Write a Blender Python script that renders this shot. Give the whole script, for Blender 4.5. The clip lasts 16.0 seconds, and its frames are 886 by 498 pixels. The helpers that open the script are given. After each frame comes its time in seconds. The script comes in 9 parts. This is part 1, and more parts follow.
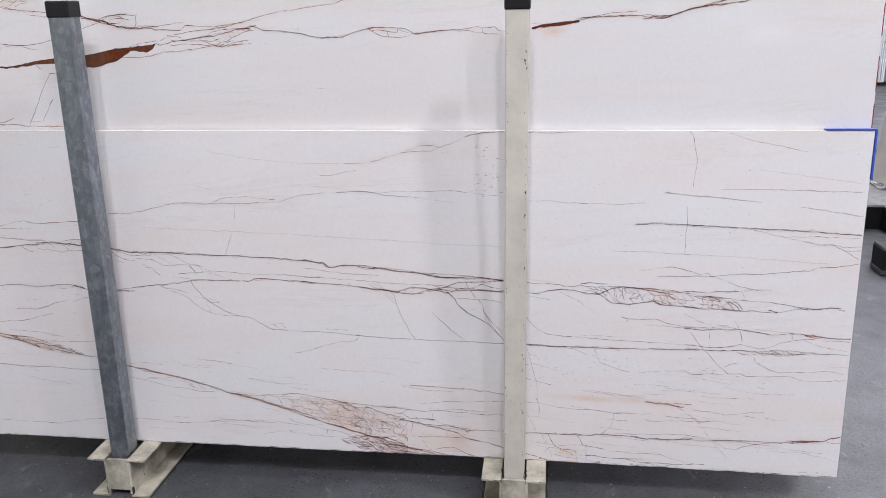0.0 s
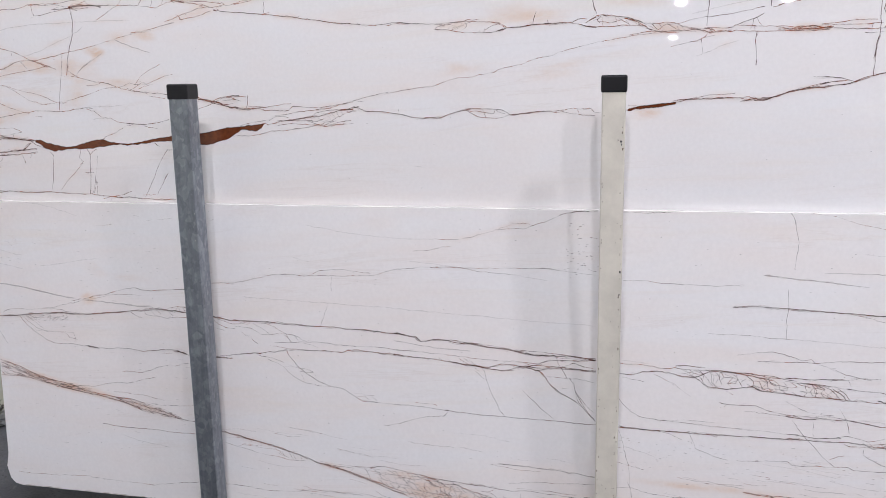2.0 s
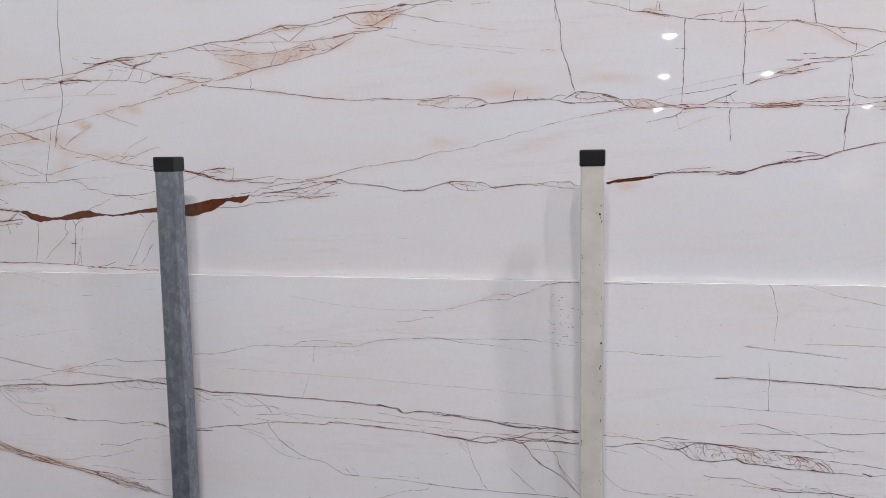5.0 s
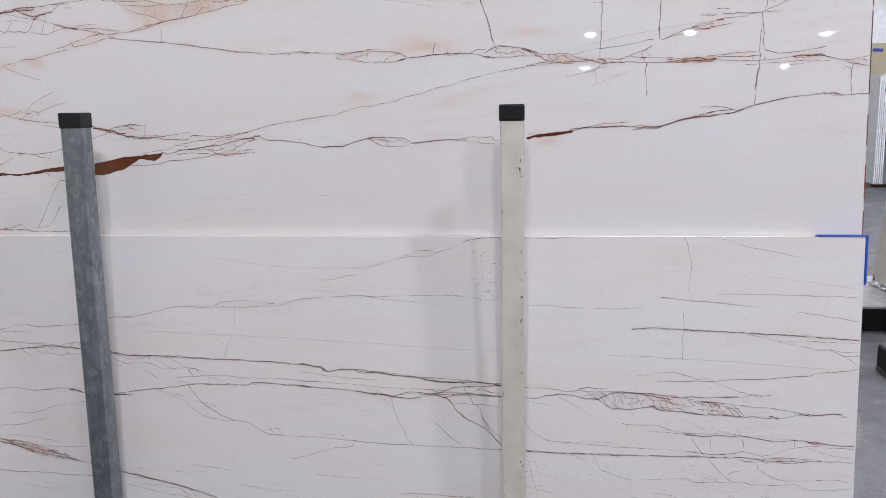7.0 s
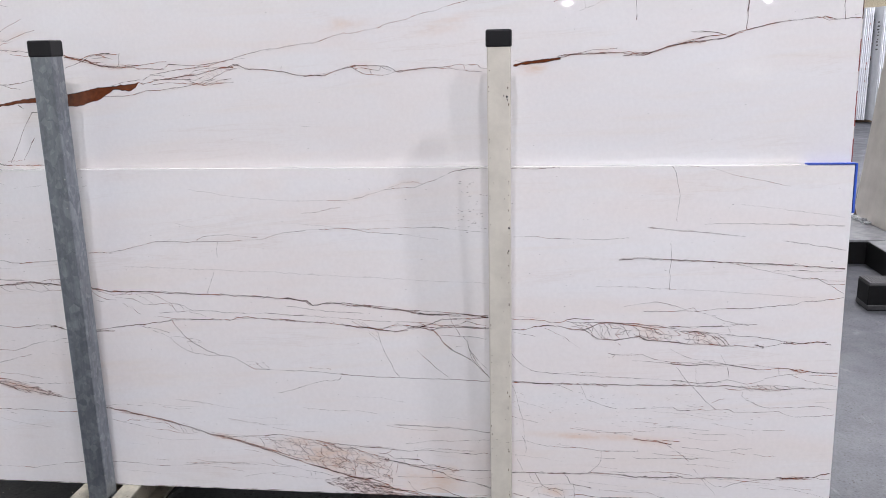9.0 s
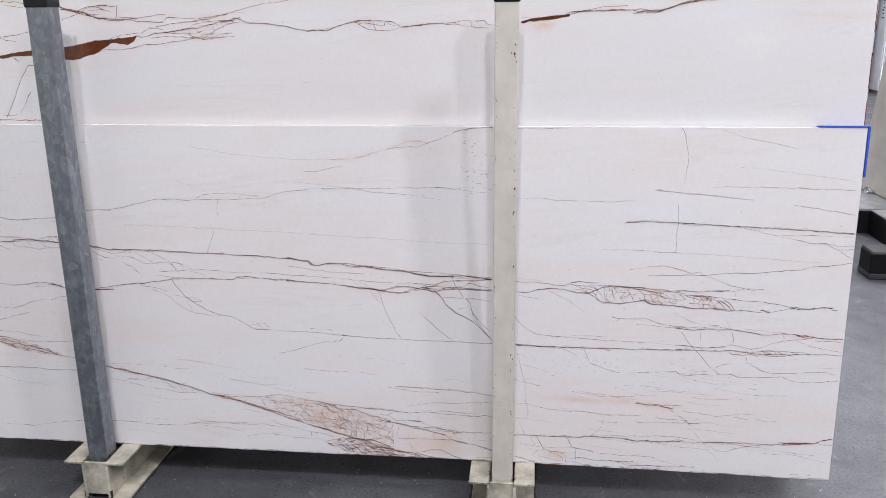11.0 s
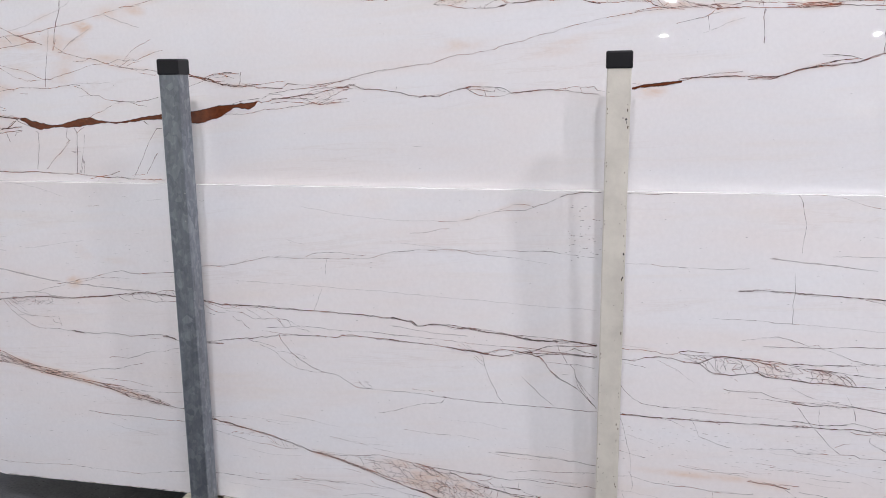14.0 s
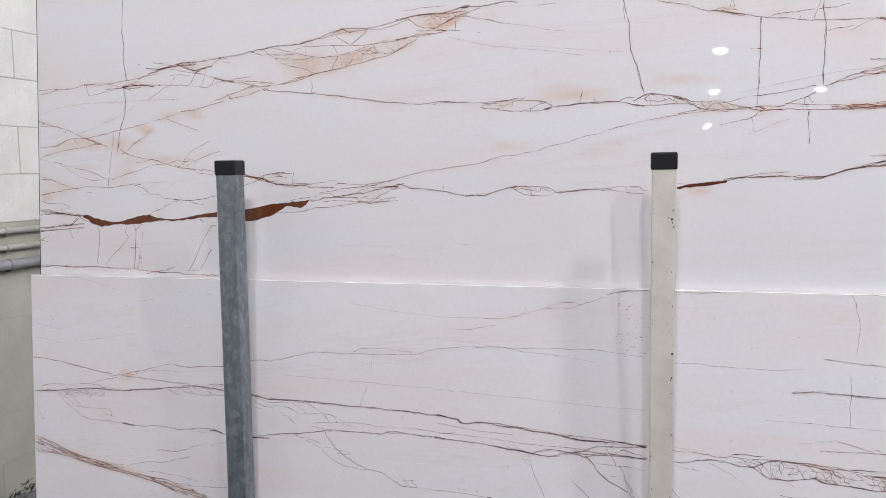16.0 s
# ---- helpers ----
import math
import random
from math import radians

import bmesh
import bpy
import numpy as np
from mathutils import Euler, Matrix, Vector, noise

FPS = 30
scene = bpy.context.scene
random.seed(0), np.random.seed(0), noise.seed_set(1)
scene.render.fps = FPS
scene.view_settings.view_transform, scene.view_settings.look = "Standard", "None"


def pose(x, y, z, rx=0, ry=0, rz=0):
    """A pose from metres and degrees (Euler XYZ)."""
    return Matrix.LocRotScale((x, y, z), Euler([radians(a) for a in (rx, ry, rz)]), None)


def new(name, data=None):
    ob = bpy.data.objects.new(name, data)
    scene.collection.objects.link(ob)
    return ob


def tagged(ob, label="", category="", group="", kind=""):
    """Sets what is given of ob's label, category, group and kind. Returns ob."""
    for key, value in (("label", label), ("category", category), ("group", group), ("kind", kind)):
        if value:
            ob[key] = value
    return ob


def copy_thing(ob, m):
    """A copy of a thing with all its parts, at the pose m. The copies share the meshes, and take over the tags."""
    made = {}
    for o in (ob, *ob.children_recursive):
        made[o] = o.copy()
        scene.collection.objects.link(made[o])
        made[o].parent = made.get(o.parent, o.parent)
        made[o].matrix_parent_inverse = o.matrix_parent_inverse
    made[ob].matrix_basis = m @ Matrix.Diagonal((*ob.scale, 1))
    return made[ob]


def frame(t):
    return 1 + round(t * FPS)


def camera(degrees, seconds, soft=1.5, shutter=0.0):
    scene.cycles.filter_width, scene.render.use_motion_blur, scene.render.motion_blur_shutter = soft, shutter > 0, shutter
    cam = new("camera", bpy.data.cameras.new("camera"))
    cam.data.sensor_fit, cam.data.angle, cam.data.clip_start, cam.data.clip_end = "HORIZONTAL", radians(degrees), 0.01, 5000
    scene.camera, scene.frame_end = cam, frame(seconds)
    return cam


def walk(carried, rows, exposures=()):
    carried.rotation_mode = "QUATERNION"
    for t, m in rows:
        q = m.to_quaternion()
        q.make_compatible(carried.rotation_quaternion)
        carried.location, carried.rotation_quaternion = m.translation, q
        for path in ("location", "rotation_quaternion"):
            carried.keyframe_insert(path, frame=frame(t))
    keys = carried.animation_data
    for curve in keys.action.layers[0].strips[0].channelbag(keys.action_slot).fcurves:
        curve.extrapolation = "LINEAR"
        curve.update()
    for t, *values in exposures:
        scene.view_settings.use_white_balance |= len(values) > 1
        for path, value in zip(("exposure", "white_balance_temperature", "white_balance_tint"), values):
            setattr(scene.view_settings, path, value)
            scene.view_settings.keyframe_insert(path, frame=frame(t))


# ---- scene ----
cam = camera(56.50, 16.0, soft=0.6)
ROWS = [
    (0.0, pose(2.2209, -2.3310, 1.5347, 73.395, 1.051, 7.060)),
    (0.5, pose(2.2142, -2.3335, 1.5410, 73.684, 1.194, 8.378)),
    (1.0, pose(2.2084, -2.3382, 1.5472, 75.249, 1.216, 10.076)),
    (1.5, pose(2.2031, -2.3443, 1.5526, 76.925, 1.179, 11.668)),
    (2.0, pose(2.1998, -2.3510, 1.5550, 78.450, 1.150, 13.067)),
    (2.5, pose(2.1988, -2.3549, 1.5580, 79.732, 1.120, 14.308)),
    (3.0, pose(2.1996, -2.3582, 1.5606, 80.564, 0.976, 14.487)),
    (3.5, pose(2.2016, -2.3599, 1.5618, 81.852, 0.655, 13.973)),
    (6.0, pose(2.2392, -2.3587, 1.5673, 83.255, 1.256, 10.349)),
    (6.5, pose(2.2440, -2.3525, 1.5610, 82.057, 1.156, 8.741)),
    (7.0, pose(2.2492, -2.3451, 1.5542, 80.280, 1.088, 7.507)),
    (7.5, pose(2.2514, -2.3349, 1.5486, 78.185, 1.054, 6.541)),
    (8.0, pose(2.2496, -2.3271, 1.5412, 76.184, 1.168, 6.140)),
    (8.5, pose(2.2432, -2.3199, 1.5323, 76.034, 1.226, 6.109)),
    (9.0, pose(2.2339, -2.3184, 1.5237, 76.093, 1.258, 6.206)),
    (11.5, pose(2.2064, -2.2901, 1.4971, 73.520, 0.307, 6.539)),
    (12.0, pose(2.1964, -2.2929, 1.4971, 73.845, -0.115, 7.445)),
    (12.5, pose(2.1869, -2.2946, 1.4963, 74.525, -0.094, 8.092)),
    (13.0, pose(2.1781, -2.2951, 1.4947, 75.708, -0.123, 9.093)),
    (13.5, pose(2.1684, -2.2990, 1.4948, 77.036, 0.090, 10.375)),
    (14.0, pose(2.1593, -2.3034, 1.4973, 78.271, 0.687, 12.363)),
    (14.5, pose(2.1516, -2.3061, 1.5022, 79.302, 1.348, 14.573)),
    (15.0, pose(2.1501, -2.3102, 1.5127, 81.260, 1.483, 15.482)),
    (15.5, pose(2.1524, -2.3151, 1.5222, 83.000, 1.211, 15.549)),
    (16.0, pose(2.1555, -2.3202, 1.5289, 84.369, 0.850, 15.393)),
]
walk(cam, ROWS, exposures=[(0.0, 0.06), (2.0, 0.06), (3.5, 0.01), (5.8, -0.36), (6.2, -0.34), (7.0, -0.20), (7.6, 0.02), (8.2, 0.06), (9.2, 0.06), (11.3, 0.10), (12.6, 0.06), (14.0, 0.04), (14.8, 0.03), (15.5, 0.0), (16.0, -0.06)])

# ---- plan, in metres ----
LEAN = 2.98          # the slabs lean back on the rack
BASE = 0.1389           # top of the rack's base beams
FRONT_W, FRONT_H = 3.113, 1.041
BACK_H = 2.06
GAP = 0.0222
POST = 0.0622
POST_TOP = 1.5605
POST_Y = -0.0911
LEFT_X, RIGHT_X = 0.8215, 2.1062
WALL_X = -0.82
ROOM_X, ROOM_Y0, ROOM_Y1, ROOM_H = 16.0, -42.0, 16.0, 6.9

# ---- world and lamps ----
world = bpy.data.worlds.new("dim_hall")
scene.world = world
world.use_nodes = True
world.node_tree.nodes["Background"].inputs["Color"].default_value = (0.9, 0.95, 1.0, 1)
world.node_tree.nodes["Background"].inputs["Strength"].default_value = 0.02
LAMP_Z = 6.2
LAMP_POWER = 695.0
FAR_POWER = 230.0      # the dimmer row far down the hall
LAMPS = [(5.25, -1.72), (5.85, -5.5), (3.0, -4.6), (1.9, -4.4),
         (3.26, -18.4), (3.38, -23.7), (3.46, -30.6), (6.4, -23.9), (10.6, -24.7), (11.15, -31.4),
         # unseen lamps behind the slabs, added to brighten the floor and stone beyond
         (8.4, 2.4), (3.8, 8.6), (5.5, 5.2), (4.6, 6.6), (6.8, 6.8), (9.0, 4.6), (8.8, 7.0), (11.0, 5.0), (7.0, 8.4), (11.0, 9.5)]


# ---- materials ----
def material(name, rough=0.5, metal=0.0):
    m = bpy.data.materials.new(name)
    m.use_nodes = True
    nt = m.node_tree
    b = nt.nodes["Principled BSDF"]
    b.inputs["Roughness"].default_value = rough
    b.inputs["Metallic"].default_value = metal
    return m, nt, b


def coords(nt, scale=(1, 1, 1)):
    tc = nt.nodes.new("ShaderNodeTexCoord")
    mp = nt.nodes.new("ShaderNodeMapping")
    mp.inputs["Scale"].default_value = scale
    nt.links.new(tc.outputs["Object"], mp.inputs["Vector"])
    return mp.outputs["Vector"]


def noise_tex(nt, vec, scale, detail=4.0, rough=0.55, warp=0.0):
    n = nt.nodes.new("ShaderNodeTexNoise")
    n.inputs["Scale"].default_value = scale
    n.inputs["Detail"].default_value = detail
    n.inputs["Roughness"].default_value = rough
    n.inputs["Distortion"].default_value = warp
    nt.links.new(vec, n.inputs["Vector"])
    return n.outputs["Fac"]


def ramp(nt, fac, stops):
    r = nt.nodes.new("ShaderNodeValToRGB")
    els = r.color_ramp.elements
    while len(els) < len(stops):
        els.new(0.5)
    for e, (p, c) in zip(els, stops):
        e.position = p
        e.color = (c, c, c, 1) if isinstance(c, (int, float)) else (*c, 1)
    nt.links.new(fac, r.inputs["Fac"])
    return r.outputs["Color"]


def mix(nt, fac, a, b, mode="MIX"):
    m = nt.nodes.new("ShaderNodeMix")
    m.data_type = "RGBA"
    m.blend_type = mode
    for key, v in ((0, fac), (6, a), (7, b)):
        if isinstance(v, (int, float)):
            m.inputs[key].default_value = v
        elif isinstance(v, tuple):
            m.inputs[key].default_value = (*v, 1)
        else:
            nt.links.new(v, m.inputs[key])
    return m.outputs[2]


def math_node(nt, op, a, b=0.0):
    m = nt.nodes.new("ShaderNodeMath")
    m.operation = op
    for i, v in enumerate((a, b)):
        if isinstance(v, (int, float)):
            m.inputs[i].default_value = v
        else:
            nt.links.new(v, m.inputs[i])
    return m.outputs[0]


def bump(nt, b, height, strength, distance=0.002):
    n = nt.nodes.new("ShaderNodeBump")
    n.inputs["Strength"].default_value = strength
    n.inputs["Distance"].default_value = distance
    nt.links.new(height, n.inputs["Height"])
    nt.links.new(n.outputs["Normal"], b.inputs["Normal"])


def marble(name, seed, tone=1.0):
    """Polished white marble: pale clouds drawn out along the slab, faint grey and ochre threads."""
    m, nt, b = material(name, 0.015)
    tc = nt.nodes.new("ShaderNodeTexCoord")
    mp = nt.nodes.new("ShaderNodeMapping")
    mp.inputs["Location"].default_value = (seed, seed * 0.7, seed * 1.3)
    mp.inputs["Rotation"].default_value = (0, radians(4), 0)
    nt.links.new(tc.outputs["Object"], mp.inputs["Vector"])
    flat = nt.nodes.new("ShaderNodeMapping")
    flat.inputs["Scale"].default_value = (0.55, 1, 2.6)
    nt.links.new(mp.outputs["Vector"], flat.inputs["Vector"])
    long = nt.nodes.new("ShaderNodeMapping")
    long.inputs["Scale"].default_value = (0.5, 1, 7.0)
    nt.links.new(mp.outputs["Vector"], long.inputs["Vector"])
    clouds = ramp(nt, noise_tex(nt, flat.outputs[0], 2.6, 6, 0.55, 0.5), [(0.36, (0.795, 0.79, 0.81)), (0.52, (0.80, 0.778, 0.785)), (0.70, (0.80, 0.752, 0.742))])
    ochre = ramp(nt, noise_tex(nt, long.outputs[0], 1.7, 6, 0.6, 0.6), [(0.55, 0.0), (0.74, 0.5)])
    col = mix(nt, ochre, clouds, (0.78, 0.715, 0.66))
    ridge = math_node(nt, "ABSOLUTE", math_node(nt, "SUBTRACT", noise_tex(nt, long.outputs[0], 2.2, 6, 0.62, 0.8), 0.5))
    thread = ramp(nt, ridge, [(0.0, 0.22), (0.010, 0.08), (0.03, 0.0)])
    gate = ramp(nt, noise_tex(nt, flat.outputs[0], 2.3, 3), [(0.50, 0.0), (0.62, 1.0)])
    col = mix(nt, mix(nt, 1.0, thread, gate, "MULTIPLY"), col, (0.60, 0.52, 0.48))
    soaked = {}
    for key in ("rose", "iron"):
        at = nt.nodes.new("ShaderNodeAttribute")
        at.attribute_name = key
        soaked[key] = at.outputs["Fac"]
    soft = ramp(nt, noise_tex(nt, flat.outputs[0], 3, 3, 0.5, 0.3), [(0.3, 0.5), (0.7, 1.0)])
    col = mix(nt, math_node(nt, "MULTIPLY", soaked["rose"], soft), col, (0.81, 0.73, 0.70))
    bed = nt.nodes.new("ShaderNodeMapping")
    bed.inputs["Scale"].default_value = (1, 1, 2.6)
    nt.links.new(mp.outputs["Vector"], bed.inputs["Vector"])
    n1 = noise_tex(nt, bed.outputs[0], 11, 9, 0.68, 1.2)
    n2 = noise_tex(nt, bed.outputs[0], 34, 5, 0.6, 0.5)
    mott = math_node(nt, "MULTIPLY", ramp(nt, n1, [(0.28, 0.15), (0.60, 1.0)]), ramp(nt, n2, [(0.25, 0.5), (0.7, 1.0)]))
    rust = mix(nt, n2, (0.66, 0.41, 0.26), (0.76, 0.585, 0.46))
    col = mix(nt, math_node(nt, "MULTIPLY", soaked["iron"], mott), col, rust)
    fine = ramp(nt, noise_tex(nt, mp.outputs["Vector"], 90, 3), [(0.3, 0.96 * tone), (0.7, tone)])
    col = mix(nt, 1.0, col, fine, "MULTIPLY")
    nt.links.new(col, b.inputs["Base Color"])
    return m


def vein_material(name, a, bcol, rough=0.03, core=0.65):
    """Vein ink over the stone; the edge profile and the strength come with the mesh."""
    m, nt, b = material(name, rough)
    at = nt.nodes.new("ShaderNodeAttribute")
    at.attribute_name = "strength"
    uv = nt.nodes.new("ShaderNodeUVMap")
    sx = nt.nodes.new("ShaderNodeSeparateXYZ")
    nt.links.new(uv.outputs["UV"], sx.inputs[0])
    edge = math_node(nt, "MULTIPLY", math_node(nt, "ABSOLUTE", math_node(nt, "SUBTRACT", sx.outputs["Y"], 0.5)), 2.0)
    prof = ramp(nt, edge, [(core, 1.0), (1.0, 0.0)])
    vec = coords(nt)
    n1 = noise_tex(nt, vec, 38, 5, 0.7)
    nt.links.new(mix(nt, ramp(nt, n1, [(0.42, 0.0), (0.60, 1.0)]), a, bcol), b.inputs["Base Color"])
    alpha = math_node(nt, "MULTIPLY", prof, math_node(nt, "MULTIPLY", at.outputs["Fac"], ramp(nt, noise_tex(nt, vec, 120, 3), [(0.28, 0.7), (0.5, 1.0)])))
    nt.links.new(alpha, b.inputs["Alpha"])
    return m


def painted(name, base, worn, rough=0.45, scale=9.0, chips=0.70, dirt=0.18, relief=0.12):
    m, nt, b = material(name, rough)
    vec = coords(nt)
    grime = ramp(nt, noise_tex(nt, vec, scale, 7, 0.68), [(0.34, 1.0 - dirt), (0.60, 1.0)])
    col = mix(nt, 1.0, base, grime, "MULTIPLY")
    spots = ramp(nt, noise_tex(nt, vec, scale * 9, 4, 0.6), [(chips, 0.0), (chips + 0.03, 1.0)])
    col = mix(nt, spots, col, worn)
    nt.links.new(col, b.inputs["Base Color"])
    bump(nt, b, noise_tex(nt, vec, scale * 14, 3), relief, 0.001 if relief < 0.2 else 0.003)
    return m


def block_paint(name, base):
    """Paint rolled over concrete block: soft grime and many small open pores."""
    m, nt, b = material(name, 0.5)
    vec = coords(nt)
    grime = ramp(nt, noise_tex(nt, vec, 6, 7, 0.65), [(0.32, 0.86), (0.62, 1.0)])
    col = mix(nt, 1.0, base, grime, "MULTIPLY")
    pits = noise_tex(nt, coords(nt, (1, 0.7, 1.2)), 150, 3, 0.6, 0.4)
    crowd = ramp(nt, noise_tex(nt, vec, 9, 3), [(0.35, 0.25), (0.65, 1.0)])
    pores = mix(nt, 1.0, ramp(nt, pits, [(0.63, 0.0), (0.67, 0.8)]), crowd, "MULTIPLY")
    col = mix(nt, pores, col, (0.09, 0.088, 0.08))
    nt.links.new(col, b.inputs["Base Color"])
    bump(nt, b, math_node(nt, "SUBTRACT", noise_tex(nt, vec, 60, 4), pores), 0.5, 0.002)
    return m


def galvanised():
    m, nt, b = material("galvanised_steel", 0.42, 0.85)
    vec = coords(nt, (1, 1, 0.75))
    wob = nt.nodes.new("ShaderNodeVectorMath")
    wob.operation = "MULTIPLY_ADD"
    nz = nt.nodes.new("ShaderNodeTexNoise")
    nz.inputs["Scale"].default_value = 40
    nt.links.new(vec, nz.inputs["Vector"])
    nt.links.new(nz.outputs["Color"], wob.inputs[0])
    wob.inputs[1].default_value = (0.022, 0.022, 0.022)
    nt.links.new(vec, wob.inputs[2])
    tones = []
    for scale in (52, 105):
        v = nt.nodes.new("ShaderNodeTexVoronoi")
        v.inputs["Scale"].default_value = scale
        nt.links.new(wob.outputs[0], v.inputs["Vector"])
        sep = nt.nodes.new("ShaderNodeSeparateColor")
        nt.links.new(v.outputs["Color"], sep.inputs[0])
        tones.append(ramp(nt, sep.outputs[0], [(0.0, (0.235, 0.26, 0.29)), (0.7, (0.31, 0.34, 0.375)), (1.0, (0.43, 0.46, 0.50))]))
    col = mix(nt, 0.4, tones[0], tones[1])
    streak = ramp(nt, noise_tex(nt, coords(nt, (1, 1, 0.12)), 55, 5, 0.65), [(0.35, 0.84), (0.65, 1.08)])
    col = mix(nt, 1.0, col, streak, "MULTIPLY")
    col = mix(nt, ramp(nt, noise_tex(nt, vec, 150, 4, 0.7), [(0.66, 0.0), (0.74, 0.5)]), col, (0.62, 0.65, 0.66))
    nt.links.new(col, b.inputs["Base Color"])
    nt.links.new(ramp(nt, noise_tex(nt, vec, 30, 4), [(0.3, 0.36), (0.7, 0.52)]), b.inputs["Roughness"])
    bump(nt, b, noise_tex(nt, vec, 90, 4), 0.12, 0.001)
    return m


def concrete():
    m, nt, b = material("sealed_concrete", 0.5)
    b.inputs["Specular IOR Level"].default_value = 0.22
    vec = coords(nt)
    big = ramp(nt, noise_tex(nt, vec, 0.9, 6, 0.6, 0.5), [(0.3, (0.070, 0.073, 0.083)), (0.7, (0.106, 0.110, 0.125))])
    mid = ramp(nt, noise_tex(nt, vec, 7, 6, 0.7), [(0.32, 0.78), (0.62, 1.05)])
    col = mix(nt, 1.0, big, mid, "MULTIPLY")
    col = mix(nt, 1.0, col, ramp(nt, noise_tex(nt, vec, 95, 4, 0.7), [(0.36, 0.72), (0.55, 1.05)]), "MULTIPLY")
    v = nt.nodes.new("ShaderNodeTexVoronoi")
    v.inputs["Scale"].default_value = 52
    nt.links.new(vec, v.inputs["Vector"])
    dots = ramp(nt, v.outputs["Distance"], [(0.15, 1.0), (0.24, 0.0)])
    gate = ramp(nt, noise_tex(nt, vec, 8, 2), [(0.44, 0.0), (0.56, 0.9)])
    col = mix(nt, mix(nt, 1.0, dots, gate, "MULTIPLY"), col, (0.032, 0.030, 0.031))
    scuff = ramp(nt, noise_tex(nt, coords(nt, (1, 0.6, 1)), 13, 8, 0.72, 0.6), [(0.60, 0.0), (0.70, 0.55)])
    col = mix(nt, scuff, col, (0.19, 0.195, 0.21))
    nt.links.new(col, b.inputs["Base Color"])
    nt.links.new(ramp(nt, noise_tex(nt, vec, 5, 5), [(0.3, 0.4), (0.7, 0.65)]), b.inputs["Roughness"])
    bump(nt, b, noise_tex(nt, vec, 40, 4), 0.10, 0.002)
    return m


def plain(name, col, rough=0.5, metal=0.0, spread=0.12, scale=20):
    m, nt, b = material(name, rough, metal)
    n = ramp(nt, noise_tex(nt, coords(nt), scale, 5, 0.6), [(0.3, 1 - spread), (0.7, 1.0)])
    nt.links.new(mix(nt, 1.0, col, n, "MULTIPLY"), b.inputs["Base Color"])
    return m


def glow(name, col, strength):
    m, nt, b = material(name, 0.4)
    b.inputs["Emission Color"].default_value = (*col, 1)
    b.inputs["Emission Strength"].default_value = strength
    return m


MARBLE_FRONT = marble("white_marble", 3.1)
MARBLE_BACK = marble("white_marble_polished", 11.7, 0.94)
VEIN_DARK = vein_material("dark_vein", (0.034, 0.015, 0.014), (0.18, 0.056, 0.038))
VEIN_RUST = vein_material("rust_vein", (0.37, 0.120, 0.060), (0.16, 0.054, 0.036))
VEIN_FAINT = vein_material("faint_vein", (0.60, 0.36, 0.24), (0.44, 0.29, 0.23), 0.03, 0.3)
BROWN = plain("brown_ironstone", (0.16, 0.042, 0.014), 0.16, 0, 0.45, 60)
GALV = galvanised()
CREAM = painted("cream_paint", (0.66, 0.625, 0.555), (0.10, 0.085, 0.07), 0.42, 8.0, 0.735)
CREAM_DIRTY = painted("scuffed_cream_paint", (0.58, 0.545, 0.45), (0.09, 0.07, 0.05), 0.5, 9.0, 0.675, 0.6)
CAP = plain("black_plastic", (0.018, 0.018, 0.020), 0.38)
CONCRETE = concrete()
# the lower six courses have a darker, greener base colour
LOWER_BLOCK = block_paint("lower_painted_block", (0.33, 0.33, 0.272))
BLOCK = block_paint("painted_block", (0.56, 0.56, 0.525))
MORTAR = plain("painted_mortar", (0.34, 0.34, 0.30), 0.7)
SHEET = plain("white_metal_sheet", (0.62, 0.63, 0.63), 0.5)
DECK = plain("ceiling_deck", (0.74, 0.75, 0.76), 0.6)
CONDUIT = plain("painted_conduit", (0.32, 0.315, 0.28), 0.4)
CONDUIT_GREY = plain("grey_conduit", (0.21, 0.215, 0.22), 0.35)
STEEL_BLACK = plain("black_painted_steel", (0.007, 0.0072, 0.008), 0.6, 0, 0.4)
BAND = plain("worn_band", (0.05, 0.05, 0.053), 0.5, 0, 0.4, 30)
RUBBER = plain("ribbed_rubber", (0.11, 0.11, 0.115), 0.6)
TAPE = plain("blue_tape", (0.035, 0.10, 0.55), 0.5)
BLUE_INK = plain("blue_wax", (0.015, 0.022, 0.26), 0.5)
WAX = plain("dark_wax_edge", (0.085, 0.030, 0.026), 0.5, 0, 0.6, 60)
RED_EDGE = plain("red_wax_edge", (0.26, 0.035, 0.032), 0.5, 0, 0.6, 60)
RAW_EDGE = plain("sawn_marble_edge", (0.66, 0.60, 0.56), 0.6, 0, 0.25, 40)
BEIGE = plain("beige_stone", (0.60, 0.565, 0.53), 0.35, 0, 0.25, 6)
GREYWHITE = plain("grey_white_stone", (0.66, 0.67, 0.69), 0.4, 0, 0.3, 9)
BUNDLED = plain("bundled_stone", (0.70, 0.72, 0.76), 0.4, 0, 0.28, 9)
GREYSLAB = plain("grey_slab_face", (0.66, 0.68, 0.72), 0.35, 0, 0.25, 5)
DECK_PLATE = plain("dusty_deck_plate", (0.30, 0.305, 0.32), 0.5, 0, 0.45, 14)
SILVER = plain("silver_wrap", (0.5, 0.52, 0.54), 0.22, 0.7, 0.3, 30)
FLAKED = plain("flaked_paint", (0.17, 0.17, 0.172), 0.8, 0, 0.5, 30)
GRANITE = plain("speckled_granite", (0.52, 0.46, 0.33), 0.3, 0, 0.75, 60)
FILM = plain("clear_wrap", (0.13, 0.135, 0.14), 0.12, 0, 0.3)
DIRT = plain("black_dirt", (0.03, 0.027, 0.024), 0.9)
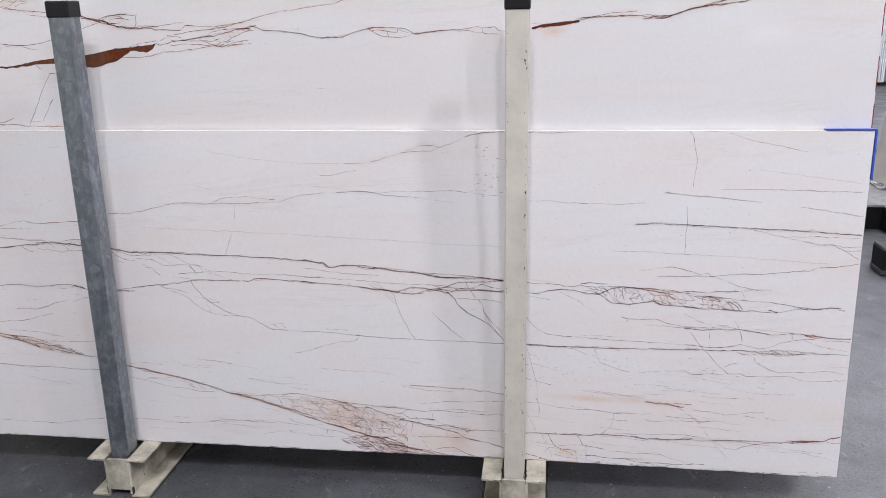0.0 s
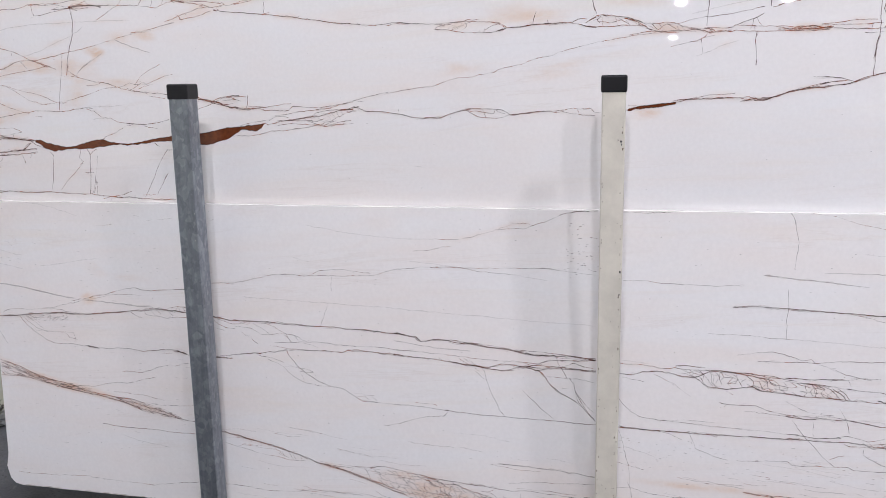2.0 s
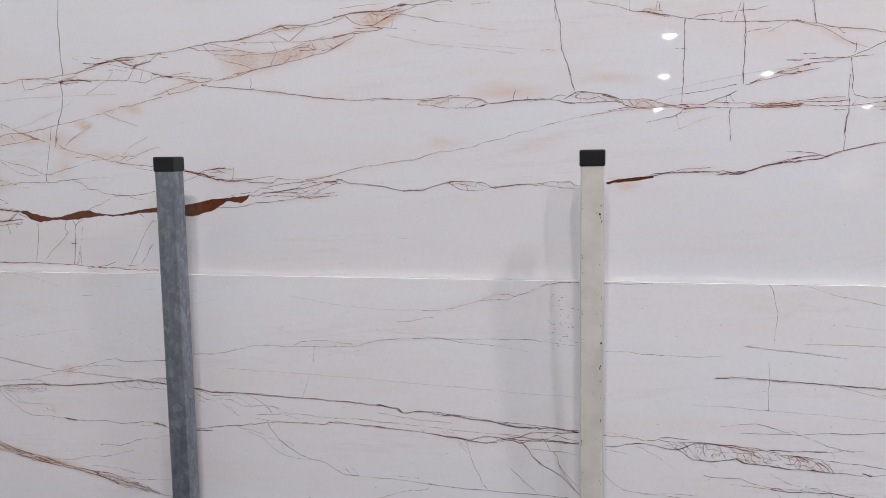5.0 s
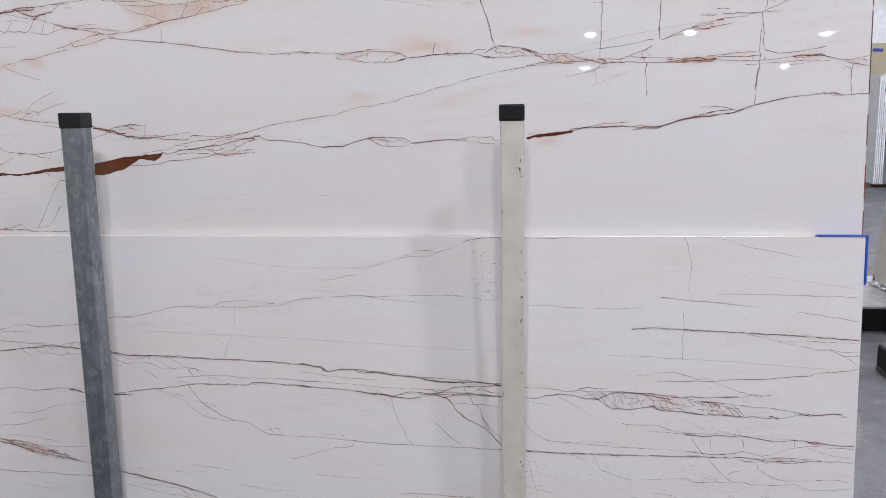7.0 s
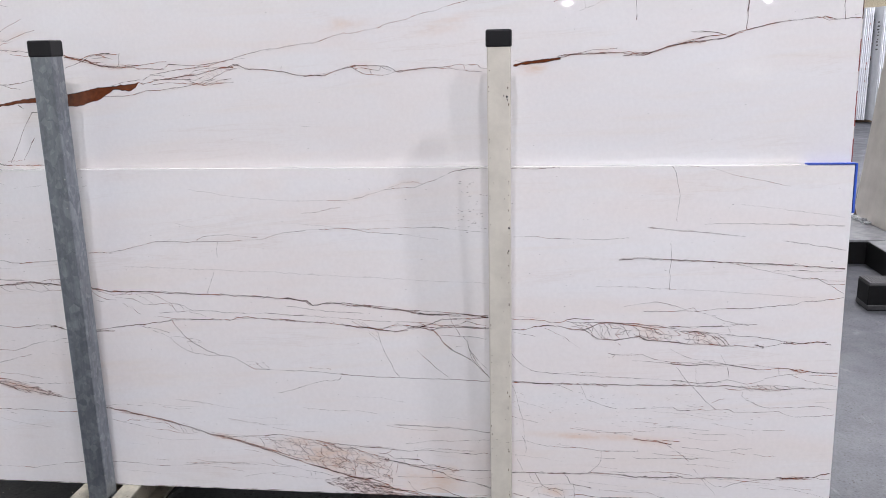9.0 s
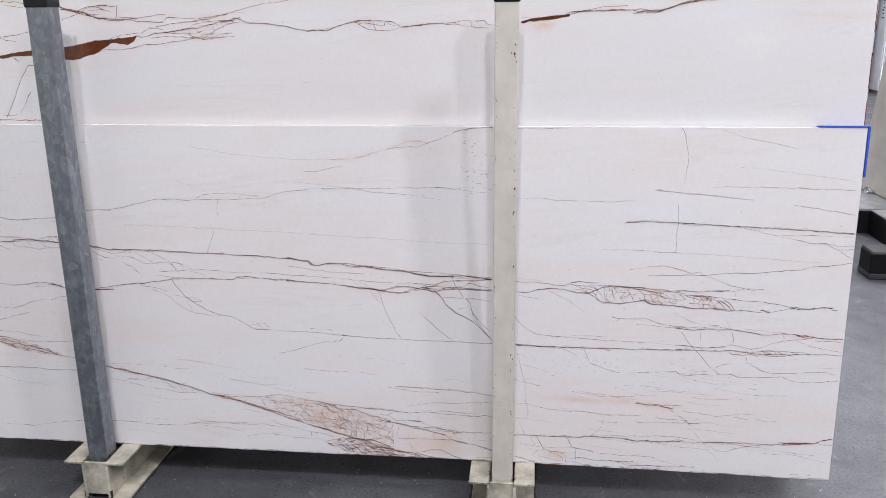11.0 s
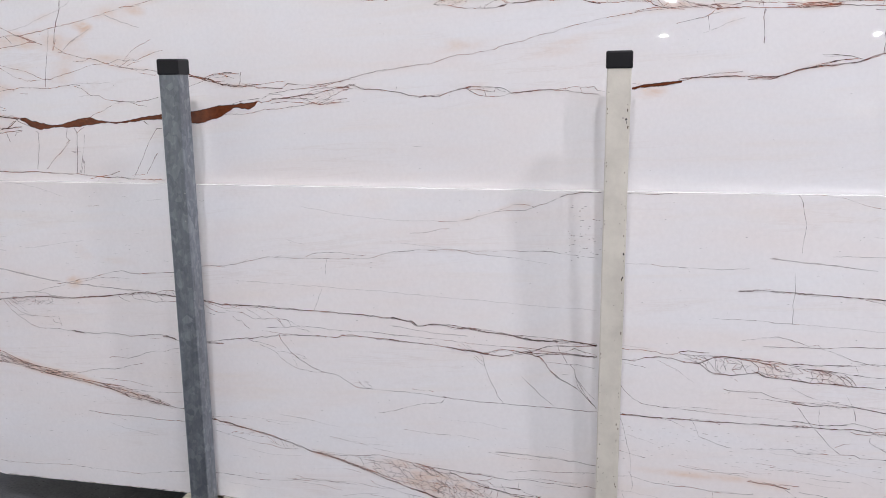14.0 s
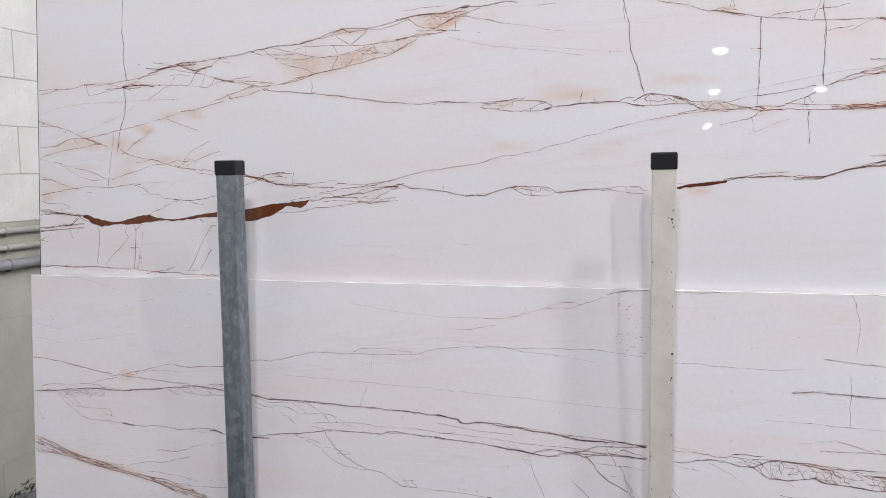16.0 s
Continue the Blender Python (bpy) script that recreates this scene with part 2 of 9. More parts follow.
WOOD = plain("brown_wood", (0.12, 0.08, 0.05), 0.7, 0, 0.4)
for dull in (STEEL_BLACK, CAP, RUBBER):
    dull.node_tree.nodes["Principled BSDF"].inputs["Specular IOR Level"].default_value = 0.22
DIFFUSER = glow("lamp_diffuser", (0.987, 0.967, 1.024), LAMP_POWER)
DIFFUSER_FAR = glow("lamp_diffuser_far", (0.987, 0.967, 1.024), FAR_POWER)
DAYLIGHT = glow("daylit_glazing", (0.9, 0.95, 1.0), 1.6)


# ---- mesh helpers ----
def link(name, bm, mat, parent=None, label="", smooth=False):
    me = bpy.data.meshes.new(name)
    bmesh.ops.recalc_face_normals(bm, faces=bm.faces)
    bm.to_mesh(me)
    bm.free()
    for mt in (mat if isinstance(mat, (list, tuple)) else (mat,)):
        me.materials.append(mt)
    if smooth:
        for p in me.polygons:
            p.use_smooth = True
    ob = new(name, me)
    if parent is not None:
        ob.parent = parent
    return tagged(ob, label)


def part(name, bm, mat, parent, label="", smooth=False):
    return link(name, bm, mat, parent, label, smooth)


def thing(name, m, label, category, group="", kind=""):
    ob = new(name)
    ob.empty_display_size = 0.1
    ob.matrix_world = m
    return tagged(ob, label, category, group, kind)


def box(x0, x1, y0, y1, z0, z1, bevel=0.0, segments=1, bm=None):
    bm = bm or bmesh.new()
    made = bmesh.ops.create_cube(bm, size=1.0)["verts"]
    for v in made:
        v.co = Vector(((x0 + x1) / 2 + v.co.x * (x1 - x0), (y0 + y1) / 2 + v.co.y * (y1 - y0), (z0 + z1) / 2 + v.co.z * (z1 - z0)))
    if bevel:
        edges = list({e for v in made for e in v.link_edges})
        bmesh.ops.bevel(bm, geom=edges, offset=bevel, segments=segments, affect="EDGES", profile=0.5)
    return bm


def tube(a, b, r, sides=14, bm=None):
    bm = bm or bmesh.new()
    a, b = Vector(a), Vector(b)
    made = bmesh.ops.create_cone(bm, cap_ends=True, segments=sides, radius1=r, radius2=r, depth=(b - a).length)["verts"]
    m = Matrix.Translation((a + b) / 2) @ (b - a).to_track_quat("Z", "Y").to_matrix().to_4x4()
    bmesh.ops.transform(bm, matrix=m, verts=made)
    return bm


def prism(outline, y0, y1, bevel=0.0):
    """A plate: an outline in x and z, drawn out from y0 to y1."""
    bm = bmesh.new()
    f = bm.faces.new([bm.verts.new((x, y0, z)) for x, z in outline])
    made = bmesh.ops.extrude_face_region(bm, geom=[f])
    bmesh.ops.translate(bm, vec=(0, y1 - y0, 0), verts=[v for v in made["geom"] if isinstance(v, bmesh.types.BMVert)])
    if bevel:
        rim = [e for e in bm.edges if abs(e.verts[0].co.y - e.verts[1].co.y) < 1e-6]
        bmesh.ops.bevel(bm, geom=rim, offset=bevel, segments=1, affect="EDGES")
    return bm


# ---- veins ----
rng = random.Random(7)
jitter = random.Random(11)


class Ribbons:
    """Flat ribbons just proud of a slab's face, gathered into one mesh."""

    def __init__(self, lift=0.00014, rim=None):
        self.verts, self.faces, self.uvs, self.strength = [], [], [], []
        self.lift, self.rim = lift, rim

    def add(self, pts, widths, strengths):
        if self.rim:
            kept = [(p, w, s) for p, w, s in zip(pts, widths, strengths) if self.rim(p)]
            if len(kept) < 2:
                return
            pts, widths, strengths = zip(*kept)
        self.lift += 0.0000008
        first = len(self.verts)
        n = len(pts)
        for i, (p, w, s) in enumerate(zip(pts, widths, strengths)):
            q = pts[min(i + 1, n - 1)] - pts[max(i - 1, 0)]
            side = Vector((-q.y, q.x)).normalized() if q.length > 1e-9 else Vector((0, 1))
            for k in (-0.5, 0.5):
                c = p + side * (w * k)
                self.verts.append((c.x, -self.lift, c.y))
                self.uvs.append((i * 0.1, 0.5 + k))
                self.strength.append(s)
        for i in range(n - 1):
            a = first + 2 * i
            self.faces.append((a, a + 2, a + 3, a + 1))

    def build(self, name, mat, parent, label=""):
        if not self.verts:
            return None
        me = bpy.data.meshes.new(name)
        me.from_pydata(self.verts, [], self.faces)
        uv = me.uv_layers.new(name="UVMap")
        flat = np.array(self.uvs)[[i for f in self.faces for i in f]].ravel()
        uv.data.foreach_set("uv", flat)
        at = me.attributes.new("strength", "FLOAT", "POINT")
        at.data.foreach_set("value", self.strength)
        me.materials.append(mat)
        ob = new(name, me)
        ob.parent = parent
        return tagged(ob, label, kind="stuff")


class Veins:
    def __init__(self, rim):
        self.dark, self.rust, self.faint, self.brown = Ribbons(0.00020, rim), Ribbons(0.00016, rim), Ribbons(0.00014, rim), []
        self.halo = []
        self.washes = []


def trace(anchors, step, sway, seed, pace=1.0):
    """A broken line through the anchors that wanders like a crack in stone."""
    pts = [Vector(a) for a in anchors]
    out = []
    run = 0.0
    for i in range(len(pts) - 1):
        a, b = pts[i], pts[i + 1]
        n = max(1, int((b - a).length / step))
        for k in range(n):
            out.append(a.lerp(b, k / n))
    out.append(pts[-1])
    last = len(out) - 1
    res = []
    a_off, b_off, left, span = 0.0, jitter.gauss(0, 1), 0.01, 0.01
    for i, p in enumerate(out):
        if i:
            run += (p - out[i - 1]).length
        q = out[min(i + 1, last)] - out[max(i - 1, 0)]
        side = Vector((-q.y, q.x)).normalized() if q.length > 1e-9 else Vector((0, 1))
        run_w = run * pace
        d = noise.noise((run_w * 14, seed, 0)) * 1.3 + noise.noise((run_w * 52, seed, 5)) * 0.5 * pace
        rough = max(0.15, 0.5 + 2.0 * noise.noise((run * 11, seed, 15)))
        if i:
            left -= (p - out[i - 1]).length
        if left <= 0.0:
            span = left = jitter.uniform(0.006, 0.024)
            a_off, b_off = b_off, jitter.gauss(0, 1)
        d += (b_off + (a_off - b_off) * left / span) * 1.15 * (0.0 if i in (0, last) else 1.0)
        jag = Vector((jitter.uniform(-1, 1), jitter.uniform(-1, 1))) * (0.00055 * rough)
        res.append((p + side * (d * sway) + jag, run))
    return res


LOOKS = {"dark": 1.0, "rust": 0.95, "faint": 0.17}


def crack(veins, look_name, width, anchors):
    """A crack filled with iron: a line that swells, thins, rusts and fades, with side strands where it is wide."""
    main = {"dark": veins.dark, "rust": veins.rust, "faint": veins.faint}[look_name]
    s0 = LOOKS[look_name] * min(1.0, 0.7 + 0.4 * width)
    thin = width < 1.25
    flat = abs(anchors[-1][0] - anchors[0][0]) > abs(anchors[-1][1] - anchors[0][1])
    if thin and veins is front_veins:
        s0 *= 0.78
    bold = (1.42 if veins is back_veins else 1.1 if thin else 1.35) * (2.0 if look_name == "faint" else 1.0)
    for k in range(1 if width < 1.5 else 2 if width < 2.0 else 3):
        seed = rng.uniform(0, 500)
        line = trace(anchors, 0.003, 0.0007 if k == 0 else 0.0007 + 0.0006 * width, seed, 1.0 if k == 0 else 0.7)
        total = line[-1][1]
        w0 = bold * (0.00042 + 0.00052 * width if k == 0 else 0.00038 + 0.00024 * width)
        pts, ws, ss, rusty = [], [], [], []
        for p, run in line:
            end = min(1.0, min(run, total - run) / 0.015 + (0.35 if look_name == "faint" else 0.8))
            v = 1.0 + 0.45 * noise.noise((run * 24, seed, 20)) + 0.9 * noise.noise((run * 110, seed, 21))
            g = 0.95 + 0.8 * noise.noise((run * 12, seed, 40)) + (1.1 if thin else 0.8) * noise.noise((run * 60, seed, 41))
            if k:
                g *= min(1.0, max(0.0, 0.6 + 2.4 * noise.noise((run * 13, seed, 50))))
            knot = max(0.0, noise.noise((run * 45, seed, 33)) - 0.26) * (2.6 if width < 1.6 else 1.2)
            pts.append(p)
            ws.append(w0 * (max(0.5, v) + knot) * (0.55 + 0.45 * end))
            ss.append(max(0.0 if k else 0.18 if thin else 0.4, min(1.0, s0 * g)) * end)
            rusty.append(look_name == "dark" and flat and noise.noise((run * 9, seed, 80)) > (0.08 if thin else 0.20) - (0.10 if veins is back_veins else 0.02))
        first = 0
        for i in range(1, len(pts)):
            if rusty[i] != rusty[first] or i == len(pts) - 1:
                (veins.rust if rusty[first] else main).add(pts[first:i + 1], ws[first:i + 1], ss[first:i + 1])
                first = i
        if k == 0 and flat and width > 0.95 and (look_name == "rust" or veins is back_veins):
            bleed = 0.24 if look_name == "rust" else 0.12 if anchors[0][0] < 1.0 else 0.04
            hw = [(0.007 + 0.0030 * width) * (1.0 + 0.9 * noise.noise((run * 7, seed, 60))) for _, run in line]
            hs = [max(0.0, bleed + 0.5 * noise.noise((run * 11, seed, 70))) * min(1.0, min(run, total - run) / 0.03) for _, run in line]
            veins.halo.append((pts, hw, hs))
        if k == 0:
            rows = pts
    if look_name != "faint" and width >= 0.95:
        for _ in range(int(total * (14 if width < 1.5 else 40))):
            i = rng.randrange(len(rows))
            j = min(len(rows) - 1, i + rng.randrange(3, 9))
            if j > i:
                off = Vector((0, rng.choice((-1, 1)) * rng.uniform(0.001, 0.0025 + 0.0016 * width)))
                hair(main if rng.random() < 0.5 else veins.rust, [rows[i], rows[(i + j) // 2] + off * 0.7, rows[j] + off * rng.uniform(0.0, 1.7)], rng.uniform(0.3, 0.8) * s0, 0.0006)


def hair(ribbons, line, strength, width=0.0008):
    n = len(line)
    ribbons.add(line, [width * rng.uniform(0.7, 1.3) for _ in line], [strength * (0.7 if i in (0, n - 1) else 1.0) for i in range(n)])


def along(anchors, s):
    pts = [Vector(a) for a in anchors]
    lens = [(pts[i + 1] - pts[i]).length for i in range(len(pts) - 1)]
    d = s * sum(lens)
    for i, l in enumerate(lens):
        if d <= l or i == len(lens) - 1:
            return pts[i].lerp(pts[i + 1], min(1.0, d / l))
        d -= l


def cells(veins, look_name, width, top, bottom):
    """A crackle of small crooked panes between two edges: threads along the band, leaning rungs across it."""
    main, other = (veins.dark, veins.rust) if look_name == "dark" else (veins.rust, veins.dark)
    wash(veins, 0.8, top, bottom)
    span = sum((Vector(top[i + 1]) - Vector(top[i])).length for i in range(len(top) - 1))
    tall = sum((along(top, k / 8) - along(bottom, k / 8)).length for k in range(9)) / 9
    nu, nv = max(4, int(span / 0.017)), max(1, min(7, round(tall / 0.013)))
    grid = {}
    for j in range(nv + 1):
        for i in range(nu + 1):
            u = min(1.0, max(0.0, (i + 0.5 * (j % 2) + 0.22 * j + rng.uniform(-0.38, 0.38)) / nu))
            w = min(1.0, max(0.0, (j + (rng.uniform(-0.33, 0.33) if 0 < j < nv else 0.0)) / nv))
            grid[i, j] = along(top, u).lerp(along(bottom, u), w)
    for (i, j), p in grid.items():
        for di, dj, chance in ((1, 0, 0.60 if 0 < j < nv else 0.35), (0, 1, 0.72), (-1 if j % 2 else 1, 1, 0.22)):
            q = grid.get((i + di, j + dj))
            if di == 0 and i in (0, nu):
                continue
            if q is None or (q - p).length < 0.003 or (q - p).length > 0.05 or rng.random() > chance:
                continue
            line = [c for c, _ in trace([p, q], 0.004, 0.0011, rng.uniform(0, 500))]
            hair(main if rng.random() < 0.58 else other, line, rng.uniform(0.5, 1.0) * min(1.0, 0.35 + 0.7 * width) * LOOKS[look_name], (1.35 if veins is front_veins else 1.0) * (0.0003 + 0.00055 * width * rng.uniform(0.6, 1.6)))


def splinters(veins, look_name, width, top, bottom):
    """A shattered seam: short strokes of iron laid along a band, crossing at low angles."""
    span = sum((Vector(top[i + 1]) - Vector(top[i])).length for i in range(len(top) - 1))
    tall = sum((along(top, k / 8) - along(bottom, k / 8)).length for k in range(9)) / 9
    for _ in range(int(span * tall / 0.000055)):
        s0, w0 = rng.uniform(0.0, 0.96), rng.random()
        ds, dw = rng.uniform(0.008, 0.034) / span, rng.uniform(-0.3, 0.3)
        ctrl = [(s0 + ds * k, min(1.0, max(0.0, w0 + dw * k + rng.uniform(-0.05, 0.05)))) for k in (0.0, 0.5, 1.0)]
        line = [along(top, min(1.0, a)).lerp(along(bottom, min(1.0, a)), w) for a, w in ctrl]
        hair(veins.rust if rng.random() < 0.8 else veins.dark, line, rng.uniform(0.25, 0.85) * LOOKS[look_name], 0.0007 + 0.0007 * width * rng.uniform(0.6, 1.4))


def wash(veins, width, top, bottom):
    """An iron blush that fills the room between two edges."""
    veins.washes.append((width, [along(top, i / 40) for i in range(41)], [along(bottom, i / 40) for i in range(41)]))


def brown_vein(veins, width, top, bottom):
    """A solid ironstone seam between two edges, with a dark rim."""
    n = 90
    a = [along(top, i / n) for i in range(n + 1)]
    b = [along(bottom, i / n) for i in range(n + 1)]
    for i in range(n + 1):
        a[i] = a[i] + Vector((0, 0.0022 * noise.noise((a[i].x * 70, 3.1, 1)) + 0.0012 * noise.noise((a[i].x * 240, 3.1, 1))))
        b[i] = b[i] + Vector((0, 0.0030 * noise.noise((b[i].x * 60, 8.7, 4)) + 0.0014 * noise.noise((b[i].x * 260, 8.7, 4))))
        if a[i].y < b[i].y + 0.0004:
            a[i].y = b[i].y + 0.0004
    veins.brown.append((a, b))
    for line in (a, b):
        veins.dark.add(line, [0.0022] * len(line), [0.9] * len(line))


def stain(stains, width, anchors):
    """A soft cloud of colour along a line: strongest in its middle, nothing at its rim."""
    stains.append(([along(anchors, i / 30) for i in range(31)], width * 0.001))


def build_brown(veins, parent):
    for a, b in veins.brown:
        bm = bmesh.new()
        va = [bm.verts.new((p.x, -0.00010, p.y)) for p in a]
        vb = [bm.verts.new((p.x, -0.00010, p.y)) for p in b]
        for i in range(len(a) - 1):
            bm.faces.new((va[i], va[i + 1], vb[i + 1], vb[i]))
        part("brown_seam", bm, BROWN, parent, "solid red-brown ironstone seam")


class Blush:
    """Soft colour soaked into a slab, gathered on one fine lattice."""
    STEP = 0.005

    def __init__(self, w, h):
        self.field = np.zeros((int(h / self.STEP) + 2, int(w / self.STEP) + 2))

    def soak(self, us, vs, ss):
        """Lay one patch: dense samples, the strongest in each cell, smoothed, over what is there."""
        rows, cols = self.field.shape
        layer = np.zeros_like(self.field)
        i = np.rint(np.asarray(vs) / self.STEP).astype(int)
        j = np.rint(np.asarray(us) / self.STEP).astype(int)
        ok = (i >= 0) & (i < rows) & (j >= 0) & (j < cols)
        np.maximum.at(layer, (i[ok], j[ok]), np.asarray(ss)[ok])
        if not ok.any():
            return
        i0, i1, j0, j1 = max(0, i[ok].min() - 3), i[ok].max() + 4, max(0, j[ok].min() - 3), j[ok].max() + 4
        cut = layer[i0:i1, j0:j1]
        for _ in range(2):
            p = np.pad(cut, 1)
            cut = (p[:-2, 1:-1] + p[2:, 1:-1] + p[1:-1, :-2] + p[1:-1, 2:] + 2 * p[1:-1, 1:-1]) / 6
        old = self.field[i0:i1, j0:j1]
        old[:] = 1 - (1 - old) * (1 - np.clip(cut, 0, 1))

    def band(self, a, b, peak, reach, soft, grain, seed):
        """Fill the room between two lines of equal length."""
        us, vs, ss = [], [], []
        n = len(a) - 1
        total = max(sum((c[k + 1] - c[k]).length for k in range(n)) for c in (a, b))
        steps = max(40, int(total / 0.0025))
        for i in range(steps + 1):
            f = i / steps * n
            k = min(int(f), n - 1)
            p, q = a[k].lerp(a[k + 1], f - k), b[k].lerp(b[k + 1], f - k)
            ends = max(0.0, math.sin(math.pi * i / steps)) ** 1.1
            m = max(10, int((q - p).length * 2 * reach / 0.003))
            for j in range(m + 1):
                t = j / m * 2 - 1
                o = p.lerp(q, 0.5 + t * reach)
                us.append(o.x)
                vs.append(o.y)
                ss.append(max(0.0, peak * ends * (0.75 + 1.3 * noise.noise((o.x * grain, o.y * (6 + grain), seed))) * max(0.0, 1 - t * t) ** soft))
        self.soak(us, vs, ss)


def side_lines(c, w):
    """The two edges of a band of half-width w round a line."""
    a, b = [], []
    for i, p in enumerate(c):
        q = c[min(i + 1, len(c) - 1)] - c[max(i - 1, 0)]
        side = Vector((-q.y, q.x)).normalized() * w
        a.append(p + side)
        b.append(p - side)
    return a, b


def build_blush(veins, stains, w, h):
    iron, rose = Blush(w, h), Blush(w, h)
    for n, (width, a, b) in enumerate(veins.washes):
        iron.band(a, b, (0.33 if veins is front_veins else 0.38) * width, 0.58, 0.8, 9, 2 + n * 0.37)
    for pts, ws, ss in veins.halo:
        us, vs, st = [], [], []
        for i, (p, wd, sg) in enumerate(zip(pts, ws, ss)):
            q = pts[min(i + 1, len(pts) - 1)] - pts[max(i - 1, 0)]
            side = Vector((-q.y, q.x)).normalized()
            for k in (-1.0, -0.75, -0.5, -0.25, 0.0, 0.25, 0.5, 0.75, 1.0):
                o = p + side * (wd * 0.8 * k)
                us.append(o.x)
                vs.append(o.y)
                st.append(sg * (1 - k * k))
        iron.soak(us, vs, st)
    for n, (c, wd) in enumerate(stains):
        a, b = side_lines(c, wd * 0.9)
        rose.band(a, b, 0.5, 0.5, 1.4, 1.2, 40 + n)
    return iron.field, rose.field


def polished_face(iron, rose, mat, parent, dx, box_uv, corner):
    """The slab's polished face, a hair proud of the body, with the blush that it has soaked up."""
    u0, u1, v0, v1 = (int(round(k / Blush.STEP)) for k in box_uv)
    rows, cols = np.mgrid[v0:v1 + 1, u0:u1 + 1]
    us, vs = cols * Blush.STEP, rows * Blush.STEP
    verts = np.stack([us.ravel() + dx, np.full(us.size, -0.00003), vs.ravel()], 1)
    wide = u1 - u0 + 1
    ii, jj = np.mgrid[0:v1 - v0, 0:u1 - u0]
    keep = ~((us[:-1, :-1] < corner[0]) & (vs[:-1, :-1] < corner[1]))
    first = (ii * wide + jj)[keep]
    faces = np.stack([first, first + 1, first + wide + 1, first + wide], 1)
    me = bpy.data.meshes.new("polished_face")
    me.from_pydata(verts.tolist(), [], faces.tolist())
    for key, f in (("iron", iron), ("rose", rose)):
        me.attributes.new(key, "FLOAT", "POINT").data.foreach_set("value", np.clip(f[v0:v1 + 1, u0:u1 + 1], 0, 1).ravel())
    me.materials.append(mat)
    ob = new("polished_face", me)
    ob.parent = parent
    return tagged(ob, "polished face with rose and rust blush")


def slab_outline(w, h, seed, cut_left=0.0, chip=0.003, skew=0.0, sag=0.0):
    """The rim of a sawn slab, with a chipped foot and, if asked, a broken lower corner."""
    r = random.Random(seed)
    pts = []
    n = 60
    for i in range(n + 1):
        x = w * i / n
        z = abs(noise.noise((x * 9, seed, 0))) * chip + r.uniform(0, chip * 0.3)
        if x < cut_left:
            continue
        z -= 0.011 * max(0.0, min(1.0, (x - sag) / (w - sag))) if sag else 0.0
        if x > w - 0.02:
            z = -0.008 if sag else 0.006
        pts.append((x, z))
    pts += [(w, 0.05), (w - 0.0005, h * 0.5), (w, h), (skew, h), (skew * 0.5, h * 0.5), (-0.6 * skew, 0.12)]
    if cut_left:
        pts += [(-0.010, 0.07), (0.002, 0.025), (0.022, 0.006)]
    return pts


# ---- setting ----
def structure(name, bm, mat, label, category):
    return tagged(link(name, bm, mat), label, category, kind="structure")


structure("floor", box(WALL_X - 0.3, ROOM_X, ROOM_Y0, ROOM_Y1, -0.2, 0.0), CONCRETE, "grey sealed concrete warehouse floor with scuffs", "floor")
structure("ceiling", box(WALL_X - 0.3, ROOM_X, ROOM_Y0, ROOM_Y1, ROOM_H, ROOM_H + 0.2), DECK, "high pale metal warehouse ceiling", "ceiling")
structure("wall_east", box(ROOM_X, ROOM_X + 0.2, ROOM_Y0, ROOM_Y1, -0.2, ROOM_H), SHEET, "plain white sheet wall of the hall", "wall")
structure("wall_north", box(WALL_X - 0.3, ROOM_X, ROOM_Y1, ROOM_Y1 + 0.2, -0.2, ROOM_H), SHEET, "plain white sheet wall behind the stone racks", "wall")
structure("wall_south", box(WALL_X - 0.3, ROOM_X, ROOM_Y0 - 0.2, ROOM_Y0, -0.2, ROOM_H), SHEET, "plain white far end wall", "wall")
wall_west = structure("wall_west", box(WALL_X - 0.3, WALL_X - 0.003, ROOM_Y0, ROOM_Y1, -0.2, ROOM_H), MORTAR, "cream painted concrete block wall", "wall")
window = structure("window_1", box(12.35, 14.25, ROOM_Y0 + 0.0, ROOM_Y0 + 0.03, 3.85, 4.5), DAYLIGHT, "long bright strip window high in the end wall", "window")


# ---- lamps ----
def high_bay(diffuser, radius, drop):
    """A round high-bay lamp: housing, rim, diffuser and hook."""
    t = thing("high_bay_lamp", pose(0, 0, 0), "round white high-bay lamp hung from the ceiling", "lamp", "high-bay lamps")
    bm = bmesh.new()
    bmesh.ops.create_cone(bm, cap_ends=True, segments=24, radius1=0.23, radius2=0.10, depth=0.16)
    bmesh.ops.translate(bm, vec=(0, 0, 0.09), verts=bm.verts)
    part("housing", bm, SHEET, t)
    bm = bmesh.new()
    bmesh.ops.create_uvsphere(bm, u_segments=24, v_segments=12, radius=radius)
    bmesh.ops.delete(bm, geom=[v for v in bm.verts if v.co.z > 0.01], context="VERTS")
    for v in bm.verts:
        v.co.z *= drop
    part("diffuser", bm, diffuser, t, "glowing white dome lens", smooth=True)
    part("rod", tube((0, 0, 0.16), (0, 0, ROOM_H - LAMP_Z), 0.012, 8), STEEL_BLACK, t)
    return t


for far in (False, True):
    spots = [p for p in LAMPS if (p[1] < -15) == far]
    lamp = high_bay(DIFFUSER_FAR, 0.14, 0.5) if far else high_bay(DIFFUSER, 0.15, 0.75)
    lamp.matrix_world = pose(*spots[0], LAMP_Z)
    for x, y in spots[1:]:
        copy_thing(lamp, pose(x, y, LAMP_Z))


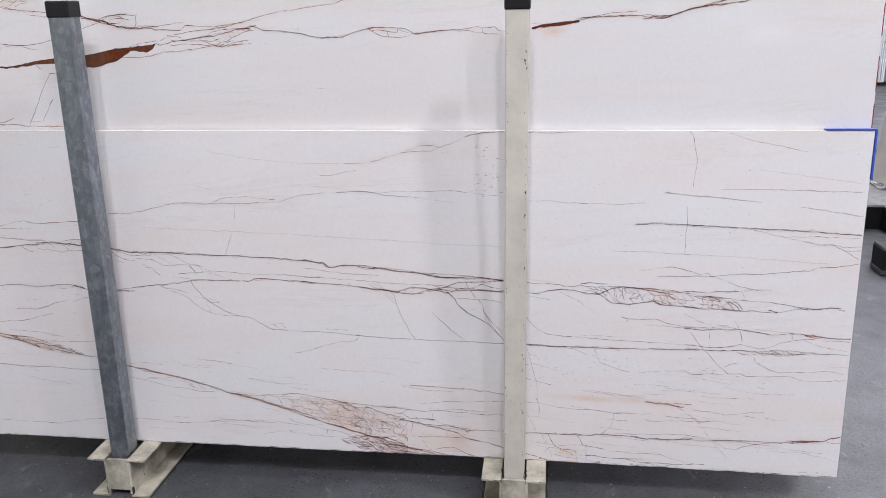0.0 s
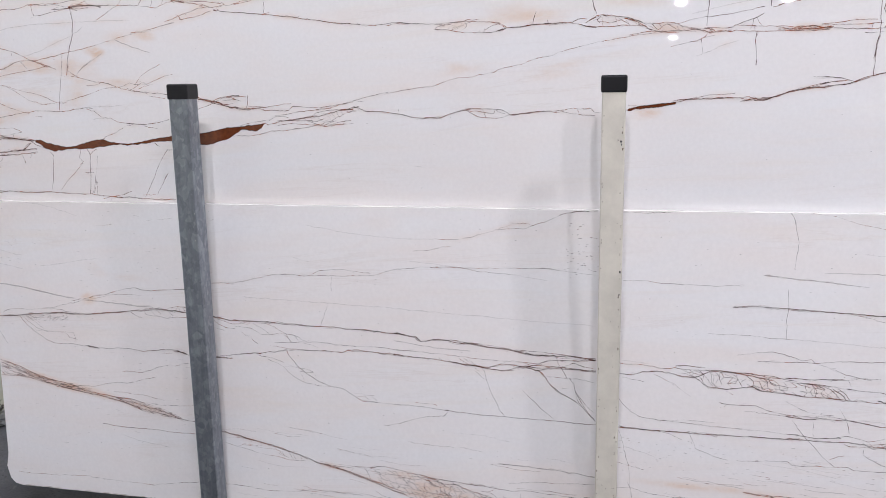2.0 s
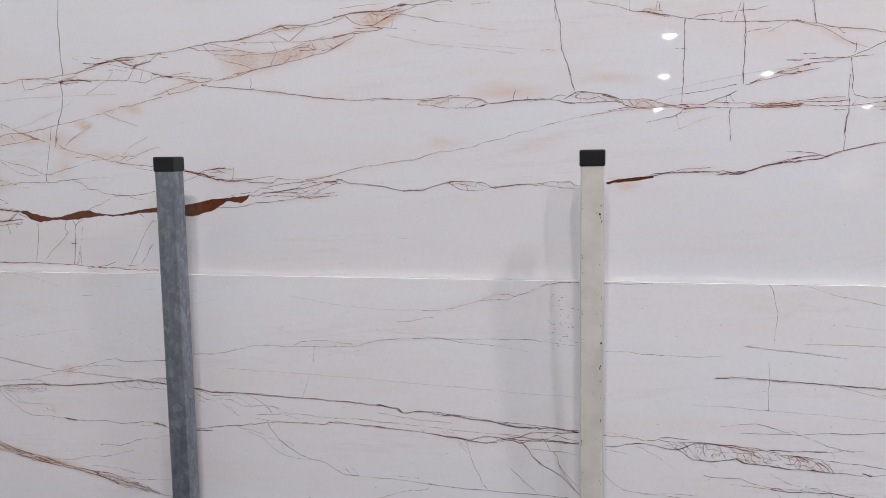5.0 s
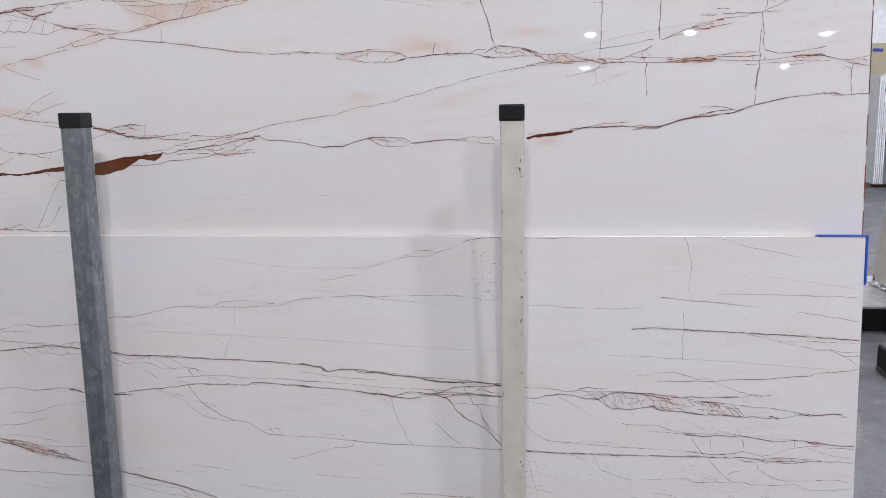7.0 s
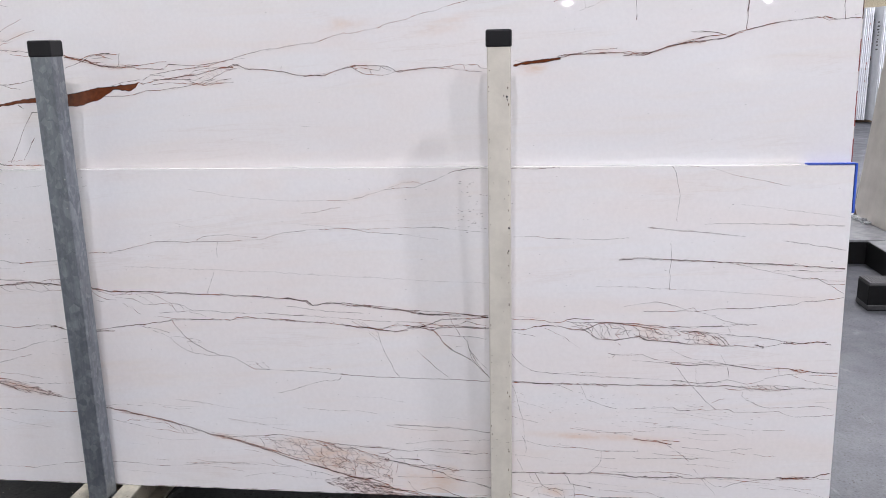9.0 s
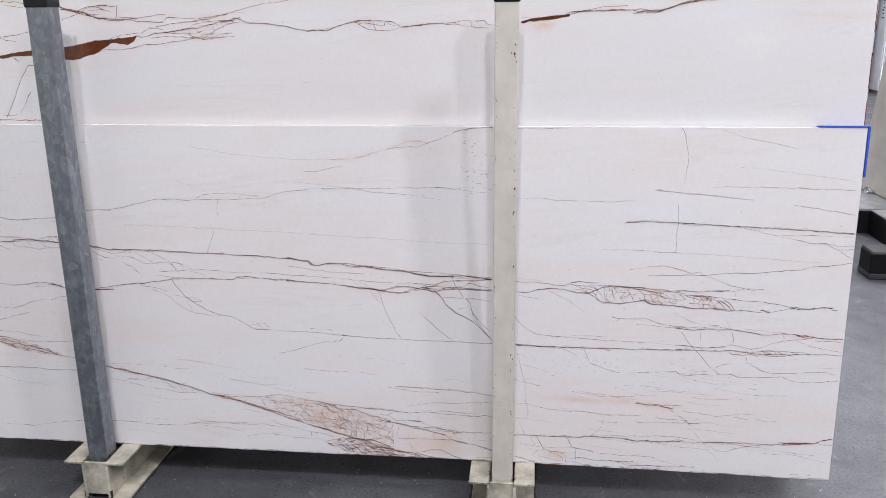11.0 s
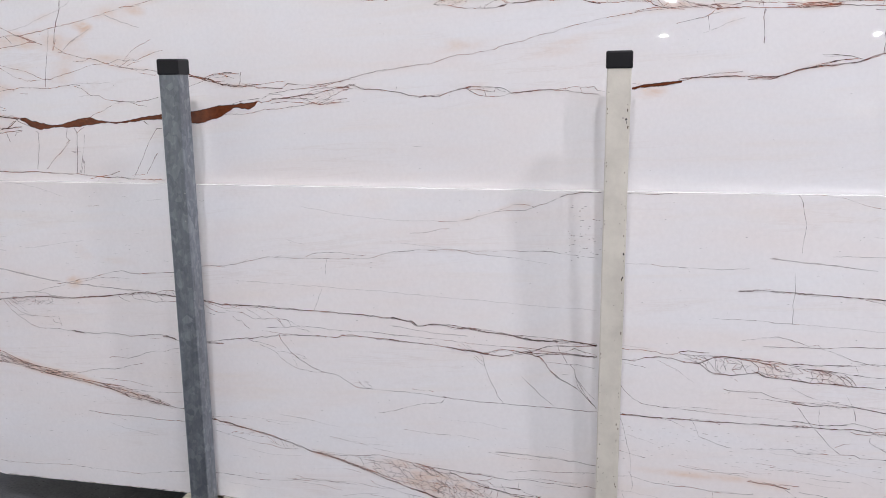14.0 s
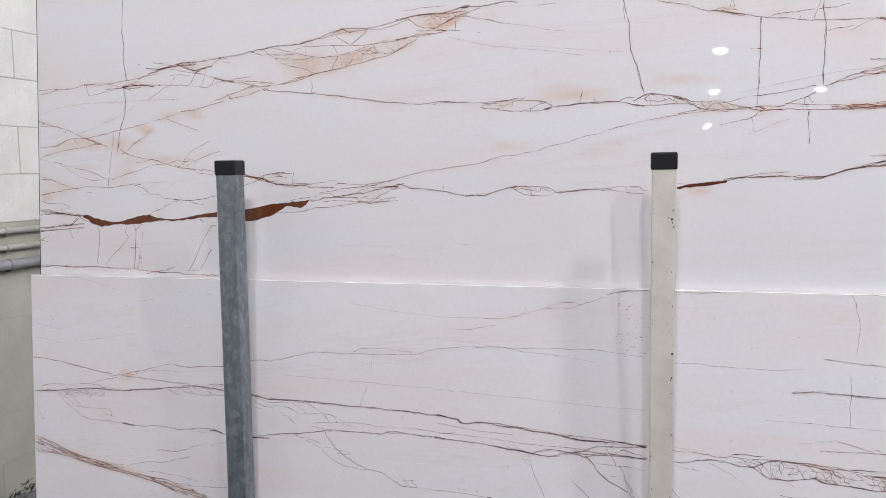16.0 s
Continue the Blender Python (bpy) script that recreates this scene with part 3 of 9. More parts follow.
# ---- the slabs ----
def lean_at(x, back, z=BASE):
    """The pose of a slab's lower left corner, that far behind the front slab's face."""
    th = radians(LEAN)
    return pose(x, back * math.cos(th), z - back * math.sin(th), -LEAN, 0, 0)


front_slab = thing("marble_slab", lean_at(0, 0), "polished white marble slab with brown veins, in front of a taller one", "stone slab", "leaning slabs")
part("body", prism(slab_outline(FRONT_W, FRONT_H, 4, 0.045, 0.004, sag=2.25), 0.0, 0.020, 0.0012), MARBLE_FRONT, front_slab)
back_slab = thing("marble_slab", lean_at(0.012, GAP), "tall polished white marble slab with red-brown seams", "stone slab", "leaning slabs")
part("body", prism(slab_outline(FRONT_W - 0.015, BACK_H, 9, skew=0.022), 0.0, 0.020, 0.0012), MARBLE_BACK, back_slab)
for k, (foot, head, waxed) in enumerate(((0.0035, 0.0030, ((1.04, 1.11), (1.14, 1.24), (1.29, 1.38), (1.43, 1.66), (1.67, 2.02))),
                                         (0.0130, 0.0010, ((0.47, 0.53), (1.06, 1.11), (1.16, 1.20), (1.29, 1.34), (1.47, 1.52))))):
    s = thing("marble_slab", lean_at(0.003, GAP * 2 + k * 0.0225), "white marble slab behind, its sawn edge marked red", "stone slab", "leaning slabs")
    top = BACK_H - 0.02
    near = ((-0.008, 0.0), (-0.0225, 0.12), (-0.0005, 1.03), (0.0102, top))
    rim = [(FRONT_W + foot, 0.0), (FRONT_W + head, top)] + [(x, z) for x, z in reversed(near)]
    # a black strip stands in for the shaded gap beside the left edge
    if k == 0:
        part("dark_gap_strip", prism([near[1], near[2], near[3], (near[3][0] + 0.03, top), (near[2][0] + 0.03, 1.03), (near[1][0] + 0.03, 0.12)], -0.0006, 0.018), CAP, s, "black strip standing in for the shaded gap at the edge")
    part("body", prism(rim, 0.0, 0.020, 0.001), RAW_EDGE, s)
    for z0, z1 in waxed:
        r0, r1 = (FRONT_W + foot + (head - foot) * z / top for z in (z0, z1))
        part("red_edge_mark", prism([(r0 - 0.010, z0), (r0 + 0.0006, z0 + 0.004), (r1 + 0.0006, z1), (r1 - 0.009, z1 - 0.006)], -0.0006, 0.018), WAX if z1 > 1.42 else RED_EDGE, s, "dark red wax on the edge")

# unseen slabs, added on the rack's far side to keep light from behind out
for k in range(2):
    rear = thing("marble_slab", pose(0.1, 0.62 + k * 0.024, BASE, 3, 0, 0), "unseen white marble slab added behind the rack to block light", "stone slab", "leaning slabs")
    part("body", prism(slab_outline(FRONT_W + 0.05, 2.0, 30 + k), 0.0, 0.020, 0.001), RAW_EDGE, rear)

front_veins = Veins(lambda p: 0.003 < p.x < FRONT_W - 0.003 and p.x + p.y > 0.09)
back_veins = Veins(lambda p: 0.025 + 0.0107 * (p.y - 1.03) < p.x < FRONT_W - 0.005)
front_stains, back_stains = [], []
# front slab
crack(front_veins, "dark", 2.2, [(0.847, 0.669), (0.882, 0.663), (0.909, 0.657), (0.946, 0.657), (0.993, 0.658), (1.039, 0.657), (1.103, 0.654), (1.167, 0.652), (1.221, 0.651), (1.275, 0.650), (1.329, 0.648), (1.383, 0.647), (1.418, 0.645), (1.445, 0.642), (1.480, 0.640), (1.507, 0.639)])
crack(front_veins, "dark", 1.4, [(0.846, 0.665), (0.900, 0.657), (0.965, 0.655), (1.011, 0.657)])
crack(front_veins, "dark", 0.9, [(0.863, 0.662), (0.899, 0.649), (0.918, 0.645), (0.955, 0.648), (0.975, 0.659)])
crack(front_veins, "dark", 0.9, [(0.935, 0.658), (0.961, 0.648), (0.979, 0.649), (0.980, 0.660)])
crack(front_veins, "dark", 0.9, [(0.995, 0.658), (1.020, 0.650), (1.035, 0.653), (1.043, 0.660)])
crack(front_veins, "dark", 1, [(0.846, 0.662), (0.870, 0.641), (0.898, 0.631), (0.926, 0.630)])
crack(front_veins, "dark", 1.1, [(0.926, 0.638), (0.963, 0.634), (0.985, 0.633), (1.000, 0.626), (1.018, 0.616), (1.055, 0.617), (1.101, 0.621)])
crack(front_veins, "dark", 0.9, [(0.992, 0.651), (1.019, 0.638), (1.046, 0.619)])
crack(front_veins, "dark", 0.9, [(1.033, 0.654), (1.066, 0.643), (1.092, 0.628), (1.106, 0.620), (1.123, 0.595)])
crack(front_veins, "dark", 1, [(1.101, 0.621), (1.128, 0.619), (1.150, 0.612), (1.164, 0.604), (1.178, 0.599)])
crack(front_veins, "dark", 0.9, [(1.101, 0.618), (1.118, 0.604), (1.130, 0.593)])
crack(front_veins, "dark", 0.9, [(1.134, 0.617), (1.146, 0.601), (1.149, 0.594)])
crack(front_veins, "dark", 1.2, [(1.066, 0.589), (1.108, 0.593), (1.164, 0.597), (1.209, 0.599), (1.255, 0.597), (1.273, 0.594), (1.327, 0.593), (1.399, 0.592), (1.452, 0.591), (1.505, 0.588)])
crack(front_veins, "dark", 0.9, [(1.164, 0.595), (1.200, 0.589), (1.217, 0.579)])
crack(front_veins, "dark", 1, [(1.061, 0.578), (1.089, 0.574), (1.125, 0.571), (1.181, 0.572)])
crack(front_veins, "dark", 1.6, [(0.850, 0.530), (0.890, 0.536), (0.937, 0.543), (0.994, 0.551), (1.051, 0.557), (1.107, 0.567), (1.153, 0.569), (1.199, 0.571), (1.235, 0.571), (1.271, 0.569), (1.299, 0.570), (1.317, 0.578), (1.353, 0.581), (1.380, 0.577), (1.434, 0.574), (1.487, 0.573), (1.505, 0.570)])
crack(front_veins, "dark", 3, [(0.851, 0.526), (0.880, 0.528), (0.914, 0.529)])
crack(front_veins, "dark", 1.2, [(1.290, 0.568), (1.326, 0.573), (1.362, 0.576), (1.398, 0.576), (1.451, 0.571), (1.505, 0.568)])
crack(front_veins, "dark", 1, [(0.862, 0.628), (0.888, 0.623)])
crack(front_veins, "dark", 0.9, [(0.949, 0.620), (0.965, 0.607), (0.980, 0.607), (0.988, 0.595), (1.006, 0.583)])
crack(front_veins, "dark", 1.1, [(0.998, 0.549), (1.022, 0.541), (1.040, 0.539), (1.068, 0.534), (1.095, 0.524)])
crack(front_veins, "dark", 1.4, [(1.107, 0.567), (1.113, 0.551), (1.132, 0.528), (1.149, 0.509), (1.167, 0.495), (1.194, 0.479), (1.221, 0.466), (1.248, 0.456), (1.275, 0.452), (1.299, 0.448), (1.320, 0.436), (1.341, 0.424), (1.365, 0.412), (1.392, 0.412), (1.414, 0.411)])
crack(front_veins, "dark", 0.9, [(1.040, 0.533), (1.076, 0.520), (1.097, 0.508), (1.111, 0.492), (1.129, 0.478), (1.156, 0.465), (1.174, 0.458), (1.196, 0.457), (1.220, 0.453), (1.257, 0.455)])
crack(front_veins, "dark", 0.9, [(1.098, 0.512), (1.122, 0.515), (1.149, 0.510), (1.177, 0.506), (1.195, 0.500)])
crack(front_veins, "dark", 0.9, [(1.150, 0.498), (1.176, 0.497), (1.198, 0.496)])
crack(front_veins, "dark", 0.8, [(1.150, 0.496), (1.160, 0.480), (1.165, 0.465)])
crack(front_veins, "dark", 0.9, [(1.338, 0.435), (1.366, 0.436), (1.374, 0.426), (1.392, 0.412)])
crack(front_veins, "dark", 0.8, [(1.393, 0.434), (1.407, 0.420), (1.414, 0.409)])
crack(front_veins, "dark", 0.8, [(1.341, 0.424), (1.375, 0.431), (1.402, 0.433)])
crack(front_veins, "faint", 1.2, [(1.356, 0.416), (1.392, 0.412), (1.428, 0.410), (1.500, 0.408)])
crack(front_veins, "dark", 0.9, [(1.252, 0.721), (1.239, 0.684), (1.227, 0.653)])
crack(front_veins, "dark", 1, [(1.271, 0.816), (1.267, 0.797), (1.267, 0.769)])
crack(front_veins, "dark", 2.8, [(1.471, 0.641), (1.494, 0.641), (1.515, 0.636), (1.542, 0.635), (1.549, 0.627), (1.559, 0.620)])
crack(front_veins, "dark", 2, [(1.559, 0.620), (1.580, 0.623), (1.598, 0.627), (1.612, 0.629), (1.647, 0.627), (1.664, 0.623), (1.681, 0.620), (1.716, 0.620), (1.750, 0.616), (1.793, 0.612), (1.836, 0.609), (1.870, 0.602), (1.904, 0.598), (1.938, 0.596), (1.972, 0.597), (2.023, 0.596), (2.073, 0.593), (2.098, 0.591)])
crack(front_veins, "dark", 1.4, [(1.594, 0.627), (1.629, 0.630), (1.673, 0.627), (1.699, 0.623), (1.750, 0.621), (1.802, 0.616), (1.853, 0.608), (1.921, 0.606), (2.006, 0.601), (2.056, 0.596), (2.097, 0.594)])
crack(front_veins, "dark", 1.2, [(1.646, 0.624), (1.672, 0.616), (1.690, 0.619)])
crack(front_veins, "dark", 1.1, [(1.673, 0.627), (1.690, 0.620), (1.716, 0.620), (1.750, 0.612), (1.802, 0.611), (1.845, 0.606), (1.879, 0.595), (1.922, 0.594), (1.972, 0.596)])
crack(front_veins, "dark", 1, [(1.853, 0.608), (1.887, 0.597), (1.922, 0.594), (1.947, 0.596)])
crack(front_veins, "dark", 0.9, [(1.972, 0.594), (2.006, 0.590), (2.040, 0.590), (2.065, 0.595)])
crack(front_veins, "dark", 1.2, [(2.065, 0.595), (2.073, 0.586), (2.085, 0.594), (2.093, 0.587)])
crack(front_veins, "faint", 1.3, [(1.471, 0.618), (1.541, 0.609), (1.611, 0.601), (1.681, 0.599), (1.716, 0.597)])
crack(front_veins, "dark", 1.2, [(1.470, 0.588), (1.484, 0.587), (1.523, 0.587), (1.576, 0.584), (1.646, 0.581), (1.681, 0.578), (1.716, 0.576), (1.750, 0.574), (1.819, 0.571), (1.888, 0.571), (1.939, 0.568)])
crack(front_veins, "dark", 1.5, [(1.469, 0.572), (1.505, 0.570), (1.540, 0.568), (1.575, 0.566), (1.628, 0.563), (1.663, 0.559), (1.698, 0.554), (1.724, 0.551), (1.759, 0.549)])
crack(front_veins, "dark", 1, [(1.469, 0.576), (1.498, 0.571), (1.523, 0.569)])
crack(front_veins, "dark", 2.2, [(1.663, 0.559), (1.680, 0.555), (1.701, 0.552), (1.733, 0.553), (1.750, 0.549), (1.776, 0.548), (1.793, 0.556), (1.819, 0.561), (1.845, 0.562), (1.871, 0.558), (1.896, 0.554), (1.914, 0.549), (1.931, 0.548)])
crack(front_veins, "dark", 1.5, [(1.750, 0.547), (1.785, 0.543), (1.819, 0.541), (1.836, 0.544), (1.862, 0.554), (1.888, 0.559), (1.913, 0.556)])
crack(front_veins, "dark", 1.3, [(1.733, 0.552), (1.767, 0.546), (1.819, 0.541), (1.854, 0.545)])
crack(front_veins, "dark", 1.5, [(1.836, 0.562), (1.854, 0.554), (1.867, 0.549), (1.905, 0.559), (1.930, 0.569), (1.956, 0.579), (1.989, 0.584), (2.040, 0.585), (2.098, 0.589)])
crack(front_veins, "dark", 1.2, [(1.836, 0.572), (1.879, 0.572), (1.905, 0.563), (1.922, 0.564), (1.947, 0.567)])
crack(front_veins, "dark", 1.6, [(1.888, 0.559), (1.922, 0.555), (1.973, 0.561), (2.007, 0.562), (2.040, 0.560), (2.074, 0.557), (2.099, 0.556)])
crack(front_veins, "dark", 1.6, [(1.922, 0.548), (1.956, 0.555), (1.998, 0.557), (2.041, 0.557), (2.099, 0.554)])
crack(front_veins, "dark", 0.9, [(1.681, 0.572), (1.701, 0.559), (1.715, 0.551)])
crack(front_veins, "dark", 0.9, [(1.695, 0.575), (1.715, 0.560), (1.733, 0.548)])
crack(front_veins, "dark", 0.9, [(1.712, 0.570), (1.729, 0.557), (1.745, 0.550)])
crack(front_veins, "dark", 1, [(1.646, 0.565), (1.663, 0.554), (1.680, 0.553)])
crack(front_veins, "dark", 0.8, [(1.614, 0.573), (1.628, 0.563)])
crack(front_veins, "dark", 1, [(1.998, 0.564), (2.015, 0.570), (2.032, 0.577), (2.057, 0.570), (2.091, 0.563)])
crack(front_veins, "dark", 0.9, [(2.040, 0.574), (2.066, 0.565)])
crack(front_veins, "rust", 1, [(1.922, 0.564), (1.947, 0.563), (1.973, 0.563)])
crack(front_veins, "dark", 1.2, [(1.750, 0.549), (1.760, 0.535), (1.767, 0.514), (1.776, 0.482), (1.785, 0.461), (1.799, 0.435), (1.811, 0.412), (1.823, 0.396)])
crack(front_veins, "dark", 0.8, [(1.733, 0.534), (1.750, 0.517), (1.767, 0.507)])
crack(front_veins, "dark", 0.8, [(1.729, 0.546), (1.747, 0.531), (1.764, 0.521)])
crack(front_veins, "dark", 1.1, [(1.880, 0.482), (1.897, 0.463), (1.923, 0.441), (1.949, 0.419), (1.972, 0.401), (1.986, 0.392)])
crack(front_veins, "dark", 1.3, [(1.929, 0.548), (1.939, 0.540), (1.951, 0.526), (1.957, 0.513), (1.974, 0.497), (1.991, 0.482), (2.017, 0.469), (2.043, 0.456), (2.060, 0.443), (2.078, 0.423), (2.095, 0.409)])
crack(front_veins, "dark", 0.8, [(1.960, 0.507), (1.983, 0.487), (2.000, 0.477)])
crack(front_veins, "dark", 1, [(1.934, 0.541), (1.939, 0.531), (1.973, 0.531), (2.016, 0.529), (2.050, 0.528), (2.092, 0.523)])
crack(front_veins, "dark", 1.2, [(1.979, 0.594), (1.990, 0.570), (2.004, 0.546), (2.012, 0.529)])
crack(front_veins, "dark", 1.4, [(2.021, 0.530), (2.033, 0.513), (2.037, 0.492), (2.047, 0.474), (2.060, 0.452), (2.077, 0.426), (2.100, 0.399)])
crack(front_veins, "dark", 1.1, [(2.037, 0.492), (2.051, 0.473), (2.068, 0.451), (2.094, 0.427)])
crack(front_veins, "dark", 0.9, [(2.039, 0.485), (2.048, 0.460), (2.058, 0.448)])
crack(front_veins, "dark", 1.3, [(1.636, 0.401), (1.679, 0.398), (1.749, 0.394), (1.823, 0.394), (1.907, 0.392), (1.986, 0.392), (2.044, 0.390), (2.104, 0.388)])
crack(front_veins, "faint", 1.3, [(1.464, 0.408), (1.518, 0.409), (1.572, 0.407), (1.636, 0.401)])
crack(front_veins, "dark", 1.6, [(1.633, 0.401), (1.650, 0.400)])
crack(front_veins, "dark", 0.9, [(1.540, 0.420), (1.563, 0.417), (1.590, 0.419), (1.608, 0.414)])
crack(front_veins, "dark", 0.9, [(1.435, 0.336), (1.462, 0.341), (1.490, 0.347), (1.526, 0.362), (1.553, 0.371), (1.589, 0.378), (1.629, 0.380), (1.643, 0.394)])
crack(front_veins, "dark", 0.9, [(1.999, 0.497), (2.016, 0.498)])
crack(front_veins, "rust", 1.4, [(2.167, 0.587), (2.190, 0.585), (2.223, 0.586), (2.256, 0.582), (2.289, 0.575), (2.313, 0.578), (2.330, 0.584)])
crack(front_veins, "faint", 1, [(2.166, 0.596), (2.206, 0.592), (2.256, 0.588)])
crack(front_veins, "dark", 1.6, [(2.168, 0.554), (2.191, 0.553), (2.211, 0.556), (2.232, 0.562), (2.273, 0.568), (2.306, 0.566), (2.331, 0.560), (2.347, 0.556), (2.380, 0.555), (2.404, 0.565), (2.427, 0.576), (2.451, 0.579), (2.484, 0.577), (2.516, 0.574)])
crack(front_veins, "dark", 0.8, [(2.175, 0.544), (2.208, 0.539), (2.238, 0.533)])
crack(front_veins, "dark", 1.4, [(2.329, 0.587), (2.354, 0.590), (2.386, 0.588), (2.410, 0.588)])
crack(front_veins, "dark", 1.4, [(2.330, 0.581), (2.354, 0.578), (2.395, 0.578), (2.419, 0.579), (2.451, 0.579), (2.492, 0.578), (2.524, 0.576), (2.556, 0.572), (2.596, 0.571), (2.628, 0.565), (2.660, 0.562)])
crack(front_veins, "dark", 1.6, [(2.381, 0.555), (2.397, 0.548), (2.410, 0.536), (2.422, 0.528), (2.446, 0.528), (2.471, 0.525), (2.495, 0.528), (2.518, 0.534), (2.542, 0.536), (2.559, 0.528), (2.583, 0.524), (2.607, 0.523), (2.631, 0.523), (2.663, 0.521)])
crack(front_veins, "rust", 2.2, [(2.508, 0.573), (2.532, 0.571), (2.548, 0.567), (2.572, 0.564), (2.597, 0.560)])
crack(front_veins, "rust", 1.4, [(2.516, 0.577), (2.548, 0.575), (2.580, 0.568), (2.628, 0.564)])
cells(front_veins, "dark", 1, [(2.330, 0.579), (2.379, 0.576), (2.435, 0.577), (2.484, 0.576), (2.524, 0.571)], [(2.339, 0.559), (2.385, 0.554), (2.419, 0.530), (2.471, 0.525), (2.518, 0.534)])
cells(front_veins, "dark", 1, [(2.508, 0.572), (2.564, 0.566), (2.613, 0.558), (2.660, 0.557)], [(2.526, 0.537), (2.567, 0.525), (2.615, 0.524), (2.663, 0.519)])
crack(front_veins, "dark", 2, [(2.527, 0.535), (2.542, 0.539), (2.556, 0.529)])
crack(front_veins, "dark", 1.1, [(2.476, 0.577), (2.501, 0.561), (2.510, 0.541)])
crack(front_veins, "dark", 1.1, [(2.427, 0.575), (2.436, 0.558), (2.434, 0.541), (2.448, 0.528)])
crack(front_veins, "dark", 1, [(2.354, 0.580), (2.375, 0.560)])
crack(front_veins, "dark", 1.1, [(2.400, 0.573), (2.417, 0.552), (2.435, 0.532)])
crack(front_veins, "dark", 1.1, [(2.452, 0.576), (2.450, 0.553), (2.467, 0.527)])
crack(front_veins, "dark", 0.8, [(2.265, 0.559), (2.290, 0.548), (2.324, 0.532), (2.341, 0.519)])
crack(front_veins, "faint", 1, [(2.341, 0.519), (2.375, 0.495)])
crack(front_veins, "dark", 0.9, [(2.471, 0.520), (2.491, 0.509)])
crack(front_veins, "dark", 1.1, [(2.454, 0.485), (2.465, 0.482), (2.482, 0.479), (2.522, 0.481), (2.554, 0.483), (2.571, 0.475), (2.587, 0.469), (2.620, 0.464), (2.644, 0.460), (2.668, 0.459)])
crack(front_veins, "dark", 0.8, [(2.466, 0.471), (2.478, 0.481)])
crack(front_veins, "dark", 0.9, [(2.523, 0.464), (2.572, 0.461), (2.612, 0.458), (2.644, 0.455), (2.669, 0.451)])
crack(front_veins, "dark", 1.2, [(2.167, 0.479), (2.181, 0.458), (2.200, 0.438), (2.236, 0.422), (2.279, 0.419), (2.346, 0.416), (2.429, 0.411), (2.511, 0.409), (2.592, 0.406), (2.673, 0.402)])
crack(front_veins, "dark", 0.9, [(2.288, 0.416), (2.346, 0.423), (2.395, 0.424), (2.444, 0.423)])
crack(front_veins, "dark", 2, [(2.168, 0.388), (2.197, 0.386), (2.264, 0.386), (2.348, 0.386), (2.430, 0.385), (2.512, 0.386), (2.593, 0.387), (2.673, 0.390)])
crack(front_veins, "dark", 0.8, [(2.281, 0.385), (2.315, 0.378), (2.352, 0.363)])
crack(front_veins, "dark", 1, [(2.169, 0.377), (2.178, 0.353), (2.186, 0.324), (2.192, 0.297), (2.201, 0.271)])
crack(front_veins, "dark", 0.8, [(2.168, 0.395), (2.189, 0.386)])
crack(front_veins, "dark", 1.3, [(2.553, 0.614), (2.624, 0.616), (2.671, 0.616), (2.718, 0.618), (2.764, 0.624), (2.811, 0.626), (2.841, 0.627), (2.887, 0.631), (2.932, 0.636), (2.977, 0.641), (2.999, 0.649), (3.036, 0.652), (3.081, 0.657), (3.119, 0.665)])
crack(front_veins, "dark", 1.1, [(2.496, 0.629), (2.543, 0.638), (2.591, 0.643), (2.623, 0.636), (2.647, 0.630), (2.671, 0.623), (2.694, 0.627), (2.707, 0.616)])
crack(front_veins, "dark", 1.1, [(2.707, 0.616), (2.734, 0.609), (2.759, 0.598), (2.791, 0.588), (2.815, 0.582), (2.854, 0.576)])
crack(front_veins, "dark", 1, [(2.800, 0.577), (2.830, 0.582), (2.854, 0.579), (2.877, 0.579)])
crack(front_veins, "dark", 0.9, [(2.745, 0.573), (2.784, 0.574), (2.800, 0.573), (2.823, 0.580)])
crack(front_veins, "dark", 0.9, [(2.792, 0.575), (2.802, 0.555)])
crack(front_veins, "dark", 1.5, [(2.628, 0.569), (2.675, 0.569), (2.722, 0.570), (2.753, 0.571), (2.784, 0.573)])
crack(front_veins, "dark", 1.3, [(2.628, 0.559), (2.668, 0.555), (2.700, 0.555), (2.731, 0.553), (2.755, 0.551), (2.794, 0.548), (2.826, 0.544), (2.865, 0.543), (2.912, 0.538), (2.951, 0.530), (2.990, 0.525), (3.021, 0.524)])
crack(front_veins, "dark", 1.8, [(2.631, 0.523), (2.663, 0.519), (2.687, 0.517), (2.711, 0.518), (2.742, 0.518), (2.766, 0.516), (2.790, 0.515), (2.821, 0.514), (2.860, 0.512), (2.883, 0.512), (2.899, 0.514)])
crack(front_veins, "rust", 2, [(2.684, 0.553), (2.708, 0.556), (2.724, 0.546)])
cells(front_veins, "dark", 1.1, [(2.660, 0.555), (2.708, 0.554), (2.747, 0.549), (2.787, 0.547)], [(2.671, 0.520), (2.719, 0.517), (2.766, 0.514), (2.797, 0.516)])
crack(front_veins, "dark", 1.3, [(2.700, 0.553), (2.714, 0.537), (2.711, 0.520)])
crack(front_veins, "dark", 1.5, [(2.756, 0.544), (2.776, 0.532), (2.790, 0.515)])
crack(front_veins, "dark", 1.3, [(2.768, 0.547), (2.788, 0.532), (2.801, 0.516)])
crack(front_veins, "dark", 1.4, [(2.748, 0.544), (2.767, 0.528), (2.777, 0.515)])
crack(front_veins, "dark", 1.1, [(2.724, 0.553), (2.736, 0.533), (2.747, 0.518)])
crack(front_veins, "dark", 1.1, [(2.681, 0.553), (2.688, 0.531), (2.682, 0.517)])
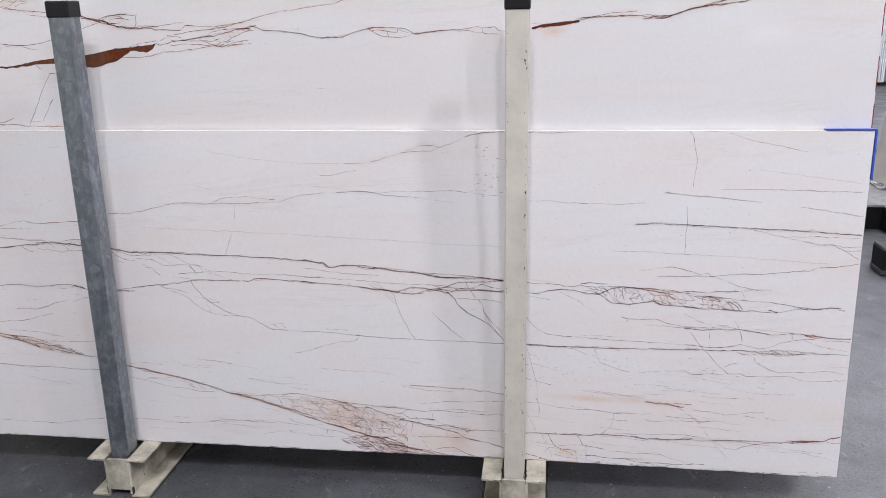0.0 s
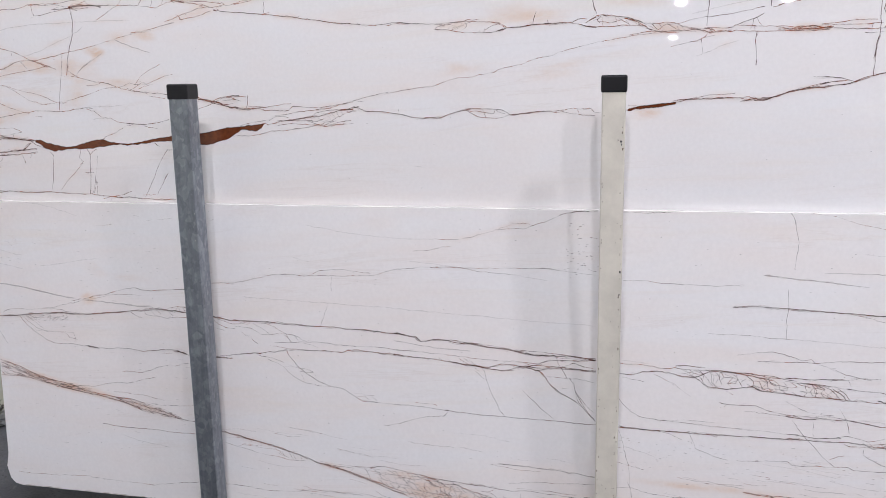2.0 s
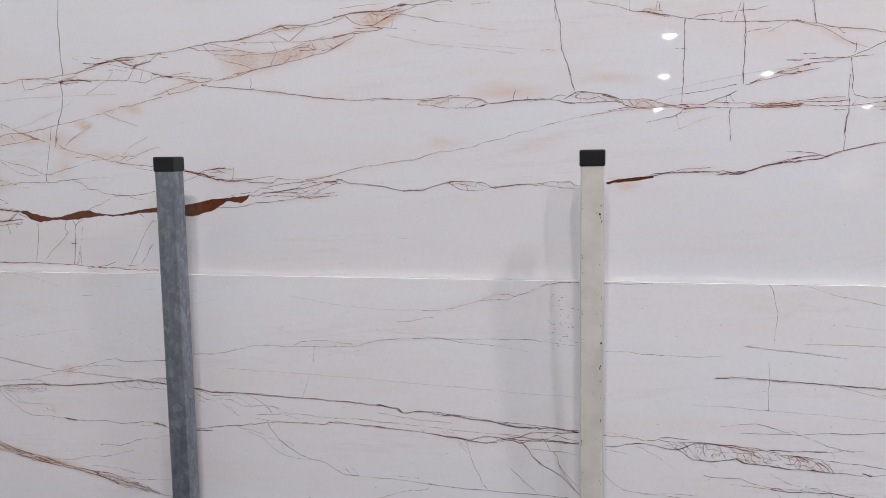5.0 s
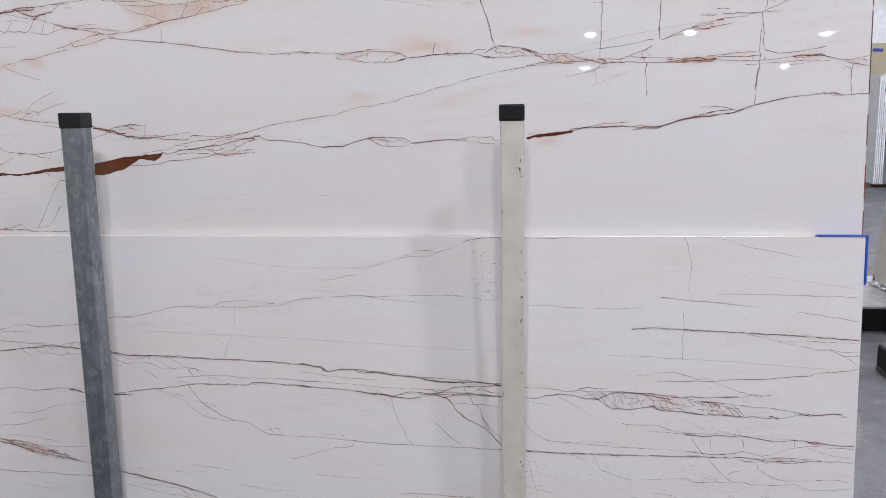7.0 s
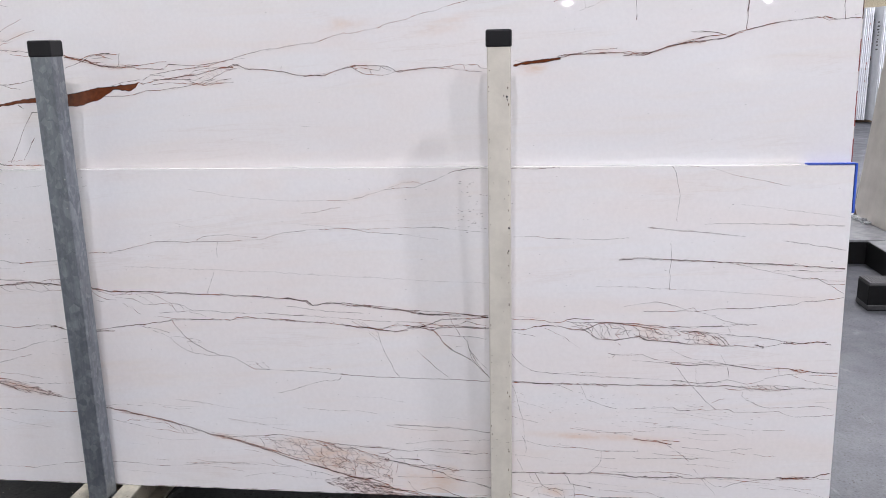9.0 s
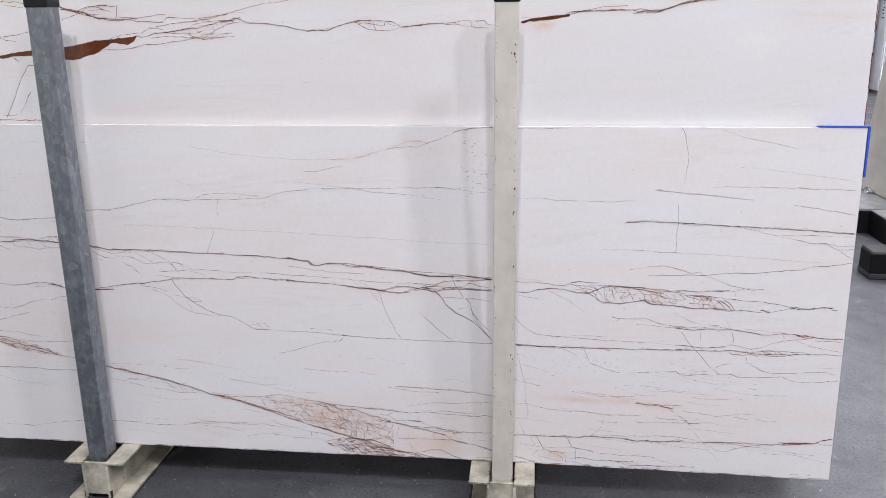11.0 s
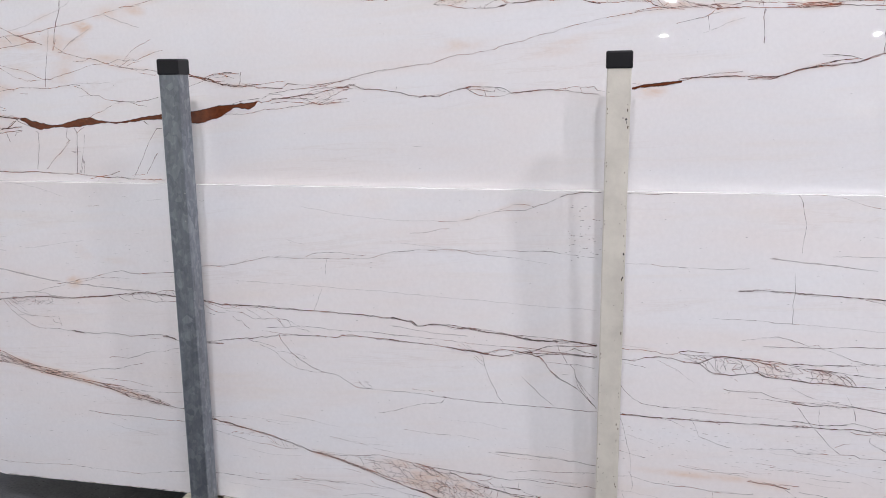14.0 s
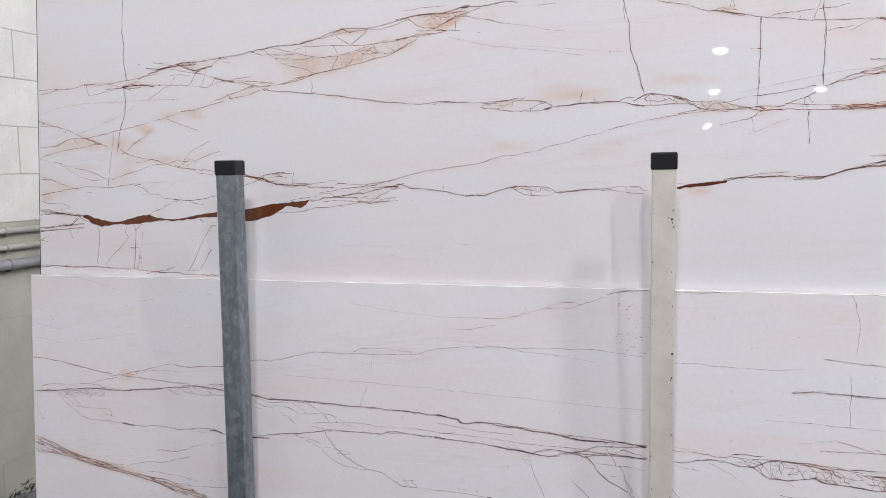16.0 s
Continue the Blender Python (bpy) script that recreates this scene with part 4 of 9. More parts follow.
crack(front_veins, "dark", 2.8, [(2.872, 0.518), (2.886, 0.515), (2.899, 0.512)])
crack(front_veins, "dark", 2.2, [(2.952, 0.524), (2.967, 0.526), (2.982, 0.523), (3.005, 0.523), (3.020, 0.527), (3.043, 0.530), (3.073, 0.528)])
crack(front_veins, "dark", 1, [(2.899, 0.512), (2.937, 0.521), (2.959, 0.529)])
crack(front_veins, "rust", 1.4, [(2.959, 0.527), (2.982, 0.523)])
crack(front_veins, "dark", 2.2, [(3.069, 0.523), (3.085, 0.522)])
crack(front_veins, "dark", 0.9, [(2.633, 0.502), (2.649, 0.493), (2.674, 0.480), (2.699, 0.473), (2.731, 0.468), (2.763, 0.466)])
crack(front_veins, "dark", 1.6, [(2.636, 0.456), (2.685, 0.452), (2.724, 0.455), (2.763, 0.456), (2.795, 0.456), (2.827, 0.452), (2.859, 0.447), (2.898, 0.442), (2.936, 0.448), (2.967, 0.448), (2.999, 0.443), (3.038, 0.438), (3.077, 0.435), (3.115, 0.436)])
crack(front_veins, "dark", 1.2, [(2.636, 0.459), (2.676, 0.461), (2.708, 0.458), (2.747, 0.465), (2.795, 0.458)])
crack(front_veins, "rust", 2, [(2.975, 0.447), (2.991, 0.442), (3.007, 0.437), (3.023, 0.436)])
crack(front_veins, "rust", 1.6, [(2.984, 0.440), (3.002, 0.445), (3.030, 0.438)])
crack(front_veins, "faint", 1.2, [(2.826, 0.459), (2.889, 0.454), (2.952, 0.449)])
crack(front_veins, "dark", 1, [(3.031, 0.429), (3.077, 0.428), (3.117, 0.426)])
crack(front_veins, "dark", 0.9, [(2.776, 0.489), (2.791, 0.464), (2.799, 0.447), (2.805, 0.418)])
crack(front_veins, "dark", 1.1, [(2.765, 0.400), (2.799, 0.409), (2.831, 0.403), (2.856, 0.397), (2.886, 0.404), (2.909, 0.416), (2.939, 0.426), (2.977, 0.431), (3.015, 0.432)])
crack(front_veins, "dark", 0.8, [(2.944, 0.450), (2.946, 0.428)])
crack(front_veins, "dark", 0.9, [(2.977, 0.430), (3.001, 0.421), (3.033, 0.409), (3.081, 0.401), (3.112, 0.395)])
crack(front_veins, "dark", 1.3, [(2.640, 0.404), (2.689, 0.400), (2.737, 0.397), (2.784, 0.402)])
crack(front_veins, "dark", 1.7, [(2.641, 0.390), (2.690, 0.389), (2.754, 0.388), (2.801, 0.392), (2.833, 0.387), (2.880, 0.384), (2.927, 0.384), (2.989, 0.387), (3.036, 0.387), (3.113, 0.388)])
crack(front_veins, "dark", 1, [(2.801, 0.392), (2.833, 0.390), (2.864, 0.389), (2.911, 0.395), (2.973, 0.393), (3.020, 0.391)])
crack(front_veins, "dark", 1.1, [(2.810, 0.379), (2.826, 0.376), (2.849, 0.381), (2.896, 0.380), (2.913, 0.376), (2.944, 0.380), (2.990, 0.386)])
crack(front_veins, "rust", 1.3, [(2.794, 0.385), (2.810, 0.379), (2.826, 0.381)])
crack(front_veins, "dark", 1, [(2.887, 0.400), (2.885, 0.390), (2.873, 0.382)])
cells(front_veins, "dark", 0.8, [(2.809, 0.393), (2.895, 0.394), (2.989, 0.393)], [(2.818, 0.376), (2.905, 0.377), (2.990, 0.384)])
crack(front_veins, "dark", 0.9, [(2.653, 0.446), (2.668, 0.423), (2.689, 0.398), (2.715, 0.373), (2.742, 0.340), (2.773, 0.315)])
crack(front_veins, "dark", 0.8, [(2.709, 0.443), (2.710, 0.408), (2.717, 0.387)])
crack(front_veins, "dark", 0.8, [(2.758, 0.337), (2.781, 0.349), (2.797, 0.352)])
crack(front_veins, "dark", 1.2, [(2.845, 0.372), (2.843, 0.360), (2.860, 0.347), (2.893, 0.331), (2.926, 0.324), (2.965, 0.327), (2.996, 0.327)])
crack(front_veins, "dark", 0.9, [(3.003, 0.329), (3.042, 0.333), (3.073, 0.333), (3.097, 0.326)])
crack(front_veins, "dark", 1.1, [(2.374, 0.382), (2.385, 0.361), (2.393, 0.340), (2.425, 0.326), (2.450, 0.318), (2.481, 0.311)])
crack(front_veins, "dark", 1.1, [(2.509, 0.311), (2.566, 0.313), (2.598, 0.317), (2.647, 0.320), (2.660, 0.310), (2.696, 0.312), (2.760, 0.314), (2.808, 0.317), (2.824, 0.309), (2.888, 0.311), (2.950, 0.315), (2.967, 0.306), (2.994, 0.299)])
crack(front_veins, "dark", 0.9, [(2.999, 0.299), (3.045, 0.302), (3.072, 0.304), (3.115, 0.308)])
crack(front_veins, "faint", 1, [(3.048, 0.344), (3.110, 0.348)])
crack(front_veins, "dark", 0.8, [(2.687, 0.326), (2.711, 0.322), (2.735, 0.325)])
crack(front_veins, "dark", 0.8, [(2.698, 0.241), (2.726, 0.239), (2.767, 0.238), (2.807, 0.237)])
crack(front_veins, "faint", 1, [(2.830, 0.242), (2.863, 0.235)])
crack(front_veins, "dark", 1, [(2.606, 0.209), (2.631, 0.202), (2.648, 0.190), (2.675, 0.170), (2.692, 0.157), (2.701, 0.148)])
crack(front_veins, "dark", 0.6, [(2.714, 0.125), (2.738, 0.096), (2.756, 0.073), (2.783, 0.042)])
crack(front_veins, "dark", 2.4, [(2.692, 0.157), (2.712, 0.156), (2.728, 0.159)])
crack(front_veins, "faint", 1, [(2.643, 0.153), (2.692, 0.157), (2.773, 0.162)])
crack(front_veins, "dark", 0.9, [(2.673, 0.195), (2.705, 0.192), (2.738, 0.187), (2.775, 0.183), (2.819, 0.189), (2.843, 0.194), (2.883, 0.195)])
crack(front_veins, "dark", 2.2, [(2.169, 0.093), (2.208, 0.094), (2.251, 0.096), (2.294, 0.095), (2.328, 0.094), (2.379, 0.097), (2.404, 0.101), (2.447, 0.098), (2.472, 0.098), (2.497, 0.097), (2.531, 0.093), (2.573, 0.093), (2.631, 0.093), (2.680, 0.099)])
crack(front_veins, "dark", 1.9, [(2.680, 0.095), (2.714, 0.092), (2.754, 0.097), (2.811, 0.099), (2.852, 0.099), (2.892, 0.098), (2.941, 0.098), (2.988, 0.105), (3.043, 0.107), (3.059, 0.107), (3.082, 0.118), (3.109, 0.125)])
crack(front_veins, "dark", 1.1, [(2.404, 0.101), (2.463, 0.105), (2.547, 0.108), (2.613, 0.111), (2.679, 0.110), (2.713, 0.103)])
crack(front_veins, "dark", 1.2, [(2.746, 0.095), (2.764, 0.079), (2.781, 0.071), (2.810, 0.070), (2.837, 0.081), (2.877, 0.091), (2.924, 0.099)])
crack(front_veins, "dark", 1.8, [(2.956, 0.105), (2.988, 0.105), (3.035, 0.110)])
crack(front_veins, "dark", 1.6, [(2.965, 0.098), (3.004, 0.103), (3.060, 0.105)])
crack(front_veins, "rust", 1.4, [(2.972, 0.102), (3.020, 0.104), (3.051, 0.110)])
crack(front_veins, "dark", 0.9, [(3.059, 0.109), (3.091, 0.106), (3.112, 0.104)])
crack(front_veins, "dark", 1, [(2.647, 0.104), (2.672, 0.100), (2.688, 0.098)])
crack(front_veins, "dark", 1, [(2.166, 0.196), (2.204, 0.199), (2.238, 0.192), (2.273, 0.185), (2.324, 0.181), (2.391, 0.180), (2.442, 0.174), (2.492, 0.174), (2.550, 0.176)])
crack(front_veins, "dark", 0.8, [(2.592, 0.172), (2.634, 0.167), (2.691, 0.164)])
crack(front_veins, "dark", 0.8, [(2.176, 0.150), (2.206, 0.151), (2.212, 0.173), (2.209, 0.197), (2.200, 0.215)])
crack(front_veins, "dark", 1, [(2.183, 0.143), (2.193, 0.125), (2.200, 0.103)])
crack(front_veins, "dark", 0.8, [(2.221, 0.092), (2.226, 0.075), (2.236, 0.064)])
crack(front_veins, "dark", 1.3, [(2.239, 0.095), (2.248, 0.073), (2.261, 0.051), (2.287, 0.043), (2.304, 0.043), (2.331, 0.037)])
crack(front_veins, "rust", 1, [(2.279, 0.041), (2.305, 0.033), (2.323, 0.021)])
crack(front_veins, "dark", 1.3, [(2.328, 0.094), (2.340, 0.081), (2.346, 0.063), (2.364, 0.059), (2.390, 0.055), (2.415, 0.049)])
crack(front_veins, "dark", 1.2, [(2.357, 0.058), (2.360, 0.030), (2.358, 0.001)])
crack(front_veins, "dark", 1, [(2.322, 0.046), (2.328, 0.027), (2.334, -0.001)])
crack(front_veins, "dark", 0.8, [(2.227, 0.029), (2.241, 0.046), (2.261, 0.051)])
crack(front_veins, "faint", 1, [(2.244, 0.050), (2.254, 0.012)])
crack(front_veins, "dark", 1.4, [(2.340, 0.025), (2.382, 0.026), (2.417, 0.021), (2.468, 0.021), (2.510, 0.022), (2.535, 0.023)])
crack(front_veins, "dark", 1.6, [(2.172, 0.023), (2.193, 0.017), (2.219, 0.010), (2.254, 0.001), (2.280, -0.001)])
crack(front_veins, "rust", 1.3, [(2.211, 0.009), (2.263, -0.000), (2.332, -0.001)])
crack(front_veins, "rust", 0.9, [(2.253, 0.026), (2.297, 0.016), (2.357, 0.013), (2.384, 0.003), (2.417, 0.013)])
crack(front_veins, "dark", 1.3, [(2.510, 0.022), (2.528, 0.012), (2.570, 0.012), (2.620, 0.010), (2.670, 0.012), (2.720, 0.014)])
crack(front_veins, "rust", 1.4, [(2.485, 0.019), (2.519, 0.010), (2.562, 0.009)])
crack(front_veins, "dark", 0.8, [(2.433, 0.045), (2.500, 0.042), (2.585, 0.041), (2.619, 0.029), (2.687, 0.015)])
crack(front_veins, "dark", 0.8, [(2.439, 0.174), (2.441, 0.158), (2.439, 0.144), (2.428, 0.125), (2.412, 0.109), (2.401, 0.101)])
crack(front_veins, "dark", 0.9, [(2.532, 0.158), (2.544, 0.152), (2.610, 0.155), (2.692, 0.159)])
wash(front_veins, 2.2, [(2.179, 0.236), (2.271, 0.229), (2.372, 0.225), (2.489, 0.225), (2.605, 0.224), (2.687, 0.216)], [(2.179, 0.219), (2.271, 0.214), (2.373, 0.212), (2.490, 0.211), (2.606, 0.204), (2.688, 0.206)])
wash(front_veins, 2.6, [(2.252, 0.050), (2.304, 0.048), (2.348, 0.038)], [(2.253, 0.027), (2.306, 0.016), (2.349, 0.020)])
wash(front_veins, 2, [(2.467, 0.029), (2.510, 0.028), (2.569, 0.021)], [(2.469, 0.006), (2.511, 0.002), (2.570, 0.003)])
crack(front_veins, "rust", 1.6, [(2.531, 0.215), (2.573, 0.211), (2.606, 0.209), (2.631, 0.205), (2.648, 0.201)])
crack(front_veins, "rust", 1.4, [(2.581, 0.213), (2.614, 0.213), (2.671, 0.212)])
crack(front_veins, "dark", 0.9, [(2.167, 0.278), (2.201, 0.269), (2.246, 0.260)])
crack(front_veins, "faint", 1, [(2.186, 0.328), (2.216, 0.321), (2.250, 0.312), (2.276, 0.302)])
crack(front_veins, "faint", 1, [(2.201, 0.271), (2.207, 0.197), (2.214, 0.160)])
crack(front_veins, "dark", 1.8, [(0.858, 0.271), (0.896, 0.263), (0.925, 0.261), (0.962, 0.250), (1.000, 0.244), (1.029, 0.238), (1.057, 0.232), (1.085, 0.224), (1.122, 0.215), (1.160, 0.206), (1.197, 0.191), (1.234, 0.183), (1.271, 0.176), (1.308, 0.167), (1.345, 0.154), (1.382, 0.144), (1.419, 0.131), (1.456, 0.118), (1.492, 0.107)])
crack(front_veins, "rust", 1.8, [(0.862, 0.269), (0.915, 0.263), (0.953, 0.253), (0.991, 0.246), (1.028, 0.236), (1.076, 0.230), (1.104, 0.218)])
crack(front_veins, "rust", 1.3, [(0.915, 0.257), (0.953, 0.251), (0.991, 0.244)])
crack(front_veins, "dark", 1.2, [(0.876, 0.251), (0.915, 0.253), (0.943, 0.253)])
crack(front_veins, "dark", 0.9, [(0.859, 0.277), (0.917, 0.284), (0.955, 0.282), (0.984, 0.280)])
crack(front_veins, "rust", 0.9, [(0.874, 0.231), (0.912, 0.222), (0.950, 0.216), (0.988, 0.207), (1.026, 0.201), (1.064, 0.198), (1.102, 0.190), (1.140, 0.191), (1.169, 0.197)])
crack(front_veins, "rust", 0.9, [(0.912, 0.222), (0.942, 0.233), (0.980, 0.230), (1.009, 0.235)])
cells(front_veins, "rust", 0.9, [(1.051, 0.230), (1.094, 0.223), (1.132, 0.212), (1.169, 0.200)], [(1.056, 0.215), (1.093, 0.200), (1.121, 0.190), (1.169, 0.199)])
crack(front_veins, "dark", 1.2, [(1.113, 0.222), (1.132, 0.221)])
crack(front_veins, "dark", 1.3, [(1.197, 0.189), (1.234, 0.187), (1.272, 0.184), (1.309, 0.182), (1.337, 0.188), (1.384, 0.189), (1.430, 0.196), (1.467, 0.192), (1.494, 0.186), (1.522, 0.182), (1.558, 0.177), (1.595, 0.172), (1.622, 0.170), (1.658, 0.167), (1.685, 0.165), (1.712, 0.161), (1.748, 0.161), (1.784, 0.158), (1.820, 0.156), (1.847, 0.152), (1.891, 0.157), (1.926, 0.156), (1.971, 0.153), (2.015, 0.151), (2.050, 0.149), (2.084, 0.154), (2.111, 0.150)])
crack(front_veins, "rust", 1.6, [(1.197, 0.189), (1.253, 0.179), (1.308, 0.169), (1.364, 0.153), (1.410, 0.140), (1.465, 0.123)])
crack(front_veins, "rust", 1.2, [(1.215, 0.188), (1.271, 0.180), (1.327, 0.162), (1.382, 0.150), (1.437, 0.133)])
crack(front_veins, "dark", 0.9, [(1.365, 0.186), (1.374, 0.171), (1.381, 0.158)])
crack(front_veins, "rust", 0.8, [(1.308, 0.163), (1.328, 0.182)])
wash(front_veins, 2.2, [(1.272, 0.184), (1.384, 0.187), (1.494, 0.185), (1.604, 0.169), (1.712, 0.157), (1.820, 0.124)], [(1.271, 0.176), (1.382, 0.144), (1.492, 0.109), (1.602, 0.080), (1.712, 0.059), (1.820, 0.037)])
cells(front_veins, "rust", 0.9, [(1.384, 0.185), (1.494, 0.183), (1.585, 0.168), (1.676, 0.151)], [(1.392, 0.147), (1.492, 0.115), (1.584, 0.086), (1.675, 0.062)])
cells(front_veins, "rust", 1, [(1.567, 0.162), (1.640, 0.154), (1.712, 0.142), (1.793, 0.124)], [(1.584, 0.086), (1.648, 0.068), (1.721, 0.057), (1.793, 0.043)])
crack(front_veins, "dark", 1.1, [(0.862, 0.084), (0.911, 0.085), (0.969, 0.079), (1.017, 0.075), (1.076, 0.077), (1.134, 0.083), (1.182, 0.092), (1.239, 0.094), (1.286, 0.091), (1.333, 0.090), (1.356, 0.090)])
crack(front_veins, "dark", 0.9, [(1.403, 0.109), (1.418, 0.098), (1.436, 0.094), (1.464, 0.090), (1.510, 0.077), (1.547, 0.072), (1.574, 0.068), (1.602, 0.060)])
crack(front_veins, "faint", 1, [(1.307, 0.047), (1.360, 0.057), (1.435, 0.068)])
crack(front_veins, "dark", 0.7, [(1.313, 0.142), (1.345, 0.138), (1.372, 0.130)])
crack(front_veins, "rust", 2.2, [(1.549, 0.180), (1.576, 0.173), (1.595, 0.166), (1.613, 0.165)])
crack(front_veins, "rust", 1.2, [(1.558, 0.171), (1.589, 0.170), (1.607, 0.159)])
crack(front_veins, "dark", 1.4, [(1.567, 0.164), (1.604, 0.161), (1.640, 0.156), (1.667, 0.156), (1.694, 0.148), (1.721, 0.140), (1.748, 0.132), (1.784, 0.125)])
crack(front_veins, "dark", 1, [(1.658, 0.167), (1.667, 0.152)])
crack(front_veins, "dark", 1, [(1.658, 0.155), (1.694, 0.163), (1.721, 0.161)])
crack(front_veins, "dark", 1, [(1.503, 0.174), (1.494, 0.154), (1.484, 0.138), (1.474, 0.124)])
crack(front_veins, "dark", 1, [(1.521, 0.167), (1.512, 0.151), (1.499, 0.135)])
crack(front_veins, "dark", 1, [(1.567, 0.162), (1.567, 0.139), (1.563, 0.126)])
crack(front_veins, "dark", 0.9, [(1.539, 0.124), (1.548, 0.138), (1.567, 0.143)])
crack(front_veins, "rust", 1.2, [(1.474, 0.129), (1.502, 0.131), (1.539, 0.126), (1.566, 0.124), (1.603, 0.119), (1.639, 0.117), (1.676, 0.112), (1.712, 0.111), (1.748, 0.109)])
crack(front_veins, "rust", 1.1, [(1.474, 0.120), (1.511, 0.114), (1.548, 0.111), (1.584, 0.108)])
crack(front_veins, "dark", 0.9, [(1.617, 0.116), (1.625, 0.101), (1.624, 0.085)])
crack(front_veins, "dark", 0.9, [(1.670, 0.114), (1.674, 0.095), (1.666, 0.075)])
crack(front_veins, "dark", 1, [(1.712, 0.111), (1.708, 0.091), (1.715, 0.078)])
crack(front_veins, "dark", 1, [(1.730, 0.127), (1.721, 0.108), (1.739, 0.099)])
crack(front_veins, "dark", 1.2, [(1.703, 0.068), (1.721, 0.077), (1.739, 0.090), (1.748, 0.109), (1.775, 0.121)])
crack(front_veins, "dark", 1, [(1.748, 0.086), (1.757, 0.097), (1.770, 0.107)])
crack(front_veins, "dark", 2, [(1.456, 0.118), (1.483, 0.111), (1.520, 0.099), (1.556, 0.090), (1.593, 0.079), (1.630, 0.068), (1.666, 0.059), (1.702, 0.058), (1.730, 0.054), (1.757, 0.046), (1.784, 0.035)])
crack(front_veins, "rust", 1.8, [(1.566, 0.087), (1.611, 0.075), (1.648, 0.064), (1.684, 0.057), (1.721, 0.050)])
splinters(front_veins, "rust", 1.3, [(1.568, 0.046), (1.639, 0.061), (1.693, 0.055), (1.748, 0.040), (1.829, 0.019)], [(1.574, 0.039), (1.620, 0.019), (1.674, 0.001), (1.729, -0.000), (1.829, 0.003)])
splinters(front_veins, "rust", 1.2, [(1.639, 0.061), (1.693, 0.055), (1.748, 0.040), (1.793, 0.030)], [(1.647, 0.017), (1.684, 0.008), (1.729, 0.003), (1.793, 0.004)])
crack(front_veins, "dark", 0.8, [(1.528, 0.075), (1.530, 0.059)])
crack(front_veins, "dark", 0.8, [(1.543, 0.072), (1.543, 0.060)])
crack(front_veins, "dark", 1.2, [(1.748, 0.144), (1.775, 0.142), (1.793, 0.132), (1.802, 0.125), (1.829, 0.128), (1.856, 0.126), (1.882, 0.126), (1.891, 0.118), (1.909, 0.111), (1.945, 0.108)])
crack(front_veins, "dark", 1.8, [(1.847, 0.126), (1.882, 0.125)])
crack(front_veins, "dark", 2, [(1.748, 0.127), (1.784, 0.120), (1.820, 0.113), (1.856, 0.105), (1.892, 0.098), (1.927, 0.089), (1.954, 0.084), (1.972, 0.072), (1.999, 0.062), (2.025, 0.058), (2.052, 0.053), (2.078, 0.045), (2.105, 0.037), (2.117, 0.031)])
crack(front_veins, "dark", 1.3, [(1.856, 0.107), (1.900, 0.107), (1.936, 0.103), (1.963, 0.100), (1.989, 0.092), (2.016, 0.096), (2.051, 0.096), (2.112, 0.097)])
crack(front_veins, "rust", 1.4, [(1.927, 0.109), (1.954, 0.101), (1.977, 0.097), (1.989, 0.084)])
crack(front_veins, "rust", 1.2, [(1.962, 0.105), (1.998, 0.096), (1.980, 0.088)])
crack(front_veins, "dark", 1, [(1.775, 0.144), (1.793, 0.153)])
crack(front_veins, "dark", 0.9, [(1.838, 0.106), (1.829, 0.128), (1.820, 0.134)])
crack(front_veins, "dark", 0.9, [(1.874, 0.118), (1.875, 0.147)])
crack(front_veins, "rust", 1.1, [(1.811, 0.114), (1.807, 0.091), (1.802, 0.071)])
crack(front_veins, "rust", 1.1, [(1.808, 0.066), (1.874, 0.066), (1.928, 0.067), (1.981, 0.068), (2.025, 0.058)])
crack(front_veins, "dark", 1, [(1.918, 0.089), (1.922, 0.068)])
crack(front_veins, "dark", 1.5, [(1.748, 0.032), (1.784, 0.025), (1.829, 0.019), (1.865, 0.016), (1.901, 0.009), (1.928, 0.005)])
crack(front_veins, "rust", 1.8, [(1.748, 0.036), (1.802, 0.023), (1.856, 0.013), (1.892, 0.004)])
crack(front_veins, "dark", 1.3, [(1.883, 0.023), (1.910, 0.031), (1.937, 0.033), (1.964, 0.023), (1.982, 0.013), (2.008, 0.005)])
crack(front_veins, "dark", 0.8, [(1.842, 0.053), (1.856, 0.030), (1.874, 0.012)])
crack(front_veins, "rust", 1, [(1.991, 0.008), (2.035, 0.001), (2.088, -0.000)])
crack(front_veins, "rust", 0.9, [(2.053, 0.012), (2.105, 0.014)])
wash(front_veins, 1.6, [(1.730, 0.118), (1.856, 0.098), (1.980, 0.088), (2.096, 0.039)], [(1.729, 0.011), (1.856, 0.001), (1.982, -0.001), (2.097, 0.000)])
crack(front_veins, "dark", 1, [(1.838, 0.178), (1.891, 0.184), (1.921, 0.191), (1.979, 0.191), (2.049, 0.196), (2.101, 0.198)])
crack(front_veins, "faint", 1.6, [(1.802, 0.238), (1.855, 0.238), (1.926, 0.235), (1.978, 0.233)])
crack(front_veins, "faint", 1.6, [(1.961, 0.237), (2.030, 0.228), (2.109, 0.222)])
crack(front_veins, "dark", 1.2, [(0.849, 0.780), (0.929, 0.784), (0.962, 0.789), (1.015, 0.803), (1.081, 0.817), (1.117, 0.817), (1.203, 0.817), (1.284, 0.818), (1.372, 0.823), (1.412, 0.825)])
crack(front_veins, "rust", 1, [(0.849, 0.778), (0.883, 0.783), (0.929, 0.781)])
crack(front_veins, "dark", 1, [(1.204, 0.821), (1.228, 0.834), (1.267, 0.837), (1.316, 0.840), (1.348, 0.836), (1.399, 0.832)])
